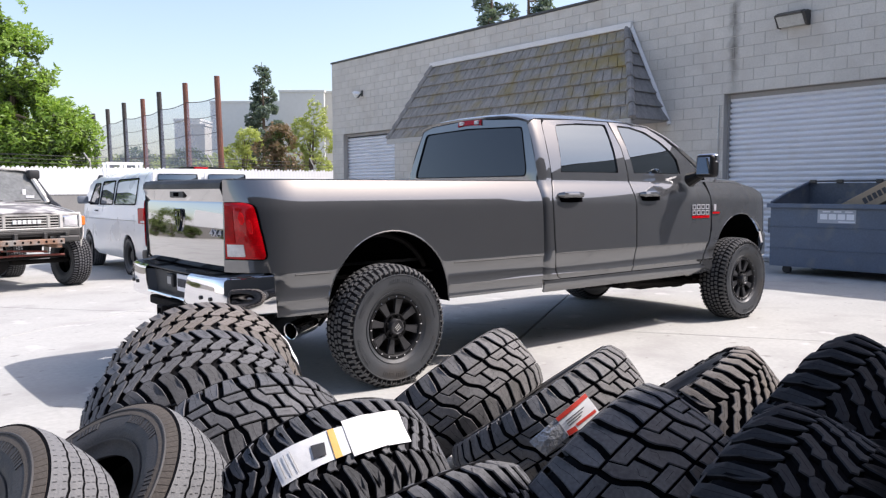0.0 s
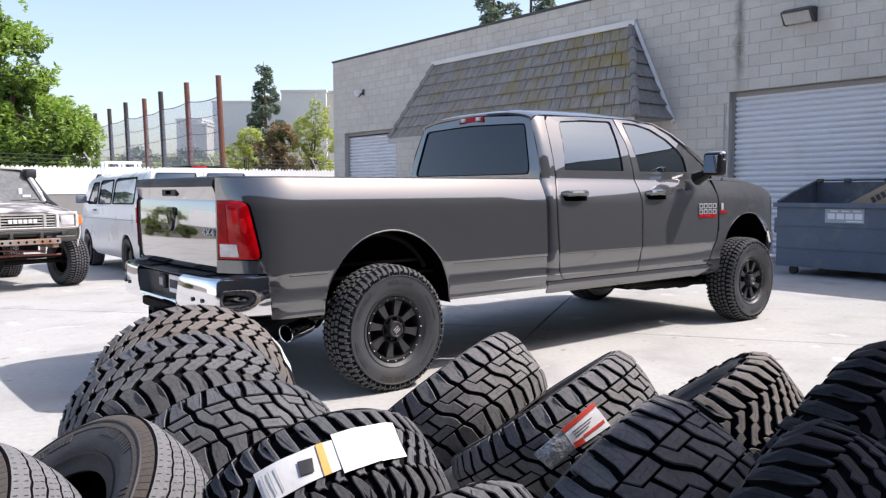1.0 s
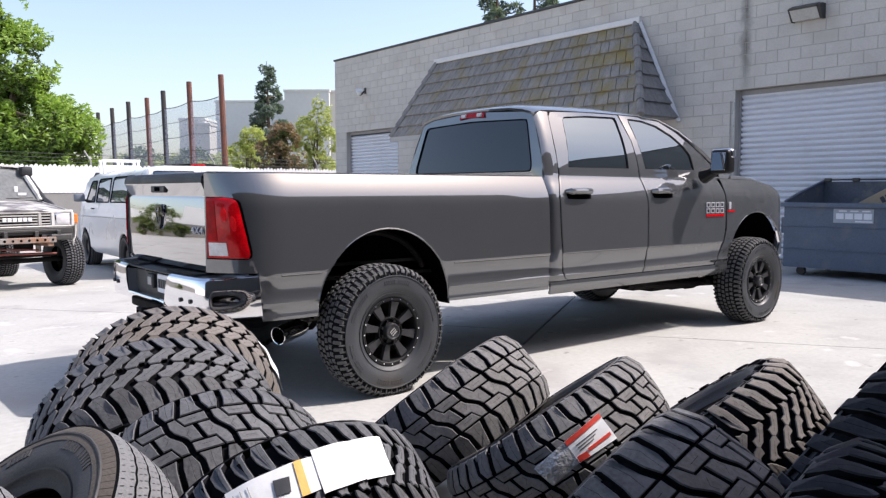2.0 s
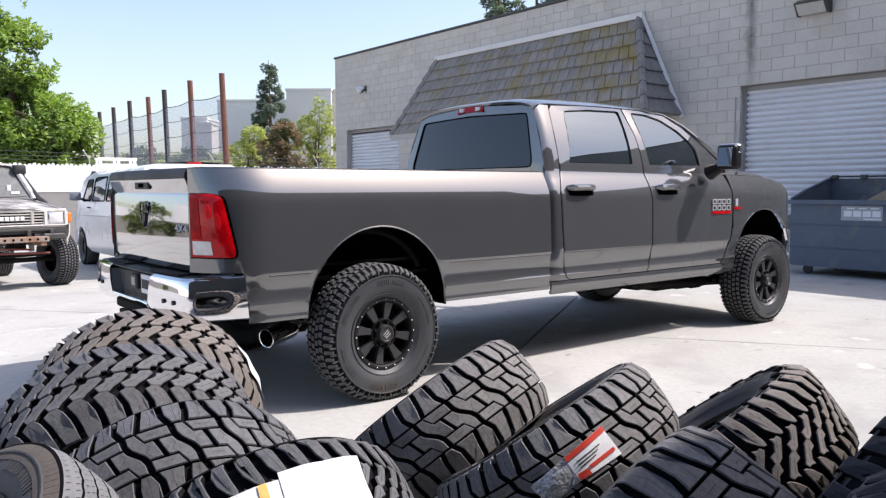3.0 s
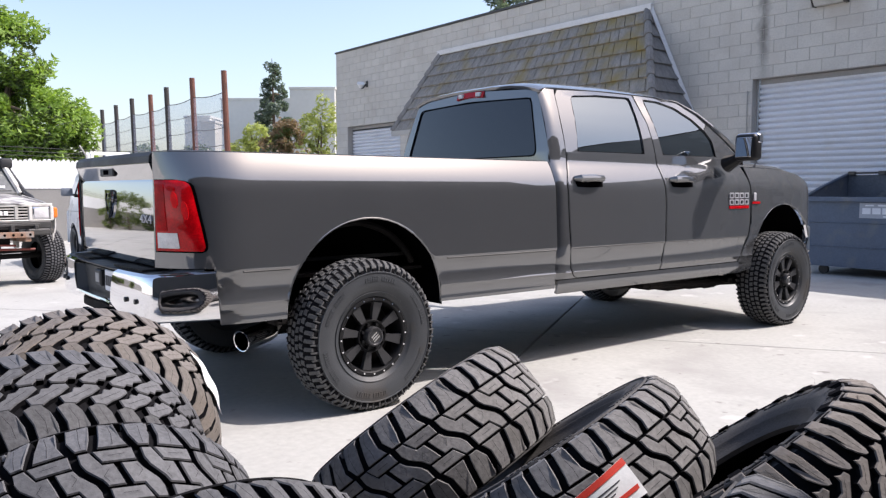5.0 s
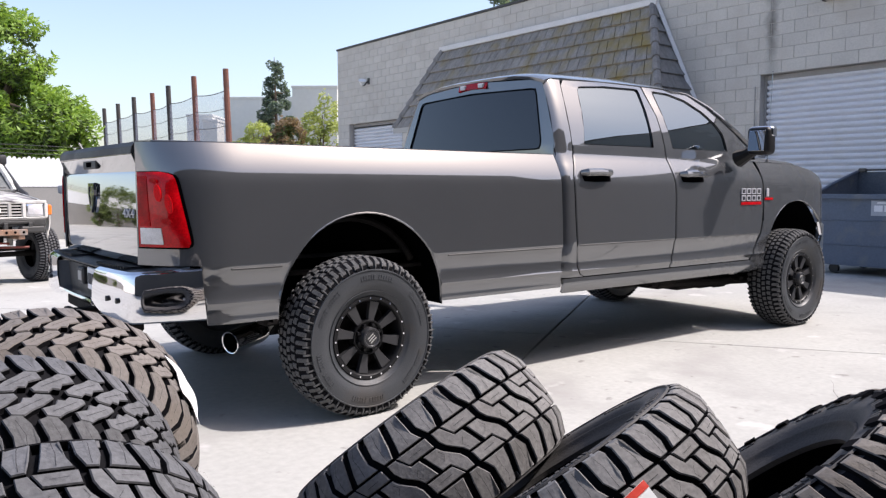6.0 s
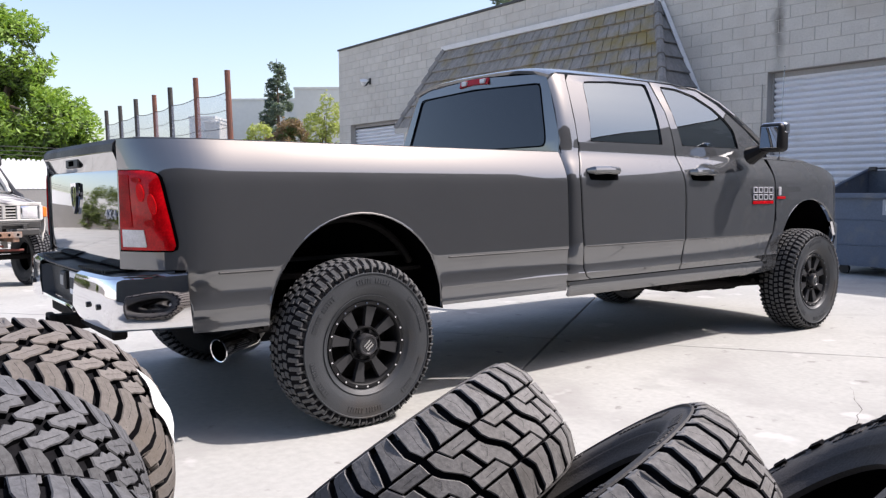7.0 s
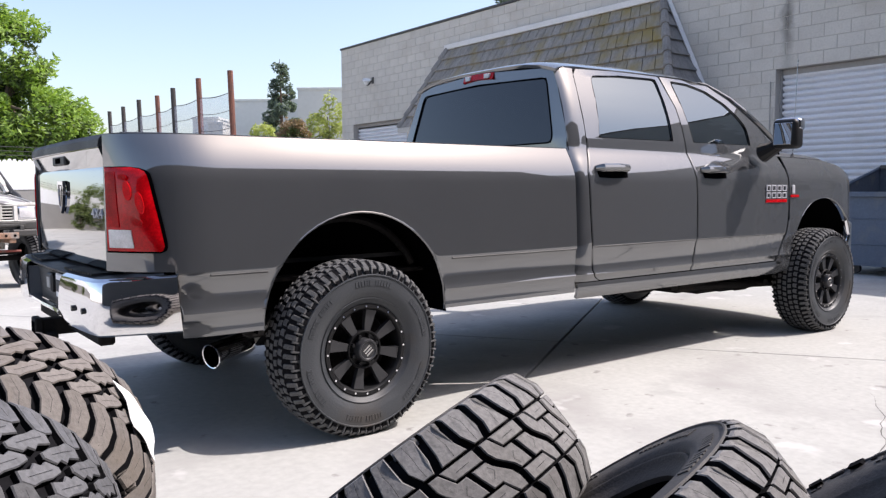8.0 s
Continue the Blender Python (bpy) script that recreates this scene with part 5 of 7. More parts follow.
def make_nose(T):
    P = "paint"
    xs = sorted(set(arch_x(FC[0], FA) + [3.915, 3.90, FC[0] - FA - 0.004, FC[0] + FA + 0.004, 4.96, 4.99, 5.02, 5.045]))
    xs = [x for x in xs if x >= 3.90]
    for s in (-1, 1):
        bm = B()

        def fbot(x):
            return max(fender_bottom(x), 0.90 if x < FC[0] else 0)
        flank(bm, s, [3.903] + [x for x in xs if x > 3.915], fbot, lambda x: lerp([(3.9, 1.386), (4.5, 1.372), (4.75, 1.330), (4.9, 1.275), (5.05, 1.19)], x), front_inset)
        thick(part("front_wing", bm, P, T), 0.010)
        bm = B()                                            # lower end of the wing between door and arch

        def tongue(u, z):
            a = lerp(DOOR_F1, max(z, 0.59)) + 0.007
            b = FC[0] - math.sqrt(max(0.0, FA * FA - (z - FC[1]) ** 2)) if z > FC[1] else FC[0] - FA
            return (a + (b - a) * u, s * hw(z), z)
        sheet(bm, tongue, span(0, 1, 6), [0.505, 0.53, 0.56, 0.60, 0.635, 0.66, 0.72, 0.80, 0.86, 0.90])
        thick(part("wing_tongue", bm, P, T), 0.010)
        bm = B()
        arch_lip(bm, s, FC, FA, math.pi - 0.05, 0.4, 0.006)
        part("arch_lip", bm, P, T)
        bm = B()
        sheet(bm, lambda a, y: (FC[0] + (FA + 0.02) * math.cos(a), s * y, FC[1] + (FA + 0.02) * math.sin(a)), span(-0.05, math.pi + 0.05, 20), [0.45, 0.93])
        sheet(bm, lambda x, z: (x, s * 0.45, z), [FC[0] - 0.52, FC[0] + 0.52], [0.62, 1.08])
        part("wheel_housing", bm, "gap", T)
        lamp = part_empty("head_lamp", T, pose(0, 0, 0))
        bm = B()
        sheet(bm, lambda u, z: (4.965 + 0.09 * u, s * (hw(z) - 0.050 - 0.22 * u * u), z), span(0, 1, 6), span(1.0, 1.19, 4))
        thick(part("lens", bm, "clear_lens", lamp, "clear headlamp lens"), 0.02)
        bm = B()                                            # model badge: bright bars over a red bar
        for k in range(4):
            for z0, z1 in ((1.122, 1.168), (1.068, 1.112)):
                x0 = 3.562 + 0.074 * k
                for a, b, c, d in ((0, 0.010, z0, z1), (0.048, 0.058, z0, z1), (0.010, 0.048, z1 - 0.009, z1), (0.010, 0.048, z0, z0 + 0.007)):
                    box(bm, x0 + a, x0 + b, s * 0.986 - 0.004, s * 0.986 + 0.004, c, d, 0.002)
        badge = part("model_badge", bm, "bright_letter", T, "bright badge bars on the door")
        bm = B()
        box(bm, 3.558, 3.850, s * 0.986 - 0.003, s * 0.986 + 0.003, 1.036, 1.060, 0.002)
        part("red_bar", bm, "red_lens", badge)
        bm = B()
        box(bm, 3.925, 3.965, s * 0.986 - 0.004, s * 0.986 + 0.004, 1.10, 1.168, 0.004)
        b2 = part("engine_badge", bm, "bright_letter", T, "small bright wing badge")
        bm = B()
        box(bm, 3.905, 4.03, s * 0.986 - 0.003, s * 0.986 + 0.003, 1.072, 1.092, 0.002)
        part("red_bar", bm, "red_lens", b2)
    # bonnet
    bm = B()

    def bonnet(x, u):
        e = front_inset(x, 1.3)
        w = 0.893 - e
        zc = lerp([(3.80, 1.500), (4.1, 1.495), (4.5, 1.470), (4.8, 1.405), (4.95, 1.330), (5.08, 1.215)], x)
        ze = lerp([(3.80, 1.390), (4.1, 1.388), (4.5, 1.376), (4.75, 1.334), (4.9, 1.280), (5.08, 1.17)], x)
        bulge = 0.022 * (1 if 0.3 < abs(u) < 0.62 else 0)
        return (x, w * u, ze + (zc - ze) * (1 - u * u) ** 0.6 + bulge)
    sheet(bm, bonnet, [3.82, 3.95, 4.1, 4.3, 4.5, 4.7, 4.82, 4.92, 5.0, 5.07], [-1, -0.97, -0.9, -0.75, -0.64, -0.58, -0.4, -0.3, -0.24, 0, 0.24, 0.3, 0.4, 0.58, 0.64, 0.75, 0.9, 0.97, 1])
    thick(part("bonnet", bm, P, T), 0.012)
    bm = B()
    box(bm, 4.95, 5.06, -0.62, 0.62, 0.86, 1.18, 0.03, seg=2)
    grille = part("grille", bm, "chrome", T, "chrome grille surround")
    for k in range(2):
        for j in range(2):
            bm = B()
            box(bm, 5.055, 5.066, -0.54 + 0.56 * k, -0.02 + 0.56 * k, 0.89 + 0.14 * j, 1.01 + 0.14 * j, 0.004)
            part("grille_opening", bm, "gap", grille)
    bm = B()                                                # aerial
    tube(bm, [(4.10, -0.880, 1.375), (4.103, -0.880, 1.40), (4.11, -0.880, 1.415)], [0.017, 0.013, 0.006], 8)
    part("aerial_base", bm, "plastic", T)
    bm = B()
    tube(bm, [(4.11, -0.880, 1.41), (4.16, -0.877, 2.16)], 0.0032, 6)
    part("aerial", bm, "steel", T, "thin whip aerial")


def make_bumpers(T):
    # rear chrome bumper, stepped in the middle
    rb = part_empty("rear_bumper", T, pose(0, 0, 0))
    bm = B()

    PL = [(0, -1.165), (0.40, -1.160), (0.62, -1.147), (0.76, -1.132), (0.80, -1.122), (0.83, -1.104), (0.852, -1.075), (0.868, -1.045), (0.89, -1.004), (0.915, -0.955), (0.935, -0.914), (0.950, -0.882), (0.962, -0.856), (0.972, -0.836)]

    def plan(y):
        return lerp(PL, abs(y))

    def low(y):
        return lerp([(0, 0.60), (0.30, 0.60), (0.42, 0.560), (0.8, 0.550), (0.972, 0.560)], abs(y))

    def high(y):
        return lerp([(0, 0.788), (0.80, 0.790), (0.89, 0.794), (0.922, 0.800), (0.972, 0.808)], abs(y))
    ys = [0.972, 0.962, 0.950, 0.935, 0.915, 0.89, 0.868, 0.86, 0.852, 0.84, 0.83, 0.815, 0.80, 0.76, 0.69, 0.62, 0.56]
    tab = [(0, 0.030), (0.04, 0.009), (0.12, 0.001), (0.5, -0.003), (0.86, 0.001), (0.95, 0.008), (1.0, 0.028)]

    def bump(y, k, sgn):
        a = abs(y)
        e = 0.012
        t = Vector((plan(min(a + e, 0.972)) - plan(a - e), min(a + e, 0.972) - a + e)).normalized()
        n = Vector((t.y, -t.x))                             # inwards
        z = low(y) + (high(y) - low(y)) * tab[k][0]
        x = plan(y) + n.x * tab[k][1]
        if a > 0.95:
            x += (0.81 - z) * 0.08 * (a - 0.95) / 0.022
        return (x, sgn * (a + n.y * tab[k][1]), z)
    for sgn in (1, -1):
        sheet(bm, lambda y, k: bump(y, k, sgn), ys, range(len(tab)))
        sheet(bm, lambda v, k: (bump(0.56 - v * (0.155 + 0.07 * (1 - tab[k][0])), k, sgn)), [0, 0.5, 1], range(len(tab)))
    sheet(bm, lambda y, k: (plan(y) + tab[k][1], y, low(y) + (0.622 - low(y)) * tab[k][0]), span(-0.34, 0.34, 8), range(len(tab)))
    for sgn in (1, -1):                                     # black block for the shade in the gap between bumper end and body
        gm = B()
        box(gm, -0.86, -0.80, sgn * 0.915 - 0.006, sgn * 0.895 + 0.006, 0.57, 0.815)
        part("bumper_gap", gm, "gap", rb)
    face = part("chrome_face", bm, "chrome", rb, "bright chrome bumper face")
    thick(face, 0.004)
    bm = B()
    sheet(bm, lambda y, v: (plan(y) + 0.03 + 0.24 * v * (1 if abs(y) < 0.7 else 0.7), y, high(y) - 0.002 + 0.012 * v), span(-0.90, 0.90, 30), [0, 0.4, 1])
    thick(part("step_pad", bm, "plastic", rb, "ribbed black step pad"), 0.008)
    bm = B()
    for k in range(40):
        y = -0.66 + k * 0.033
        if abs(y) > 0.26:
            box(bm, plan(y) + 0.05, plan(y) + 0.22, y - 0.007, y + 0.007, high(y) + 0.004, high(y) + 0.014)
    part("step_rib", bm, "plastic", rb, kind="stuff")
    bm = B()                                                # recess for plate and lamps
    sheet(bm, lambda v, z: (-1.155 + 0.050 * min(1, (1 - abs(v)) * 8), v * (0.335 + 0.075 * (z - 0.60) / 0.165), z), [-1, -0.94, -0.875, -0.4, 0, 0.4, 0.875, 0.94, 1], [0.605, 0.65, 0.70, 0.762])
    thick(part("plate_recess", bm, "plastic", rb), 0.01)
    bm = B()
    box(bm, -1.122, -1.112, -0.350, -0.120, 0.650, 0.765, 0.004)
    plate = part("number_plate", bm, "plate", rb, "pale number plate with dark bars")
    bm = B()
    for k in range(6):
        box(bm, -1.126, -1.121, -0.335 + 0.034 * k, -0.312 + 0.034 * k, 0.680, 0.735)
    part("plate_bars", bm, "ink", plate)
    bm = B()
    box(bm, -1.13, -1.095, -0.055, 0.055, 0.665, 0.755, 0.008)
    sock = part("socket", bm, "plastic", rb)
    bm = B()
    box(bm, -1.133, -1.129, -0.032, 0.032, 0.685, 0.735, 0.001)
    part("socket_lid", bm, "trim_grey", sock)
    for y in (-0.72, -0.60, 0.60, 0.72):
        bm = B()
        tube(bm, [(plan(y) - 0.012, y, 0.655), (plan(y) + 0.01, y, 0.655)], 0.013, 10)
        part("parking_sensor", bm, "plastic", rb)
    bm = B()
    box(bm, -1.19, -0.90, -0.04, 0.04, 0.455, 0.535, 0.006)
    box(bm, -1.205, -1.17, -0.05, 0.05, 0.445, 0.545, 0.006)
    box(bm, -1.06, -0.99, -0.62, 0.62, 0.48, 0.545, 0.01)
    box(bm, -1.16, -1.12, -0.13, 0.13, 0.45, 0.475, 0.005)
    hitch = part("tow_hitch", bm, "underbody", rb, "black tow hitch receiver")
    bm = B()
    box(bm, -1.2085, -1.17, -0.03, 0.03, 0.465, 0.525)
    part("receiver_hole", bm, "gap", hitch)
    # front bumper
    bm = B()
    sheet(bm, lambda y, k: (5.10 - 0.22 * (abs(y) / 0.985) ** 4 - 0.02 * abs(k - 3), y, 0.60 + 0.045 * k), span(-0.985, 0.985, 24), range(7))
    thick(part("front_bumper", bm, "chrome", T, "chrome front bumper"), 0.02)
    for s in (-1, 1):
        bm = B()
        box(bm, 4.84, 4.96, s * 0.94 - 0.03, s * 0.94 + 0.03, 0.60, 0.86, 0.02)
        part("bumper_end", bm, "chrome", T)


def make_chassis(T):
    U = "underbody"
    for s in (-1, 1):
        bm = B()
        box(bm, -1.0, 4.8, s * 0.44 - 0.04, s * 0.44 + 0.04, 0.56, 0.70, 0.01)
        part("frame_rail", bm, U, T)
        bm = B()                                            # leaf spring
        for k in range(3):
            tube(bm, [(-0.62 + 0.1 * k, s * 0.50, 0.52 - 0.02 * k), (0, s * 0.50, 0.44 - 0.012 * k), (0.62 - 0.1 * k, s * 0.50, 0.52 - 0.02 * k)], 0.022, 4)
        part("leaf_spring", bm, U, T)
        bm = B()
        tube(bm, [(-0.1, s * 0.56, 0.38), (0.22, s * 0.50, 0.80)], 0.035, 8)
        part("shock_absorber", bm, "steel", T)
        bm = B()
        tube(bm, [(4.25, s * 0.50, 0.40), (4.20, s * 0.46, 0.85)], 0.045, 8)
        part("shock_absorber", bm, "steel", T)
        bm = B()                                            # bracket and mud flap mount behind the wheel
        box(bm, -0.50, -0.42, s * 0.86 - 0.05, s * 0.86 + 0.05, 0.49, 0.60, 0.01)
        part("body_mount", bm, U, T)
    for x in (0.0, 4.30):
        bm = B()
        tube(bm, [(x, -0.85, 0.40), (x, 0.85, 0.40)], 0.05, 12)
        lathe(bm, [(0.0, -0.12), (0.09, -0.11), (0.15, -0.04), (0.15, 0.04), (0.09, 0.11), (0.0, 0.12)], 16, m=pose(x, 0.05 if x < 1 else -0.3, 0.40, 0, 0, 90))
        part("axle", bm, U, T)
    bm = B()
    tube(bm, [(0.1, 0.0, 0.43), (2.6, 0.0, 0.52)], 0.045, 10)
    part("drive_shaft", bm, U, T)
    bm = B()
    box(bm, 2.55, 3.6, -0.26, 0.22, 0.44, 0.72, 0.06, seg=2)
    box(bm, 2.6, 2.72, -0.44, 0.44, 0.47, 0.57, 0.02)
    box(bm, 3.3, 3.62, -0.50, -0.24, 0.47, 0.60, 0.03)
    box(bm, 2.9, 3.15, -0.62, -0.46, 0.45, 0.54, 0.03)
    part("gearbox", bm, U, T)
    bm = B()
    box(bm, 2.95, 3.55, -0.66, -0.30, 0.37, 0.52, 0.03)
    part("skid_plate", bm, U, T)
    bm = B()
    box(bm, 3.35, 3.95, -0.56, -0.20, 0.32, 0.47, 0.03)
    part("transfer_case", bm, U, T)
    bm = B()
    box(bm, 3.75, 4.25, -0.50, -0.30, 0.30, 0.40, 0.02)
    part("radius_arm", bm, U, T)
    bm = B()
    box(bm, 2.55, 2.80, -0.60, -0.50, 0.40, 0.50, 0.02)
    part("bracket", bm, U, T)
    bm = B()
    tube(bm, [(2.9, -0.62, 0.42), (4.25, -0.68, 0.36)], 0.03, 8)
    part("control_arm", bm, U, T)
    bm = B()
    tube(bm, [(3.9, -0.8, 0.40), (4.6, 0.5, 0.38)], 0.022, 8)
    part("track_bar", bm, U, T)
    bm = B()
    box(bm, 0.60, 1.45, -0.72, -0.50, 0.55, 0.70, 0.03)
    part("side_bracket", bm, U, T)
    bm = B()
    box(bm, 1.60, 2.4, -0.62, -0.48, 0.50, 0.60, 0.02)
    part("side_bracket", bm, U, T)
    bm = B()
    box(bm, 1.75, 2.5, 0.35, 0.75, 0.47, 0.66, 0.05, seg=2)
    part("fuel_tank", bm, U, T)
    bm = B()
    box(bm, 3.6, 4.7, -0.30, 0.30, 0.55, 1.1, 0.06)
    part("engine", bm, U, T)
    bm = B()
    tube(bm, [(3.6, -0.30, 0.50), (2.7, -0.34, 0.50), (1.9, -0.38, 0.49), (0.75, -0.42, 0.50), (0.35, -0.50, 0.66), (-0.20, -0.60, 0.62), (-0.45, -0.72, 0.43)], 0.045, 10)
    ex = part("exhaust_pipe", bm, "steel", T, "stained steel exhaust pipe")
    bm = B()
    d = Vector((-0.62, -0.20, -0.09)).normalized()
    p = Vector((-0.42, -0.715, 0.437))
    lathe(bm, [(0.046, 0), (0.054, 0.03), (0.057, 0.214), (0.058, 0.220), (0.056, 0.224), (0.052, 0.222), (0.050, 0.20), (0.049, 0.05)], 28, m=axis_pose(p, d))
    part("exhaust_tip", bm, "chrome", ex, "polished exhaust tip")
    bm = B()
    lathe(bm, [(0.0, 0.05), (0.049, 0.05), (0.0485, 0.06), (0.0, 0.06)], 20, m=axis_pose(p, d))
    part("exhaust_bore", bm, "gap", ex)
    bm = B()
    box(bm, -0.9, 4.7, -0.80, 0.80, 0.72, 0.74)
    part("floor_pan", bm, U, T)


make_pickup()


# ---- loose tyres in a pile ----
LOOSE = [  # centre, axle, tread, radius, width, spin, rubber, label
    ((-1.693, -0.871, 0.400), (0.230, 0.890, 0.395), "claw", 0.425, 0.320, 0.0, "rubber_brown", "dusty brown mud-terrain tyre leaning in the pile"),
    ((-1.872, -1.249, 0.360), (0.180, 0.850, 0.495), "claw", 0.430, 0.312, 0.0, "rubber", "black mud-terrain tyre leaning on a dusty one"),
    ((-1.858, -1.702, 0.334), (0.123, 0.802, 0.585), "zed", 0.372, 0.298, 0.0, "rubber", "black stepped-block mud tyre lying tilted in the pile"),
    ((-1.795, -2.148, 0.332), (0.038, 0.753, 0.657), "hook", 0.380, 0.304, 0.0, "rubber", "black mud tyre with a white paper label across its tread"),
    ((-0.808, -1.577, 0.356), (-0.292, 0.582, 0.759), "zed", 0.405, 0.292, -0.088, "rubber_grey", "black stepped-block mud tyre tilted on the concrete"),
    ((-0.759, -2.100, 0.378), (-0.260, 0.529, 0.808), "zed", 0.412, 0.264, -0.006, "rubber_grey", "black mud tyre with a torn red and white label"),
    ((-0.384, -2.446, 0.356), (-0.243, 0.553, 0.797), "hook", 0.432, 0.290, -0.004, "rubber_brown", "greyish mud tyre tilted with its hollow side up"),
    ((-1.388, -2.907, 0.408), (-0.234, 0.791, 0.565), "zed", 0.400, 0.320, 0.0, "rubber", "black stepped-block mud tyre leaning in the pile"),
    ((-0.831, -3.180, 0.480), (-0.148, 0.841, 0.521), "hook", 0.440, 0.320, 0.0, "rubber_shaded", "mud tyre high in the pile, rubber darkened for the shade there"),
    ((-1.377, -3.346, 0.413), (-0.186, 0.905, 0.384), "hook", 0.414, 0.315, 0.0, "rubber_shaded", "mud tyre at the end of the pile, rubber darkened for the shade there"),
    ((-1.919, -2.736, 0.340), (-0.047, 0.645, 0.762), "hook", 0.384, 0.307, 0.0, "rubber", "black mud tyre low in the pile"),
    ((-2.433, -1.906, 0.333), (-0.677, -0.074, 0.732), "rib", 0.394, 0.246, 0.0, "rubber_worn", "worn highway tyre with brown dusty shoulders"),
    ((-2.773, -2.019, 0.349), (-0.734, -0.125, 0.667), "rib", 0.392, 0.245, 0.0, "rubber_worn", "worn grey highway tyre at the end of the pile"),
]
_tyre_cache = {}


def loose_tyre(c, a, kind, R, W, spin, rubber, label):
    key = (kind, R, W)
    if key not in _tyre_cache:
        _tyre_cache[key] = tyre_meshes(R, W, 0.222 if R > 0.4 else 0.205, kind, 0.021 if kind != "rib" else 0.009)
    casing, tread = _tyre_cache[key]
    t = empty("tyre", axis_pose(c, a, spin), label=label, category="tyre", group="tyres in the pile")
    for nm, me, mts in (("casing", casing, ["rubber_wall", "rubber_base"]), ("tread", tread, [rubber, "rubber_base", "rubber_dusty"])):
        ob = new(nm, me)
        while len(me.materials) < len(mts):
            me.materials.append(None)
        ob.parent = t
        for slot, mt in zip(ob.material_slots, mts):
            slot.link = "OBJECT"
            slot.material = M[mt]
    return t


PILE = [loose_tyre(*row) for row in LOOSE]


def wrap_label(t, R, W, q, material, name, label="", lift=0.004, wave=0.0, parent=None):
    """A paper label that follows the tread; q holds its corners as (angle, across)."""
    bm = B()

    def fn(u, v):
        a = (q[0][0] * (1 - u) + q[3][0] * u) * (1 - v) + (q[1][0] * (1 - u) + q[2][0] * u) * v
        w = (q[0][1] * (1 - u) + q[3][1] * u) * (1 - v) + (q[1][1] * (1 - u) + q[2][1] * u) * v
        r = R + lift + wave * (math.sin(23 * a + 5 * w) + math.sin(9 * w + 3 * a)) - 0.018 * min(abs(w), 1) ** 3 - max(0, abs(w) - 1) * 0.20
        return (r * math.cos(a), max(-1.06, min(1.06, w)) * W / 2, r * math.sin(a))
    sheet(bm, fn, span(0, 1, 18), span(0, 1, 6))
    return thick(part(name, bm, material, parent or t, label), 0.0012)


INSIDE = Vector((0, 0, 0))
t, (R, W) = PILE[3], LOOSE[3][3:5]
lb = wrap_label(t, R, W, [(2.347, 0.414), (2.335, -0.231), (1.792, -0.207), (1.757, 0.37)], "paper", "paper_label", "white paper label with an orange band", wave=0.0012)
wrap_label(t, R, W, [(1.895, 0.37), (1.914, -0.22), (1.86, -0.22), (1.845, 0.37)], "paper_orange", "orange_band", lift=0.0075, parent=lb, wave=0.0012)
wrap_label(t, R, W, [(2.045, 0.21), (2.057, -0.05), (1.965, -0.08), (1.945, 0.16)], "ink", "dark_mark", lift=0.0075, parent=lb, wave=0.0012)
for k in range(3):
    wrap_label(t, R, W, [(2.30 - 0.05 * k, 0.30), (2.29 - 0.05 * k, -0.15), (2.285 - 0.05 * k, -0.15), (2.295 - 0.05 * k, 0.30)], "trim_grey", "print_line", lift=0.0072, parent=lb, wave=0.0012)
wrap_label(t, R, W, [(1.768, 0.471), (1.787, -0.311), (1.50, -0.27), (1.49, 0.47)], "paper", "paper_label", "white paper label", lift=0.007, wave=0.0015)
wrap_label(t, R, W, [(1.485, 0.48), (1.495, -0.28), (1.266, -0.244), (1.233, 0.502)], "paper", "paper_label", "white paper label", lift=0.006, wave=0.0015)
t, (R, W) = PILE[5], LOOSE[5][3:5]
wrap_label(t, R, W, [(2.955, 0.14), (2.90, -0.40), (2.645, -0.30), (2.655, 0.28)], "film", "torn_film", "crumpled clear label film", lift=0.006, wave=0.003)
lb = wrap_label(t, R, W, [(2.655, 0.28), (2.645, -0.30), (2.300, -0.32), (2.317, 0.39)], "paper", "paper_label", "white label with red bands", lift=0.006, wave=0.001)
wrap_label(t, R, W, [(2.655, 0.28), (2.653, 0.17), (2.314, 0.27), (2.317, 0.39)], "paper_red", "red_band", lift=0.0088, parent=lb, wave=0.001)
wrap_label(t, R, W, [(2.640, -0.15), (2.641, -0.29), (2.550, -0.30), (2.556, -0.16)], "paper_red", "red_patch", lift=0.0088, parent=lb, wave=0.001)
wrap_label(t, R, W, [(2.540, -0.13), (2.536, -0.20), (2.328, -0.18), (2.325, -0.10)], "paper_red", "red_patch", lift=0.0088, parent=lb, wave=0.001)
for k in range(3):
    wrap_label(t, R, W, [(2.60, 0.08 - 0.07 * k), (2.60, 0.06 - 0.07 * k), (2.40 + 0.03 * k, 0.10 - 0.07 * k), (2.40 + 0.03 * k, 0.12 - 0.07 * k)], "ink", "print_bar", lift=0.0085, parent=lb, wave=0.001)
t, (R, W) = PILE[0], LOOSE[0][3:5]
wrap_label(t, R, W, [(0.70, 0.30), (0.52, -0.42), (0.24, -0.50), (0.20, 0.36)], "paper", "paper_label", "white paper label on the shoulder", lift=0.010, wave=0.002)


INSIDE = None


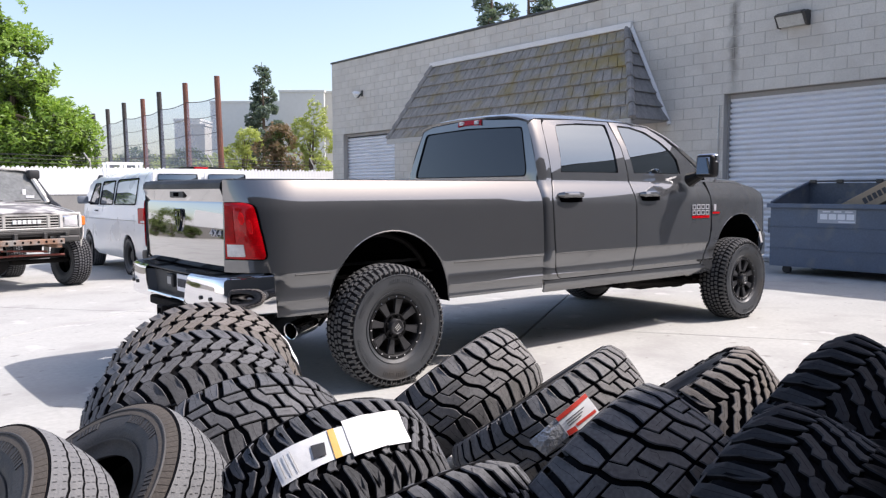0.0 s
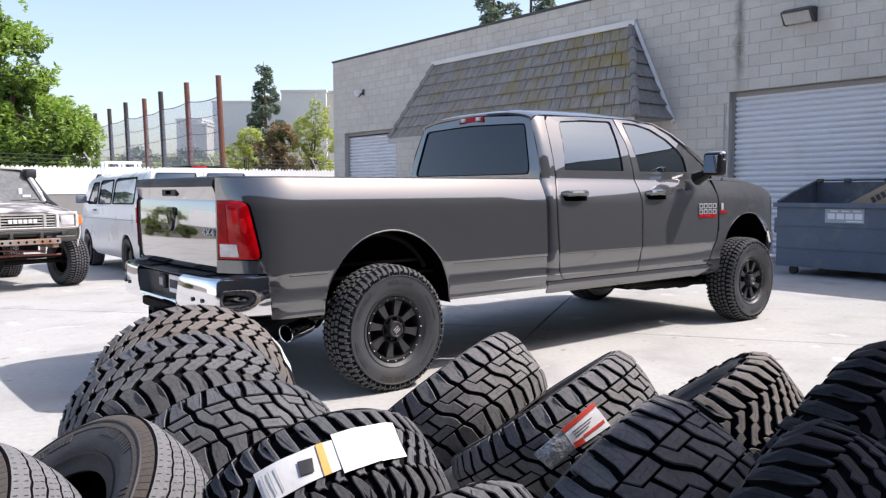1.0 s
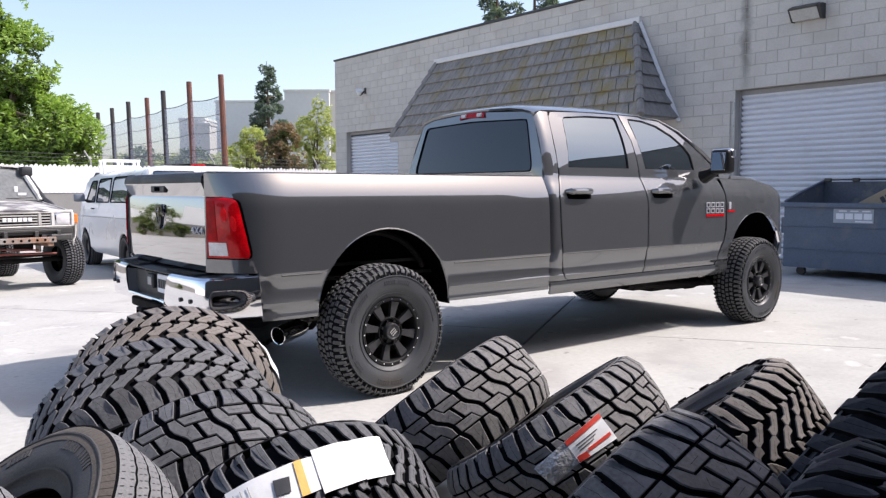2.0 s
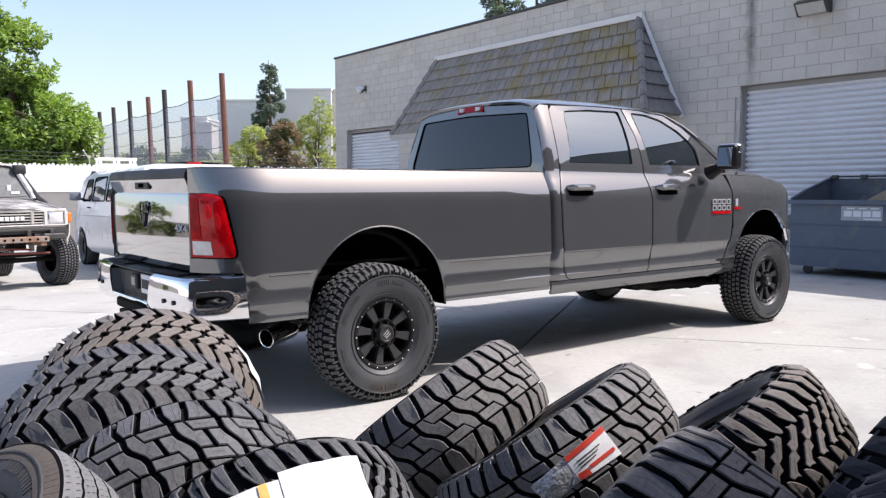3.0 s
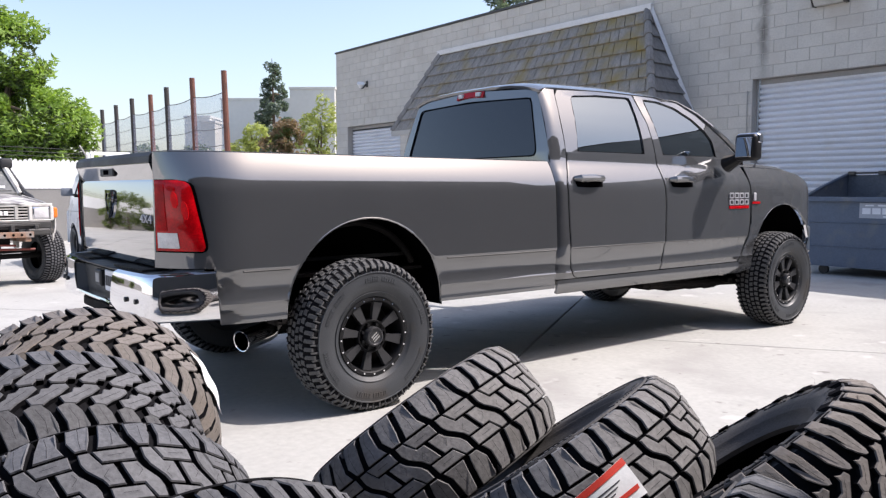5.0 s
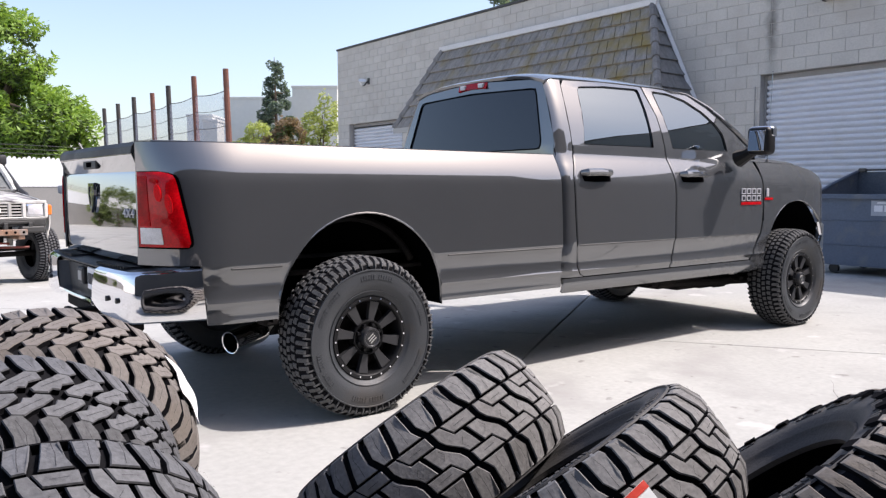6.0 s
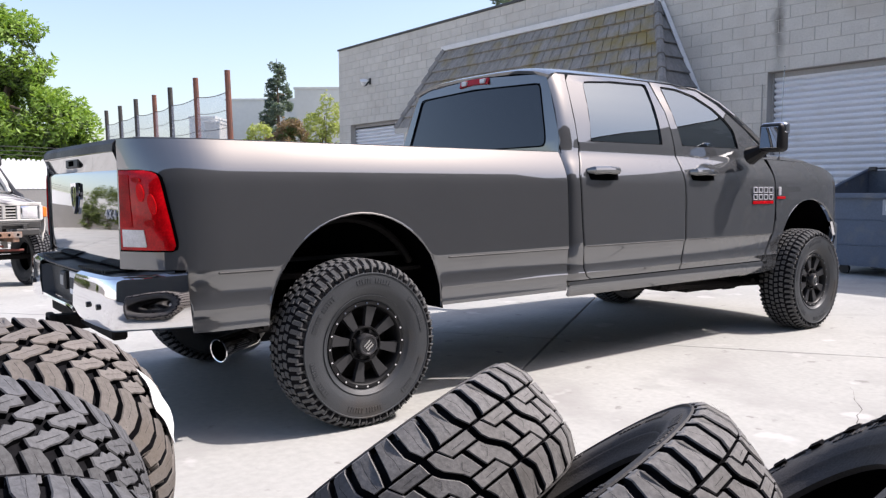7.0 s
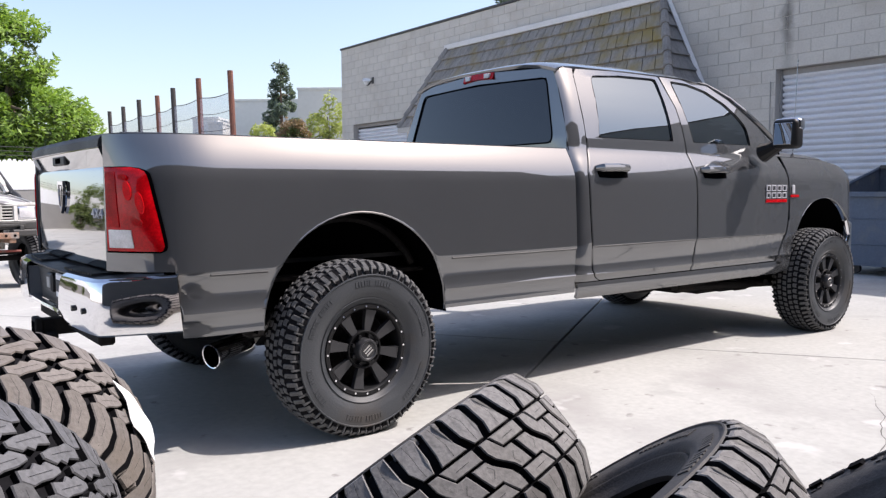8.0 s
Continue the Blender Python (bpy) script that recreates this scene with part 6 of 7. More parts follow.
# ---- other vehicles and things in the yard ----
def simple_wheel(parent, x, y, z, R, W, rim, kind, s, cap="steel"):
    w = part_empty("wheel", parent, pose(x, y, z, 0, 0, 0 if s > 0 else 180))
    casing, tread = tyre_meshes(R, W, rim, kind, 0.010, 48)
    for nm in ("rubber_side", "rubber_base"):
        casing.materials.append(M[nm])
    for nm in ("rubber", "rubber_base"):
        tread.materials.append(M[nm])
    part("tyre_casing", casing, None, w)
    part("tread", tread, None, w)
    bm = B()
    h = W / 2
    lathe(bm, [(rim + 0.005, h * 0.80), (rim - 0.02, h * 0.7), (rim - 0.04, h * 0.35), (rim * 0.5, h * 0.45), (rim * 0.42, h * 0.62), (0.0, h * 0.66)], 32)
    part("rim", bm, cap, w)
    bm = B()
    for k in range(8):
        a = k * math.pi / 4
        tube(bm, [(rim * 0.68 * math.cos(a), h * 0.36, rim * 0.68 * math.sin(a)), (rim * 0.68 * math.cos(a), h * 0.42, rim * 0.68 * math.sin(a))], 0.022, 8)
    part("rim_hole", bm, "gap", w)
    return w


def make_van():
    """White full-size van seen from its rear and left side; local y runs forwards."""
    y0 = 8.70
    V = empty("van", pose(2.20, y0, -0.165, -0.6, 0, -2.8) @ Matrix.Diagonal((1, 1, 0.965, 1)), label="white panel van with a ladder rack on its roof", category="van")
    W2, L, H = 0.98, 4.98, 1.93

    def sec(z):
        return lerp([(0.28, 0.90), (0.40, 0.965), (0.80, 0.985), (1.0, 0.975), (1.05, 0.965), (1.25, 0.94), (1.70, 0.86), (1.80, 0.82), (1.87, 0.74), (1.91, 0.60), (H, 0.0)], z)
    zs = [0.30, 0.40, 0.5, 0.62, 0.72, 0.80, 0.90, 1.0, 1.05, 1.12, 1.2, 1.3, 1.42, 1.55, 1.65, 1.72, 1.78, 1.82, 1.86, 1.89, 1.91]

    def nose(y):
        """Shortens the section towards the front."""
        k = max(0, y - (L - 1.15)) / 1.15
        top = 1.93 - 0.95 * max(0, k - 0.1) ** 1.1
        return top, 1 - 0.12 * k ** 3

    def vbottom(y, c, r):
        d = y - c
        return 0.36 + math.sqrt(max(0, r * r - d * d)) if abs(d) < r else 0.30
    wheels = (1.0, 4.0)

    def bot(y):
        return max(vbottom(y, wheels[0], 0.40), vbottom(y, wheels[1], 0.42))
    ysq = sorted(set([0.0, 0.01, 0.04, 0.1, 0.3, 0.5, 1.5, 1.8, 2.1, 2.5, 2.9, 3.2, 3.45, L - 0.4, L - 0.25, L - 0.12, L - 0.04, L] + [wheels[0] - 0.4 * math.cos(math.pi * i / 12) for i in range(13)] + [wheels[1] - 0.42 * math.cos(math.pi * i / 12) for i in range(13)]))
    for s in (-1, 1):
        bm = B()
        cols = []
        for y in ysq:
            top, nar = nose(y)
            rear = 0.03 * max(0, 1 - y / 0.06) ** 2
            b = bot(y)
            col = []
            for z in zs:
                zz = max(z, b) if z < 0.80 else min(z, top - 0.02 * (1.91 - z) / 0.1 if z > top else z)
                col.append(bm.verts.new((s * (sec(min(z, 1.91)) * nar - rear), y + (0.10 * max(0, z - 1.0) if y < 0.05 else 0) * 0.35, zz)))
            cols.append(col)
        for a, b in zip(cols, cols[1:]):
            for j in range(len(zs) - 1):
                try:
                    bm.faces.new((a[j], b[j], b[j + 1], a[j + 1]))
                except ValueError:
                    pass
        part("body_side", bm, "white_paint", V)
    bm = B()
    sheet(bm, lambda y, u: (u * sec(1.91) * 0.999, y, min(1.912 + 0.04 * (1 - u * u), nose(y)[0] + 0.02 * (1 - u * u))), [0.03, 0.1, 0.5, 1.5, 2.5, 3.2, L - 1.2], span(-1, 1, 10))
    part("roof", bm, "white_paint", V)
    bm = B()
    sheet(bm, lambda u, z: (u * (sec(z) - 0.02), 0.035 * max(0, z - 1.0) - 0.02 * (1 - u * u), z), span(-1, 1, 10), zs)
    part("rear_wall", bm, "white_paint", V)
    for u in (-1, 1):
        d = part_empty("rear_door", V, pose(0, 0, 0))
        bm = B()
        box(bm, u * 0.43 - 0.40, u * 0.43 + 0.40, -0.045, -0.022, 0.50, 1.86, 0.012)
        part("door_panel", bm, "white_paint", d)
        bm = B()
        box(bm, u * 0.42 - 0.33, u * 0.42 + 0.33, -0.060, -0.035, 1.42, 1.82, 0.03, seg=2)
        part("window_glass", bm, "glass", d, "dark rear window")
    for s in (-1, 1):
        for i, (a, b, top) in enumerate(((0.62, 2.02, 1.76), (2.14, 3.12, 1.75), (3.24, 3.98, 1.72))):
            poly = rounded([(a, 1.30), (b, 1.30), (b - (0.04 if i < 2 else 0.30), top), (a + 0.03, top)], 0.05, 3)
            bm = B()
            bm.faces.new([bm.verts.new((s * (sec(z) + 0.004), y, z)) for y, z in poly])
            thick(part("side_window", bm, "glass_van", V, "pale side window, reflections put into its colour"), 0.006)
            bm = B()
            pts = [(s * (sec(z) + 0.006), y, z) for y, z in poly]
            tube(bm, pts + [pts[0]], 0.012, 5)
            part("window_rubber", bm, "gap", V)
        lamp = part_empty("tail_lamp", V, pose(0, 0, 0))
        bm = B()
        box(bm, s * 0.966 - 0.028, s * 0.966 + 0.028, -0.03, 0.30, 0.97, 1.24, 0.012)
        part("red_lens", bm, "red_lens", lamp)
        bm = B()
        box(bm, s * 0.968 - 0.028, s * 0.968 + 0.028, -0.034, 0.16, 0.985, 1.03, 0.008)
        part("clear_lens", bm, "clear_lens", lamp)
        bm = B()
        box(bm, s * 0.978 - 0.005, s * 0.978 + 0.004, 0.45, 4.3, 1.010, 1.020, 0.003)
        part("side_moulding", bm, "trim_grey", V)
        mir = part_empty("door_mirror", V, pose(s * 1.09, 3.85, 1.39))
        bm = B()
        box(bm, -0.10, 0.10, -0.05, 0.06, -0.08, 0.08, 0.03, seg=2)
        part("housing", bm, "mirror_shell", mir)
        bm = B()
        tube(bm, [(-s * 0.08, 0.02, -0.05), (-s * 0.20, 0.06, -0.06)], 0.025, 6)
        part("arm", bm, "plastic", mir)
        bm = B()
        tube(bm, [(s * 0.965, 3.20, 1.17), (s * 0.985, 3.23, 1.175), (s * 0.985, 3.33, 1.175), (s * 0.965, 3.35, 1.17)], 0.014, 6)
        part("door_handle", bm, "plastic", V)
        for wy in wheels:
            simple_wheel(V, s * 0.85, wy, 0.372, 0.385, 0.235, 0.20, "rib", s, "wheel_black").rotation_euler = (0, 0, -math.pi / 2 * s)
        bm = B()                                            # dark wheel wells
        for wy in wheels:
            sheet(bm, lambda a, x: (s * x, wy + 0.42 * math.cos(a), 0.36 + 0.42 * math.sin(a)), span(0, math.pi, 12), [0.55, 0.93])
            sheet(bm, lambda y, z: (s * 0.55, y, z), [wy - 0.43, wy + 0.43], [0.30, 0.80])
        part("wheel_well", bm, "gap", V)
    bm = B()
    sheet(bm, lambda u, z: (u * 0.93, L - 0.02 - 0.10 * u * u + 0.02 * (0.9 - z), z), span(-1, 1, 8), span(0.35, 1.0, 5))
    sheet(bm, lambda u, v: (u * (0.93 - 0.1 * v), L - 0.08 - 0.10 * u * u - 1.05 * v, 1.0 + 0.9 * v), span(-1, 1, 8), [0, 0.25])
    part("front_panel", bm, "white_paint", V)
    bm = B()
    sheet(bm, lambda u, v: (u * (0.93 - 0.14 * v), L - 0.10 - 0.10 * u * u - 1.05 * v, 1.02 + 0.9 * v), span(-1, 1, 8), [0.24, 0.6, 0.98])
    part("windscreen", bm, "glass", V)
    bm = B()
    box(bm, -0.985, 0.985, -0.13, 0.16, 0.36, 0.54, 0.04, seg=2)
    part("rear_bumper", bm, "dark_metal", V, "dark rear bumper")
    bm = B()
    box(bm, -0.12, 0.12, 0.01, 0.10, 1.905, 1.944, 0.016, seg=2)
    part("brake_light", bm, "red_lens", V)
    bm = B()
    box(bm, -0.85, 0.85, 0.3, 4.4, 0.30, 0.36)
    part("floor_pan", bm, "underbody", V)
    rack = part_empty("roof_rack", V, pose(0, 0, 0))
    for y in (3.05, 3.35):
        for x in (-0.78, -0.46, -0.16):
            bm = B()
            box(bm, x - 0.025, x + 0.025, y - 0.02, y + 0.02, 1.86, 2.12, 0.004)
            part("upright", bm, "white_paint", rack)
        for z in (1.98, 2.10):
            bm = B()
            box(bm, -0.82, -0.12, y - 0.022, y + 0.022, z, z + 0.045, 0.004)
            part("crossbar", bm, "white_paint", rack)
    return V


make_van()


def make_old_pickup():
    """Old off-road pickup facing the camera; local y runs backwards from its nose."""
    y0 = 8.14
    T = empty("off_road_truck", pose(-0.61, y0, -0.025, -0.8, 0, 9), label="old white off-road truck with peeling bonnet and exposed front frame", category="off-road truck")
    Pn = "truck_old"
    hood = [(0.0, 1.02), (0.10, 1.07), (0.5, 1.12), (1.05, 1.18)]
    bm = B()
    sheet(bm, lambda u, y: (u * (0.70 + 0.04 * y), y + 0.05 * u * u - 0.03, lerp(hood, y) - 0.05 * u ** 4 + (0.015 if abs(u) < 0.45 else 0)), span(-1, 1, 16), [0.0, 0.05, 0.2, 0.5, 0.8, 1.05])
    thick(part("bonnet", bm, "hood_peel", T, "bonnet with peeling paint"), 0.02)
    front = part_empty("front_panel", T, pose(0, 0, 0))
    bm = B()
    box(bm, -0.76, 0.76, -0.01, 0.05, 0.985, 1.03, 0.01)
    box(bm, -0.76, 0.76, -0.01, 0.05, 0.790, 0.812, 0.008)
    for x in (-0.75, -0.475, 0.475, 0.75):
        box(bm, x - 0.022, x + 0.022, -0.012, 0.05, 0.80, 0.99, 0.006)
    part("surround", bm, Pn, front)
    bm = B()
    box(bm, -0.46, 0.46, 0.03, 0.05, 0.81, 0.985)
    part("grille_back", bm, "gap", front)
    for k in range(4):
        bm = B()
        box(bm, -0.45, 0.45, 0.0, 0.03, 0.828 + 0.04 * k, 0.846 + 0.04 * k, 0.003)
        part("grille_bar", bm, "trim_grey", front)
    for x in (-0.30, 0.30):
        bm = B()
        box(bm, x - 0.02, x + 0.02, -0.008, 0.03, 0.82, 0.985, 0.003)
        part("grille_post", bm, "trim_grey", front)
    bm = B()                                                # maker's lettering as plain bars
    for k in range(6):
        box(bm, -0.19 + 0.066 * k, -0.14 + 0.066 * k, -0.02, 0.0, 0.875, 0.93, 0.004)
    part("maker_bars", bm, "white_steel", front, "plain pale bars across the grille")
    for s in (-1, 1):
        lamp = part_empty("head_lamp", T, pose(0, 0, 0))
        bm = B()
        box(bm, s * 0.612 - 0.112, s * 0.612 + 0.112, -0.005, 0.04, 0.815, 0.985, 0.02, seg=2)
        part("bezel", bm, "chrome", lamp)
        bm = B()
        box(bm, s * 0.612 - 0.095, s * 0.612 + 0.095, -0.018, 0.0, 0.832, 0.968, 0.015, seg=2)
        part("lens", bm, "clear_lens", lamp, "clear headlamp lens")
        bm = B()
        box(bm, s * 0.80 - 0.03, s * 0.80 + 0.03, 0.0, 0.12, 0.83, 0.97, 0.015)
        part("indicator", bm, "amber", T, "orange corner indicator")
        # wing with cut-out arch
        bm = B()
        ys = sorted(set([0.04, 0.10] + [0.55 - 0.46 * math.cos(math.pi * i / 14) for i in range(15)] + [1.05, 1.25]))
        cols = []
        for y in ys:
            d = y - 0.55
            zb = 0.42 + math.sqrt(max(0, 0.46 ** 2 - d * d)) if abs(d) < 0.46 else 0.62
            zt = lerp(hood, y) - 0.03
            cols.append([bm.verts.new((s * (0.80 + 0.02 * math.sin(j)), y, zb + (zt - zb) * j / 4)) for j in range(4)] + [bm.verts.new((s * (0.71 + 0.04 * y), y, zt))])
        for a, b in zip(cols, cols[1:]):
            for j in range(4):
                bm.faces.new((a[j], b[j], b[j + 1], a[j + 1]))
        thick(part("wing", bm, Pn, T), 0.015)
        # cab side
        bm = B()
        sheet(bm, lambda y, z: (s * lerp([(0.5, 0.80), (1.15, 0.80), (1.75, 0.66)], z), max(y, 1.05 + lerp([(1.18, 0.05), (1.72, 0.55)], z) if z > 1.18 else y), z), [1.06, 1.7, 2.4, 3.0], [0.52, 0.7, 0.9, 1.18])
        sheet(bm, lambda u, z: (s * lerp([(0.5, 0.80), (1.15, 0.80), (1.75, 0.66)], z), (1.1 + (z - 1.18) * 0.95) * (1 - u) + u * (1.16 + (z - 1.18) * 0.95), z), [0, 1], [1.18, 1.72])
        box(bm, s * 0.70 - 0.05, s * 0.70 + 0.05, 2.3, 2.4, 1.18, 1.72)
        thick(part("cab_side", bm, Pn, T), 0.02)
        w = simple_wheel(T, s * 0.80, 0.50, 0.297, 0.40, 0.27, 0.19, "terrain", s, "dark_metal")
        w.rotation_euler = (0, 0, -math.pi / 2 * s + 0.10)
        w = simple_wheel(T, s * 0.78, 2.95, 0.27, 0.40, 0.27, 0.19, "terrain", s, "dark_metal")
        w.rotation_euler = (0, 0, -math.pi / 2 * s)
        bm = B()
        box(bm, s * 0.40 - 0.04, s * 0.40 + 0.04, -0.10, 3.4, 0.52, 0.64, 0.008)
        part("frame_rail", bm, "rust", T)
        bm = B()
        tube(bm, [(s * 0.45, 0.5, 0.42), (s * 0.42, 0.45, 0.80)], 0.04, 8)
        part("shock_absorber", bm, "trim_grey", T)
    bm = B()
    box(bm, -0.47, 0.47, -0.12, -0.06, 0.575, 0.655, 0.008)
    beam = part("front_beam", bm, "rust", T, "rusty orange front cross beam")
    for k in range(9):
        bm = B()
        tube(bm, [(-0.42 + 0.105 * k, -0.123, 0.615), (-0.42 + 0.105 * k, -0.118, 0.615)], 0.018, 8)
        part("beam_hole", bm, "gap", beam)
    bm = B()
    box(bm, -0.74, 0.74, -0.02, 0.02, 0.690, 0.785, 0.010)
    box(bm, -0.58, 0.58, -0.05, -0.02, 0.725, 0.760, 0.006)
    for x in (-0.50, -0.18, 0.22, 0.52):
        box(bm, x - 0.025, x + 0.025, -0.09, -0.02, 0.640, 0.740, 0.006)
    box(bm, 0.40, 0.70, -0.10, 0.05, 0.60, 0.69, 0.02)
    box(bm, -0.70, -0.40, -0.10, 0.05, 0.60, 0.69, 0.02)
    part("bumper_mount", bm, "dark_metal", T)
    bm = B()
    tube(bm, [(-0.76, 0.5, 0.30), (0.76, 0.5, 0.30)], 0.038, 10)
    lathe(bm, [(0.0, -0.13), (0.12, -0.1), (0.16, 0.0), (0.12, 0.1), (0.0, 0.13)], 16, m=pose(-0.25, 0.5, 0.30, 0, 0, 0))
    tube(bm, [(-0.6, 0.30, 0.36), (0.62, 0.32, 0.38)], 0.022, 8)
    part("front_axle", bm, "underbody", T)
    bm = B()                                                # steering rods in flaking red
    tube(bm, [(-0.62, 0.22, 0.40), (-0.1, 0.20, 0.42), (0.60, 0.24, 0.40)], 0.016, 8)
    tube(bm, [(-0.30, 0.18, 0.50), (0.34, 0.20, 0.46)], 0.014, 8)
    part("steering_rod", bm, "rod_red", T, "thin rusty red steering rods")
    bm = B()
    box(bm, -0.36, 0.36, 0.10, 0.16, 0.60, 0.78, 0.01)
    box(bm, 0.10, 0.30, 0.25, 0.5, 0.45, 0.6, 0.03)
    box(bm, -0.70, 0.70, 0.2, 1.1, 0.68, 0.70)
    part("engine_bay", bm, "underbody", T)
    bm = B()
    sheet(bm, lambda u, v: (u * (0.72 - 0.10 * v), 1.10 + 0.52 * v + 0.06 * u * u, 1.19 + 0.50 * v), span(-1, 1, 8), [0, 0.5, 1])
    part("windscreen", bm, "windscreen_pale", T, "windscreen with pale stickers")
    for x, z, w, h in ((-0.02, 1.44, 0.10, 0.20), (0.50, 1.27, 0.12, 0.04), (0.44, 1.34, 0.05, 0.10)):
        bm = B()
        y = 1.10 + 0.52 * (z - 1.19) / 0.5
        box(bm, x - w / 2, x + w / 2, y - 0.012, y - 0.004, z - h / 2, z + h / 2, m=Matrix.Translation((0, 0, 0)))
        part("sticker", bm, "paper", T)
    bm = B()
    sheet(bm, lambda u, y: (u * 0.66, y, 1.705 + 0.03 * (1 - u ** 4)), span(-1, 1, 10), [1.60, 1.75, 2.0, 2.4])
    thick(part("roof", bm, Pn, T), 0.03)
    for s in (-1, 1):
        bm = B()
        tube(bm, [(s * 0.74, 1.12, 1.17), (s * 0.64, 1.62, 1.70)], 0.035, 6)
        part("front_pillar", bm, Pn, T)
    bm = B()
    box(bm, -0.78, 0.78, 2.4, 3.9, 0.62, 1.12, 0.02)
    part("bed", bm, Pn, T)
    bm = B()
    for x in (-0.30, 0.25):
        tube(bm, [(x, 1.10, 1.205), (x + 0.38, 1.12, 1.215)], 0.008, 5)
    part("wiper", bm, "plastic", T)
    snork = part_empty("snorkel", T, pose(0, 0, 0))
    bm = B()
    tube(bm, [(0.82, 0.85, 1.02), (0.83, 0.98, 1.10), (0.80, 1.15, 1.18), (0.72, 1.48, 1.50), (0.70, 1.53, 1.58)], [0.05, 0.055, 0.05, 0.045, 0.045], 8)
    part("pipe", bm, "plastic", snork)
    bm = B()
    box(bm, 0.60, 0.77, 1.44, 1.60, 1.55, 1.70, 0.03, seg=2)
    part("intake_head", bm, "plastic", snork)
    return T


make_old_pickup()


def make_dumpster():
    x0, xb, y0, y1 = 8.62, 9.85, 0.06, 2.06
    D = empty("dumpster", pose(0, 0, 0), label="blue-grey steel rubbish skip with a white sign", category="dumpster")
    zb, zf, zt = 0.14, 1.09, 1.40
    bm = B()
    box(bm, x0, x0 + 0.012, y0, y1, zb, zf - 0.002)
    part("front_wall", bm, "bin_blue", D)
    bm = B()
    box(bm, xb - 0.012, xb, y0, y1, zb, zt)
    part("back_wall", bm, "bin_inner", D)
    for y in (y0, y1):
        bm = B()
        prism(bm, [(x0 + 0.013, zb), (xb - 0.013, zb), (xb - 0.013, zt), (x0 + 0.42, zf + 0.12), (x0 + 0.013, zf)], lambda a, b, d: (a, y - 0.006 + d, b), 0.012)
        part("side_wall", bm, "bin_blue" if y == y0 else "bin_inner", D)
        bm = B()
        tube(bm, [(x0 + 0.02, y, zf + 0.01), (x0 + 0.42, y, zf + 0.13), (xb - 0.03, y, zt + 0.01)], 0.022, 6)
        part("side_rim", bm, "bin_blue", D)
        bm = B()
        box(bm, x0 + 0.10, x0 + 0.75, y + (0.01 if y == y1 else -0.10), y + (0.10 if y == y1 else -0.01), 0.62, 0.86, 0.01)
        part("fork_pocket", bm, "bin_inner", D)
    bm = B()
    box(bm, x0, xb, y0, y1, zb - 0.015, zb - 0.002)
    part("bottom", bm, "bin_blue", D)
    for z, t in ((zf - 0.035, 0.032), (0.735, 0.007), (0.405, 0.007)):
        bm = B()
        box(bm, x0 - 0.045 * (t > 0.02) - 0.012, x0 - 0.001, y0 - 0.03, y1 + 0.04, z - t, z + t, 0.004)
        part("front_rib", bm, "bin_blue", D)
    bm = B()
    tube(bm, [(xb - 0.05, y0, zt + 0.03), (xb - 0.05, y1 - 0.02, zt + 0.03)], 0.014, 6)
    part("hinge_bar", bm, "dark_metal", D)
    for y in (0.35, 0.95, 1.55, 1.98):
        bm = B()
        box(bm, xb - 0.075, xb - 0.02, y - 0.05, y + 0.05, zt + 0.0, zt + 0.055, 0.006)
        part("hinge", bm, "dark_metal", D)
    sign = part_empty("sign", D, pose(x0 - 0.004, 1.05, 0.905))
    bm = B()
    box(bm, -0.004, 0.0, -0.275, 0.275, -0.10, 0.10)
    part("panel", bm, "sign_white", sign)
    bm = B()                                                # operator's name as plain bars
    for k in range(4):
        box(bm, -0.007, -0.0045, -0.25 + 0.127 * k, -0.25 + 0.127 * k + 0.105, -0.045, 0.035)
    for k in range(3):
        box(bm, -0.007, -0.0045, -0.23 + 0.16 * k, -0.12 + 0.16 * k, 0.06, 0.078)
    box(bm, -0.007, -0.0045, -0.26, -0.03, -0.085, -0.068)
    part("pale_bars", bm, "sign_text", sign, "plain pale bars")
    for y in (0.3, 1.85):
        for x in (x0 + 0.15, xb - 0.2):
            c = part_empty("caster", D, pose(x, y, 0.07))
            bm = B()
            lathe(bm, [(0.0, -0.025), (0.066, -0.025), (0.07, 0.0), (0.066, 0.025), (0.0, 0.025)], 16, m=pose(0, 0, 0, 0, 0, 90))
            part("caster_wheel", bm, "plastic", c)
            bm = B()
            box(bm, -0.05, 0.05, -0.05, 0.05, 0.045, 0.056)
            part("caster_plate", bm, "dark_metal", c)
    # long carton leaning out of the skip
    C = empty("cardboard_carton", Matrix.Translation((9.25, 0.62, 1.27)) @ Euler((radians(-30), 0, radians(4))).to_matrix().to_4x4(), label="long brown cardboard carton leaning out of the skip", category="carton")
    bm = B()
    box(bm, -0.13, 0.13, -0.75, 0.80, -0.13, 0.13, 0.004)
    part("carton_body", bm, "cardboard", C)
    bm = B()
    for k in range(5):
        box(bm, -0.1335, -0.1305, 0.26 - 0.075 * k, 0.315 - 0.075 * k, -0.035, 0.055)
    part("print_bars", bm, "ink", C, "plain dark print bars")


make_dumpster()


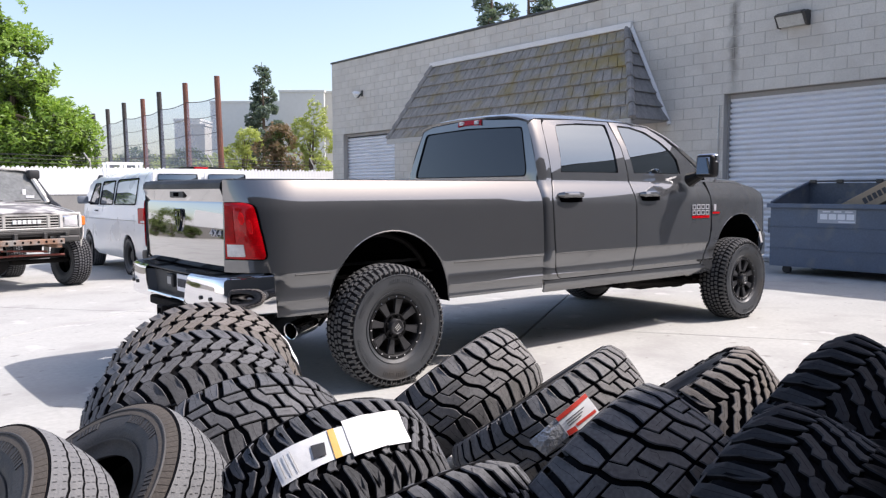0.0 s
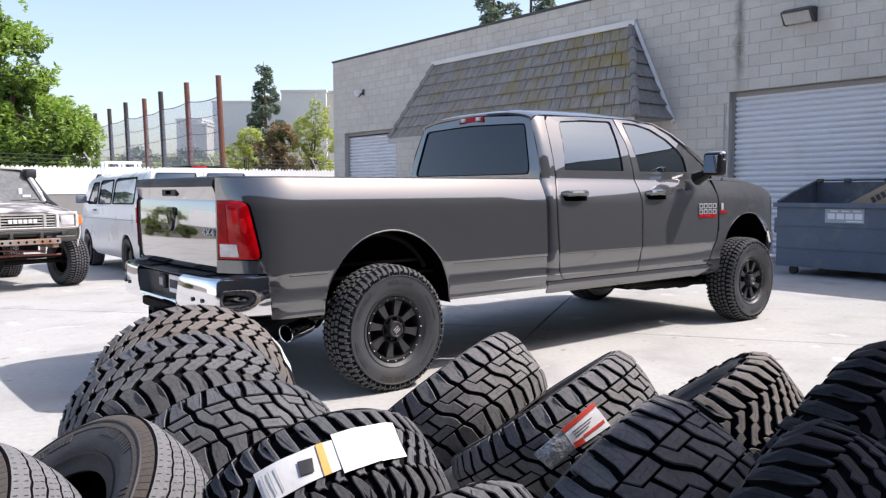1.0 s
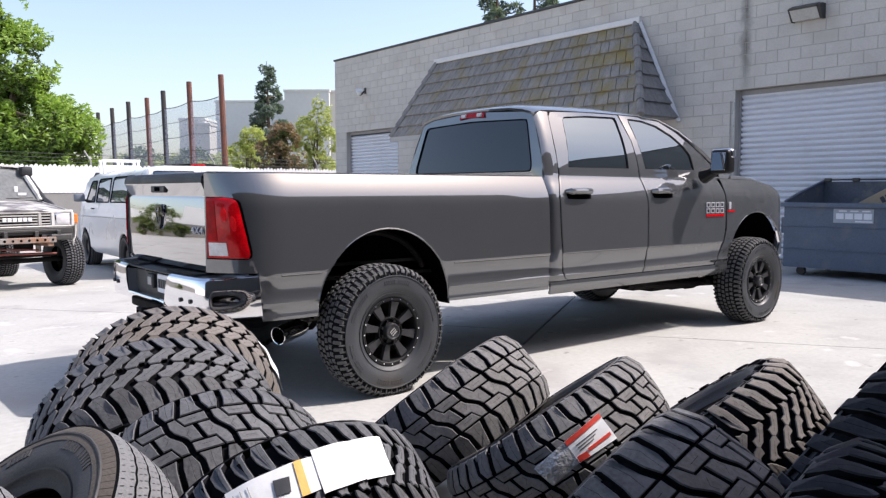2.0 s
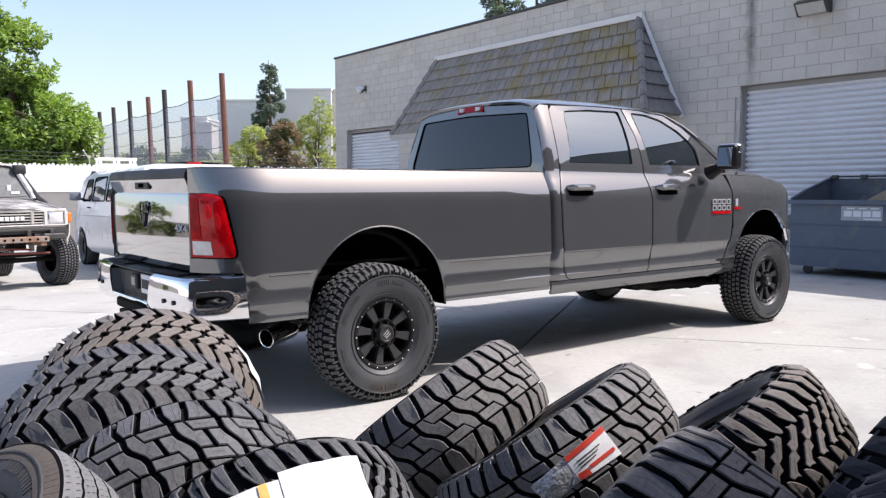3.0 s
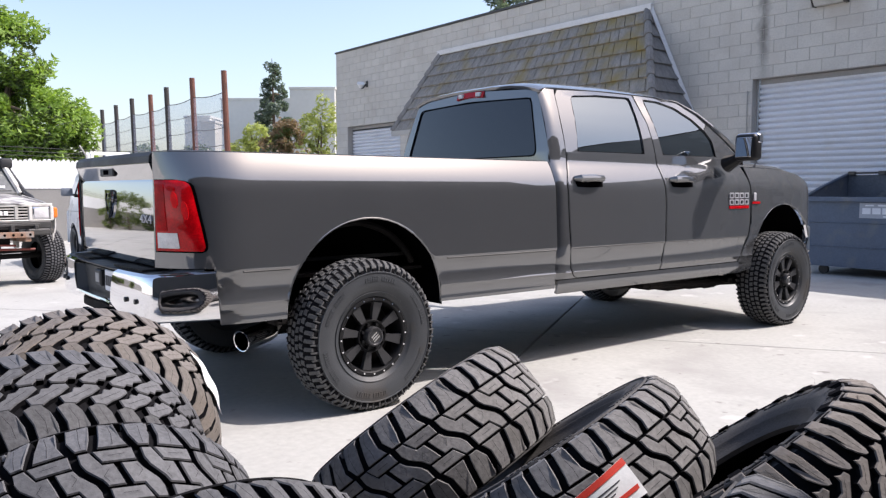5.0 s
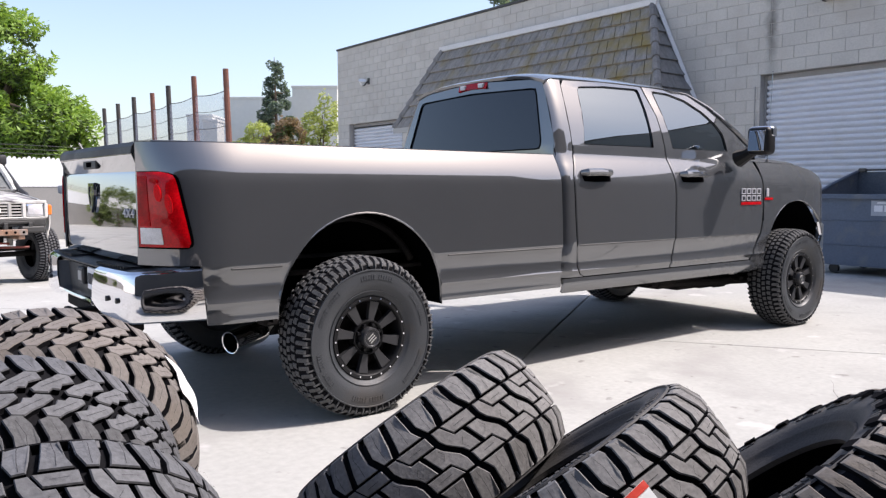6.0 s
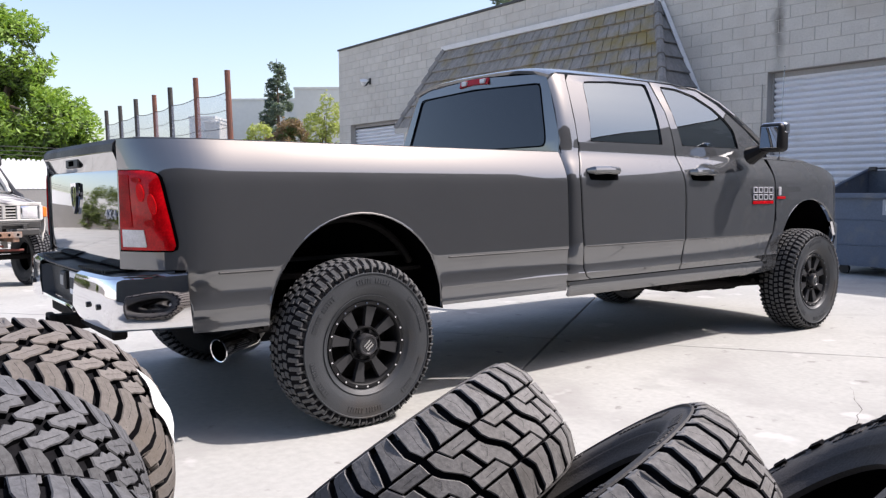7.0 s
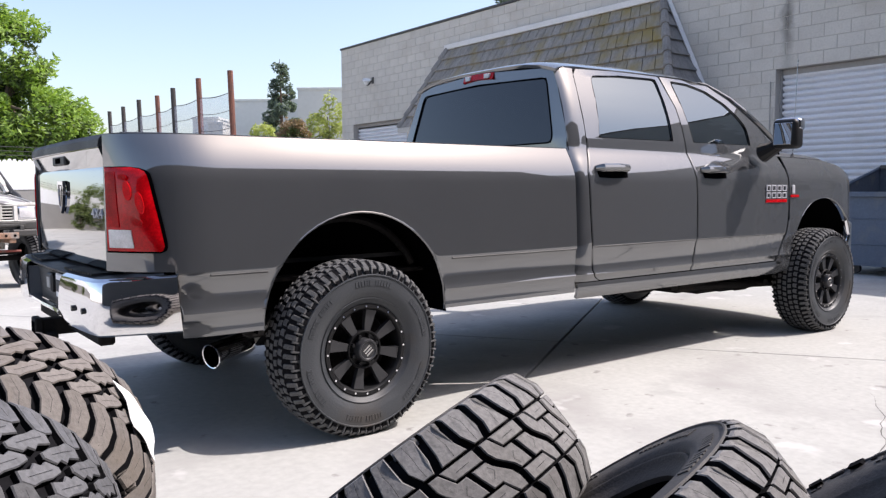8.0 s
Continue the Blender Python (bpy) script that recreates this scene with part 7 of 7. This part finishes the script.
# ---- trees, poles and far buildings ----
def leaf_crown(bm, rng, blobs, count, size, droop=0.3):
    """Leaves scattered through lumpy blobs (centre, radii), denser towards the outside."""
    vol = [b[1][0] * b[1][1] * b[1][2] for b in blobs]
    tot = sum(vol)
    for (c, r), v in zip(blobs, vol):
        for _ in range(int(count * v / tot)):
            d = Vector((rng.gauss(0, 1), rng.gauss(0, 1), rng.gauss(0, 1))).normalized()
            q = rng.uniform(0.35, 1) ** 0.5 * (1 + 0.22 * noise.noise(d * 2.3 + Vector(c)))
            p = Vector((c[0] + d.x * r[0] * q, c[1] + d.y * r[1] * q, c[2] + d.z * r[2] * q))
            if noise.noise(p * 0.9) < -0.14 or noise.noise(p * 2.6) < -0.22:
                continue
            u = Vector((rng.gauss(0, 1), rng.gauss(0, 1), rng.gauss(-droop, 0.6))).normalized()
            w = u.cross(Vector((rng.gauss(0, 1), rng.gauss(0, 1), rng.gauss(0, 1)))).normalized()
            s = size * rng.uniform(0.6, 1.35)
            a = [bm.verts.new(p + u * s * 1.0), bm.verts.new(p + w * s * 0.33), bm.verts.new(p - u * s * 0.9), bm.verts.new(p - w * s * 0.33)]
            bm.faces.new(a)


def make_tree(name, base, height, blobs, count, size, leaf, label, seed, trunk=0.2, limbs=8, leaf2=None):
    rng = random.Random(seed)
    t = empty(name, pose(*base), label=label, category="tree")
    bm = B()
    tube(bm, [(0, 0, -0.5), (0.05 * height * 0.2, 0, height * 0.25), (-0.02 * height, 0.02 * height, height * 0.55), (0, 0, height * 0.85)], [trunk * 1.3, trunk, trunk * 0.7, trunk * 0.2], 8)
    part("trunk", bm, "bark", t)
    for k in range(limbs):
        bm = B()
        c, r = blobs[k % len(blobs)]
        z = height * rng.uniform(0.25, 0.6)
        e = Vector((c[0] + rng.uniform(-0.5, 0.5) * r[0], c[1] + rng.uniform(-0.5, 0.5) * r[1], c[2] + rng.uniform(-0.3, 0.4) * r[2]))
        p = Vector((0, 0, z))
        tube(bm, [p, p.lerp(e, 0.5) + Vector((0, 0, 0.15 * r[2])), e], [trunk * 0.45, trunk * 0.28, trunk * 0.08], 6)
        part("limb", bm, "bark", t)
    bm = B()
    leaf_crown(bm, rng, blobs, count, size)
    part("crown", bm, leaf, t, smooth=0)
    # darker inner leaves: the shade inside the crown is put into their colour
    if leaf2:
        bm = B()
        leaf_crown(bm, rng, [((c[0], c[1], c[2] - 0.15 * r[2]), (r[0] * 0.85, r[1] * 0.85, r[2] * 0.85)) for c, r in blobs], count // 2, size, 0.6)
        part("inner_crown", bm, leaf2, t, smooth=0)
    return t


def make_pine(name, base, height, width, seed, label):
    rng = random.Random(seed)
    t = empty(name, pose(*base), label=label, category="tree")
    bm = B()
    tube(bm, [(0, 0, -1), (0.1, 0, height * 0.5), (0, 0.1, height)], [0.35, 0.2, 0.03], 8)
    part("trunk", bm, "bark", t)
    bl, bm = [], B()
    n = 34
    for k in range(n):
        f = k / n
        z = height * (0.22 + 0.76 * f)
        a = rng.uniform(0, 6.28)
        r = width * (1 - f) ** 0.7 * rng.uniform(0.55, 1.05) + 0.25
        e = (r * math.cos(a), r * math.sin(a), z + 0.15 * r)
        tube(bm, [(0, 0, z), (e[0] * 0.6, e[1] * 0.6, z), e], [0.07, 0.05, 0.02], 5)
        bl.append(((e[0] * 0.7, e[1] * 0.7, z + 0.1), (0.28 * r + 0.35, 0.28 * r + 0.35, 0.32 + 0.02 * height)))
    part("limb", bm, "bark", t, kind="stuff")
    bm = B()
    leaf_crown(bm, rng, bl, 30000, 0.21, 0.0)
    part("crown", bm, "leaf_pine", t, smooth=0)


def along(px_dir, d):
    """A far place: direction as a slope to the right of the first view, at distance d along that view."""
    f, r = Vector((0.629, 0.777, 0)), Vector((0.777, -0.629, 0))
    e = Vector((-3.04, -4.24, 0))
    p = e + f * d + r * (px_dir * d)
    return p.x, p.y


def lobes(d, rows):
    """Blobs from (slope across, height, radius across, radius up, radius in depth) round a place at distance d."""
    r = Vector((0.777, -0.629, 0))
    return [((r.x * a, r.y * a, z), (ra, ra if rd is None else rd, rz)) for a, z, ra, rz, rd in rows]


# broad tree over the yard wall
x, y = along(-0.555, 27)
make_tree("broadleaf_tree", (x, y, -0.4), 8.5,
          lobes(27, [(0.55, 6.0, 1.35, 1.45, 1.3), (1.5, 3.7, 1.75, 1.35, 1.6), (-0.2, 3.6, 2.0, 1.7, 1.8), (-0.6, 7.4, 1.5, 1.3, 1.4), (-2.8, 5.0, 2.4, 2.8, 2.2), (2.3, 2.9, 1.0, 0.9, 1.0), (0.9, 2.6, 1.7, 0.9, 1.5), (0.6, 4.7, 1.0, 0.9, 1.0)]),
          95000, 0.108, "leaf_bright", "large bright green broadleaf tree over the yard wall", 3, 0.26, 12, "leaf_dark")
x, y = along(-0.1645, 52)
make_tree("young_tree", (x, y, -0.5), 7.4, lobes(52, [(0.3, 6.6, 0.7, 1.3, 0.8), (-0.6, 5.4, 0.8, 1.3, 0.9), (0.8, 4.8, 0.7, 1.2, 0.9), (-1.1, 3.9, 0.8, 1.2, 0.9), (0.4, 3.4, 1.2, 1.1, 1.0), (-0.3, 2.2, 1.4, 0.9, 1.0)]), 7000, 0.17, "leaf_mid", "slender light green tree beside the workshop", 7, 0.10, 9)
x, y = along(-0.210, 50)
make_tree("brown_tree", (x, y, -0.5), 6.0, lobes(50, [(0.2, 4.9, 1.0, 1.2, 1.1), (-0.7, 3.9, 1.1, 1.1, 1.2), (0.7, 3.4, 1.1, 1.0, 1.0), (0, 2.4, 1.7, 1.0, 1.2)]), 9000, 0.15, "leaf_brown", "brownish shrub-like tree behind the yard", 8, 0.10, 6, "leaf_dark")
x, y = along(-0.250, 53)
make_tree("young_tree", (x, y, -0.5), 6.0, lobes(53, [(0.3, 5.0, 0.9, 1.1, 1.0), (-0.6, 4.0, 1.0, 1.0, 1.0), (0.9, 3.3, 0.9, 0.9, 1.0), (0.1, 2.4, 1.5, 0.9, 1.0)]), 7000, 0.16, "leaf_mid", "light green tree by the far poles", 9, 0.09, 7)
for k, sl in enumerate((-0.285, -0.32, -0.35, -0.385, -0.41)):
    x, y = along(sl, 78)
    make_tree("far_tree", (x, y, -0.5), 5.5, [((0, 0, 3.6), (2.6, 2.2, 1.7 + 0.7 * (k % 2))), ((1.4, -1.1, 2.7), (1.9, 1.8, 1.7)), ((-1.6, 1.3, 2.8), (1.9, 1.7, 1.9))], 11000, 0.20, "leaf_dark" if k % 2 else "leaf_mid", "distant dull green tree", 20 + k, 0.12, 3)
x, y = along(-0.226, 90)
make_pine("pine_tree", (x, y, -0.5), 16.2, 3.3, 5, "tall dark conifer behind the yard")
x, y = along(0.062, 60)
make_pine("pine_tree", (x, y, -0.5), 19.0, 4.6, 6, "tall dark conifer beyond the roof")
x, y = along(0.108, 61)
make_pine("pine_tree", (x, y, -0.5), 20.0, 4.6, 11, "tall dark conifer beyond the roof")

# poles with a net
POLES = [(383, 136, 0), (327, 147, 0), (281, 161, 1), (252, 172, 0), (219, 178, 1), (190, 188, 1), (165, 195, 1)]
tops = []
for px, py, dark in POLES:
    d = 6.5 / ((318 - py) / 1392.0)
    x, y = along((px - 784 + 7) / 1392.0, d)
    p = empty("net_pole", pose(x, y, -0.6), label="tall rust-red timber pole carrying a net" if not dark else "tall dark timber pole carrying a net", category="pole", group="poles of the net")
    lean = Vector((0.20, -0.16, 0))
    bm = B()
    h = 1.32 + 7.08 + 0.6
    tube(bm, [(lean.x, lean.y, 0), (0, 0, h)], [0.19, 0.17], 10)
    part("shaft", bm, "post_dark" if dark else "post_rust", p)
    tops.append(Vector((x, y, 1.32 + 6.8)))
net = empty("safety_net", pose(0, 0, 0), label="fine grey safety net strung between tall poles", category="net")
for a, b in zip(tops, tops[1:]):
    bm = B()

    def cable(u, f):
        p = a.lerp(b, u)
        p.z = (a.z - 1.0) * (1 - f) + 0.8 * f - 0.14 * math.sin(math.pi * u) * (1 - f)
        return p + Vector((0.0, -0.2, 0))
    sheet(bm, cable, span(0, 1, 8), [0, 0.3, 0.6, 1.0])
    part("mesh_panel", bm, "net", net, smooth=0)
    for f in (0, 0.17, 0.34, 0.51, 0.68):
        bm = B()
        tube(bm, [cable(u, f) for u in span(0, 1, 8)], 0.018 if f else 0.026, 4)
        part("cable", bm, "wire", net)

# far buildings
def far_building(name, s0, s1, d, h, material, label, depth=14):
    f, r = Vector((0.629, 0.777, 0)), Vector((0.777, -0.629, 0))
    x, y = along((s0 + s1) / 2, d)
    bld = empty(name, Matrix.Translation((x, y, 0)) @ Matrix((r, f, Vector((0, 0, 1)))).transposed().to_4x4(), label=label, category="building")
    w = (s1 - s0) * d / 2
    bm = B()
    box(bm, -w, w, 0, depth, -1, h)
    part("wall", bm, material, bld)
    bm = B()
    box(bm, -w - 0.1, w + 0.1, -0.1, depth + 0.1, h + 0.002, h + 0.3, 0.02)
    part("parapet", bm, material, bld)


far_building("far_building", -0.292, -0.19, 110, 13.3, "far_wall", "large plain grey building in the distance")
far_building("far_building", -0.205, -0.149, 96, 13.0, "far_wall", "pale flat-roofed building in the distance")
# sunlit end as its own box, with a separate warmer wall colour
far_building("far_building", -0.149, -0.12, 97, 13.0, "far_wall_light", "pale sunlit end of a flat-roofed building")
far_building("far_building", -0.338, -0.306, 100, 10.0, "far_wall", "small grey rooftop structure in the distance", 5)
far_building("far_building", -0.318, -0.300, 98, 9.2, "far_wall_light", "pale rooftop box in the distance", 3)
# hedge and shrubs off to the side, seen in the polished tailgate
for k, (x, y, h) in enumerate(((-7.5, 20.1, 3.1), (-6.2, 20.4, 1.7), (-9.2, 20.3, 1.3), (-12.0, 20.2, 1.4))):
    rng = random.Random(40 + k)
    s = empty("shrub", pose(x, y, ground_z(20)), label="dense green shrub against the white wall", category="shrub")
    bm = B()
    leaf_crown(bm, rng, [((0, 0, h * 0.55), (0.45 * h + 0.2, 0.7, 0.52 * h))], 5200, 0.12)
    part("foliage", bm, "leaf_shrub", s, smooth=0)
    bm = B()
    tube(bm, [(0, 0, -0.1), (0, 0, h * 0.5)], 0.05, 6)
    part("stem", bm, "bark", s)


# ---- pieces of the pavement and of the wall ----
def make_pavement():
    """Cast slabs with open joints, laid askew to the workshop."""
    root = empty("pavement", pose(0, 0, 0), label="pale sunlit concrete yard paving with open joints", category="paving", kind="structure")
    d = Vector((0.831, 0.556, 0))
    n = Vector((0.556, -0.831, 0))
    o = Vector((1.88, 0.73, 0)) + d * 0.55
    S, g = 4.6, 0.006
    for i in range(-5, 5):
        for j in range(-6, 5):
            c = o + d * (S * (i + 0.5)) + n * (S * (j + 0.5))
            if not (-16 < c.x < 16 and -15 < c.y < 23):
                continue
            bm = B()

            def top(u, v):
                e = S / 2 - g
                p = c + d * (u * e) + n * (v * e)
                return (p.x, p.y, ground_z(p.y))
            ks = [-1, -0.998, -0.5, 0, 0.5, 0.998, 1]
            g0 = sheet(bm, lambda u, v: (*top(u, v)[:2], top(u, v)[2] - (0.006 if abs(u) == 1 or abs(v) == 1 else 0)), ks, ks)
            rim = [g0[k][0] for k in range(6)] + [g0[6][k] for k in range(6)] + [g0[k][6] for k in range(6, 0, -1)] + [g0[0][k] for k in range(6, 0, -1)]
            low = [bm.verts.new((q.co.x, q.co.y, q.co.z - 0.05)) for q in rim]
            ring_faces(bm, rim, low)
            part("slab", bm, "concrete", root, smooth=20)


make_pavement()


def make_cracks():
    """Hairline cracks in the concrete."""
    rng = random.Random(31)
    for k, (a, b) in enumerate((((-1.02, -0.98), (-0.45, -1.38)), ((1.0, -1.9), (2.6, -1.1)), ((3.4, -1.4), (4.9, -2.0)), ((-4.2, 3.6), (-1.9, 4.9)), ((-0.45, -1.38), (0.15, -1.5)), ((5.6, -0.6), (6.9, -1.7)))):
        bm = B()
        p, q = Vector((*a, 0.0008)), Vector((*b, 0.0008))
        d = (q - p).normalized()
        n = Vector((-d.y, d.x, 0))
        off, row = 0.0, []
        for u in span(0, 1, 26):
            off += rng.uniform(-0.022, 0.022)
            c = p.lerp(q, u) + n * off * math.sin(math.pi * u) ** 0.5
            w = 0.0022 * rng.uniform(0.3, 1.3) * (0.3 + math.sin(math.pi * u))
            row.append((bm.verts.new(c + n * w), bm.verts.new(c - n * w)))
        for u, v in zip(row, row[1:]):
            bm.faces.new((u[0], u[1], v[1], v[0]))
        thing("crack", bm, "crack", "hairline crack in the concrete yard", "crack", kind="structure")


make_cracks()


def make_blocks():
    """Running bond of hollow blocks over the mortar bed; the nearer ones are single pieces."""
    L, H, g = 0.4064, 0.2032, 0.007
    x = WALL_X
    spots = []
    for r in range(-2, 26):
        z = r * H
        off = 0.5 * L if r % 2 else 0.0
        y = -3.2 + off
        while y < WALL_Y1 - 0.02:
            a, b = y, min(y + L, WALL_Y1)
            for d0, d1 in DOORS:
                if z < DOOR_TOP - 0.01 and b > d0 and a < d1:
                    if a < d0:
                        b = d0
                    elif b > d1:
                        a = d1
                    else:
                        a = b
            if b - a > 0.03 and not (AWN["yr"] + 0.3 < a and b < AWN["yl"] - 0.3 and AWN["zb"] + 0.1 < z < AWN["zt"] - 0.3):
                spots.append((a, b, z))
            y += L

    def block(bm, a, b, z, dx=0.0):
        y0, y1, z0, z1 = a + g / 2, b - g / 2, z + g / 2, z + H - g / 2
        c = 0.004
        f = [bm.verts.new(p) for p in ((x + dx, y0 + c, z0 + c), (x + dx, y1 - c, z0 + c), (x + dx, y1 - c, z1 - c), (x + dx, y0 + c, z1 - c))]
        k = [bm.verts.new(p) for p in ((x + 0.009, y0, z0), (x + 0.009, y1, z0), (x + 0.009, y1, z1), (x + 0.009, y0, z1))]
        bm.faces.new(f); ring_faces(bm, f, k)

    near = [s for s in spots if s[0] > 0.1 and s[0] < 6.6 and s[2] > 0.9]
    near = near[:300]
    cache = {}
    rest = B()
    keep = set(near)
    for s in spots:
        if s not in keep:
            block(rest, *s)
    part("far_blocks", rest, "block", east, smooth=0, kind="stuff")
    for a, b, z in near:
        key = round(b - a, 3)
        if key not in cache:
            bm = B()
            block(bm, 0, b - a, 0)
            me = finish(bm, 0)
            me.materials.append(M["block"])
            cache[key] = me
        ob = part("block", cache[key], None, east)
        ob.location = (0, a, z)


make_blocks()
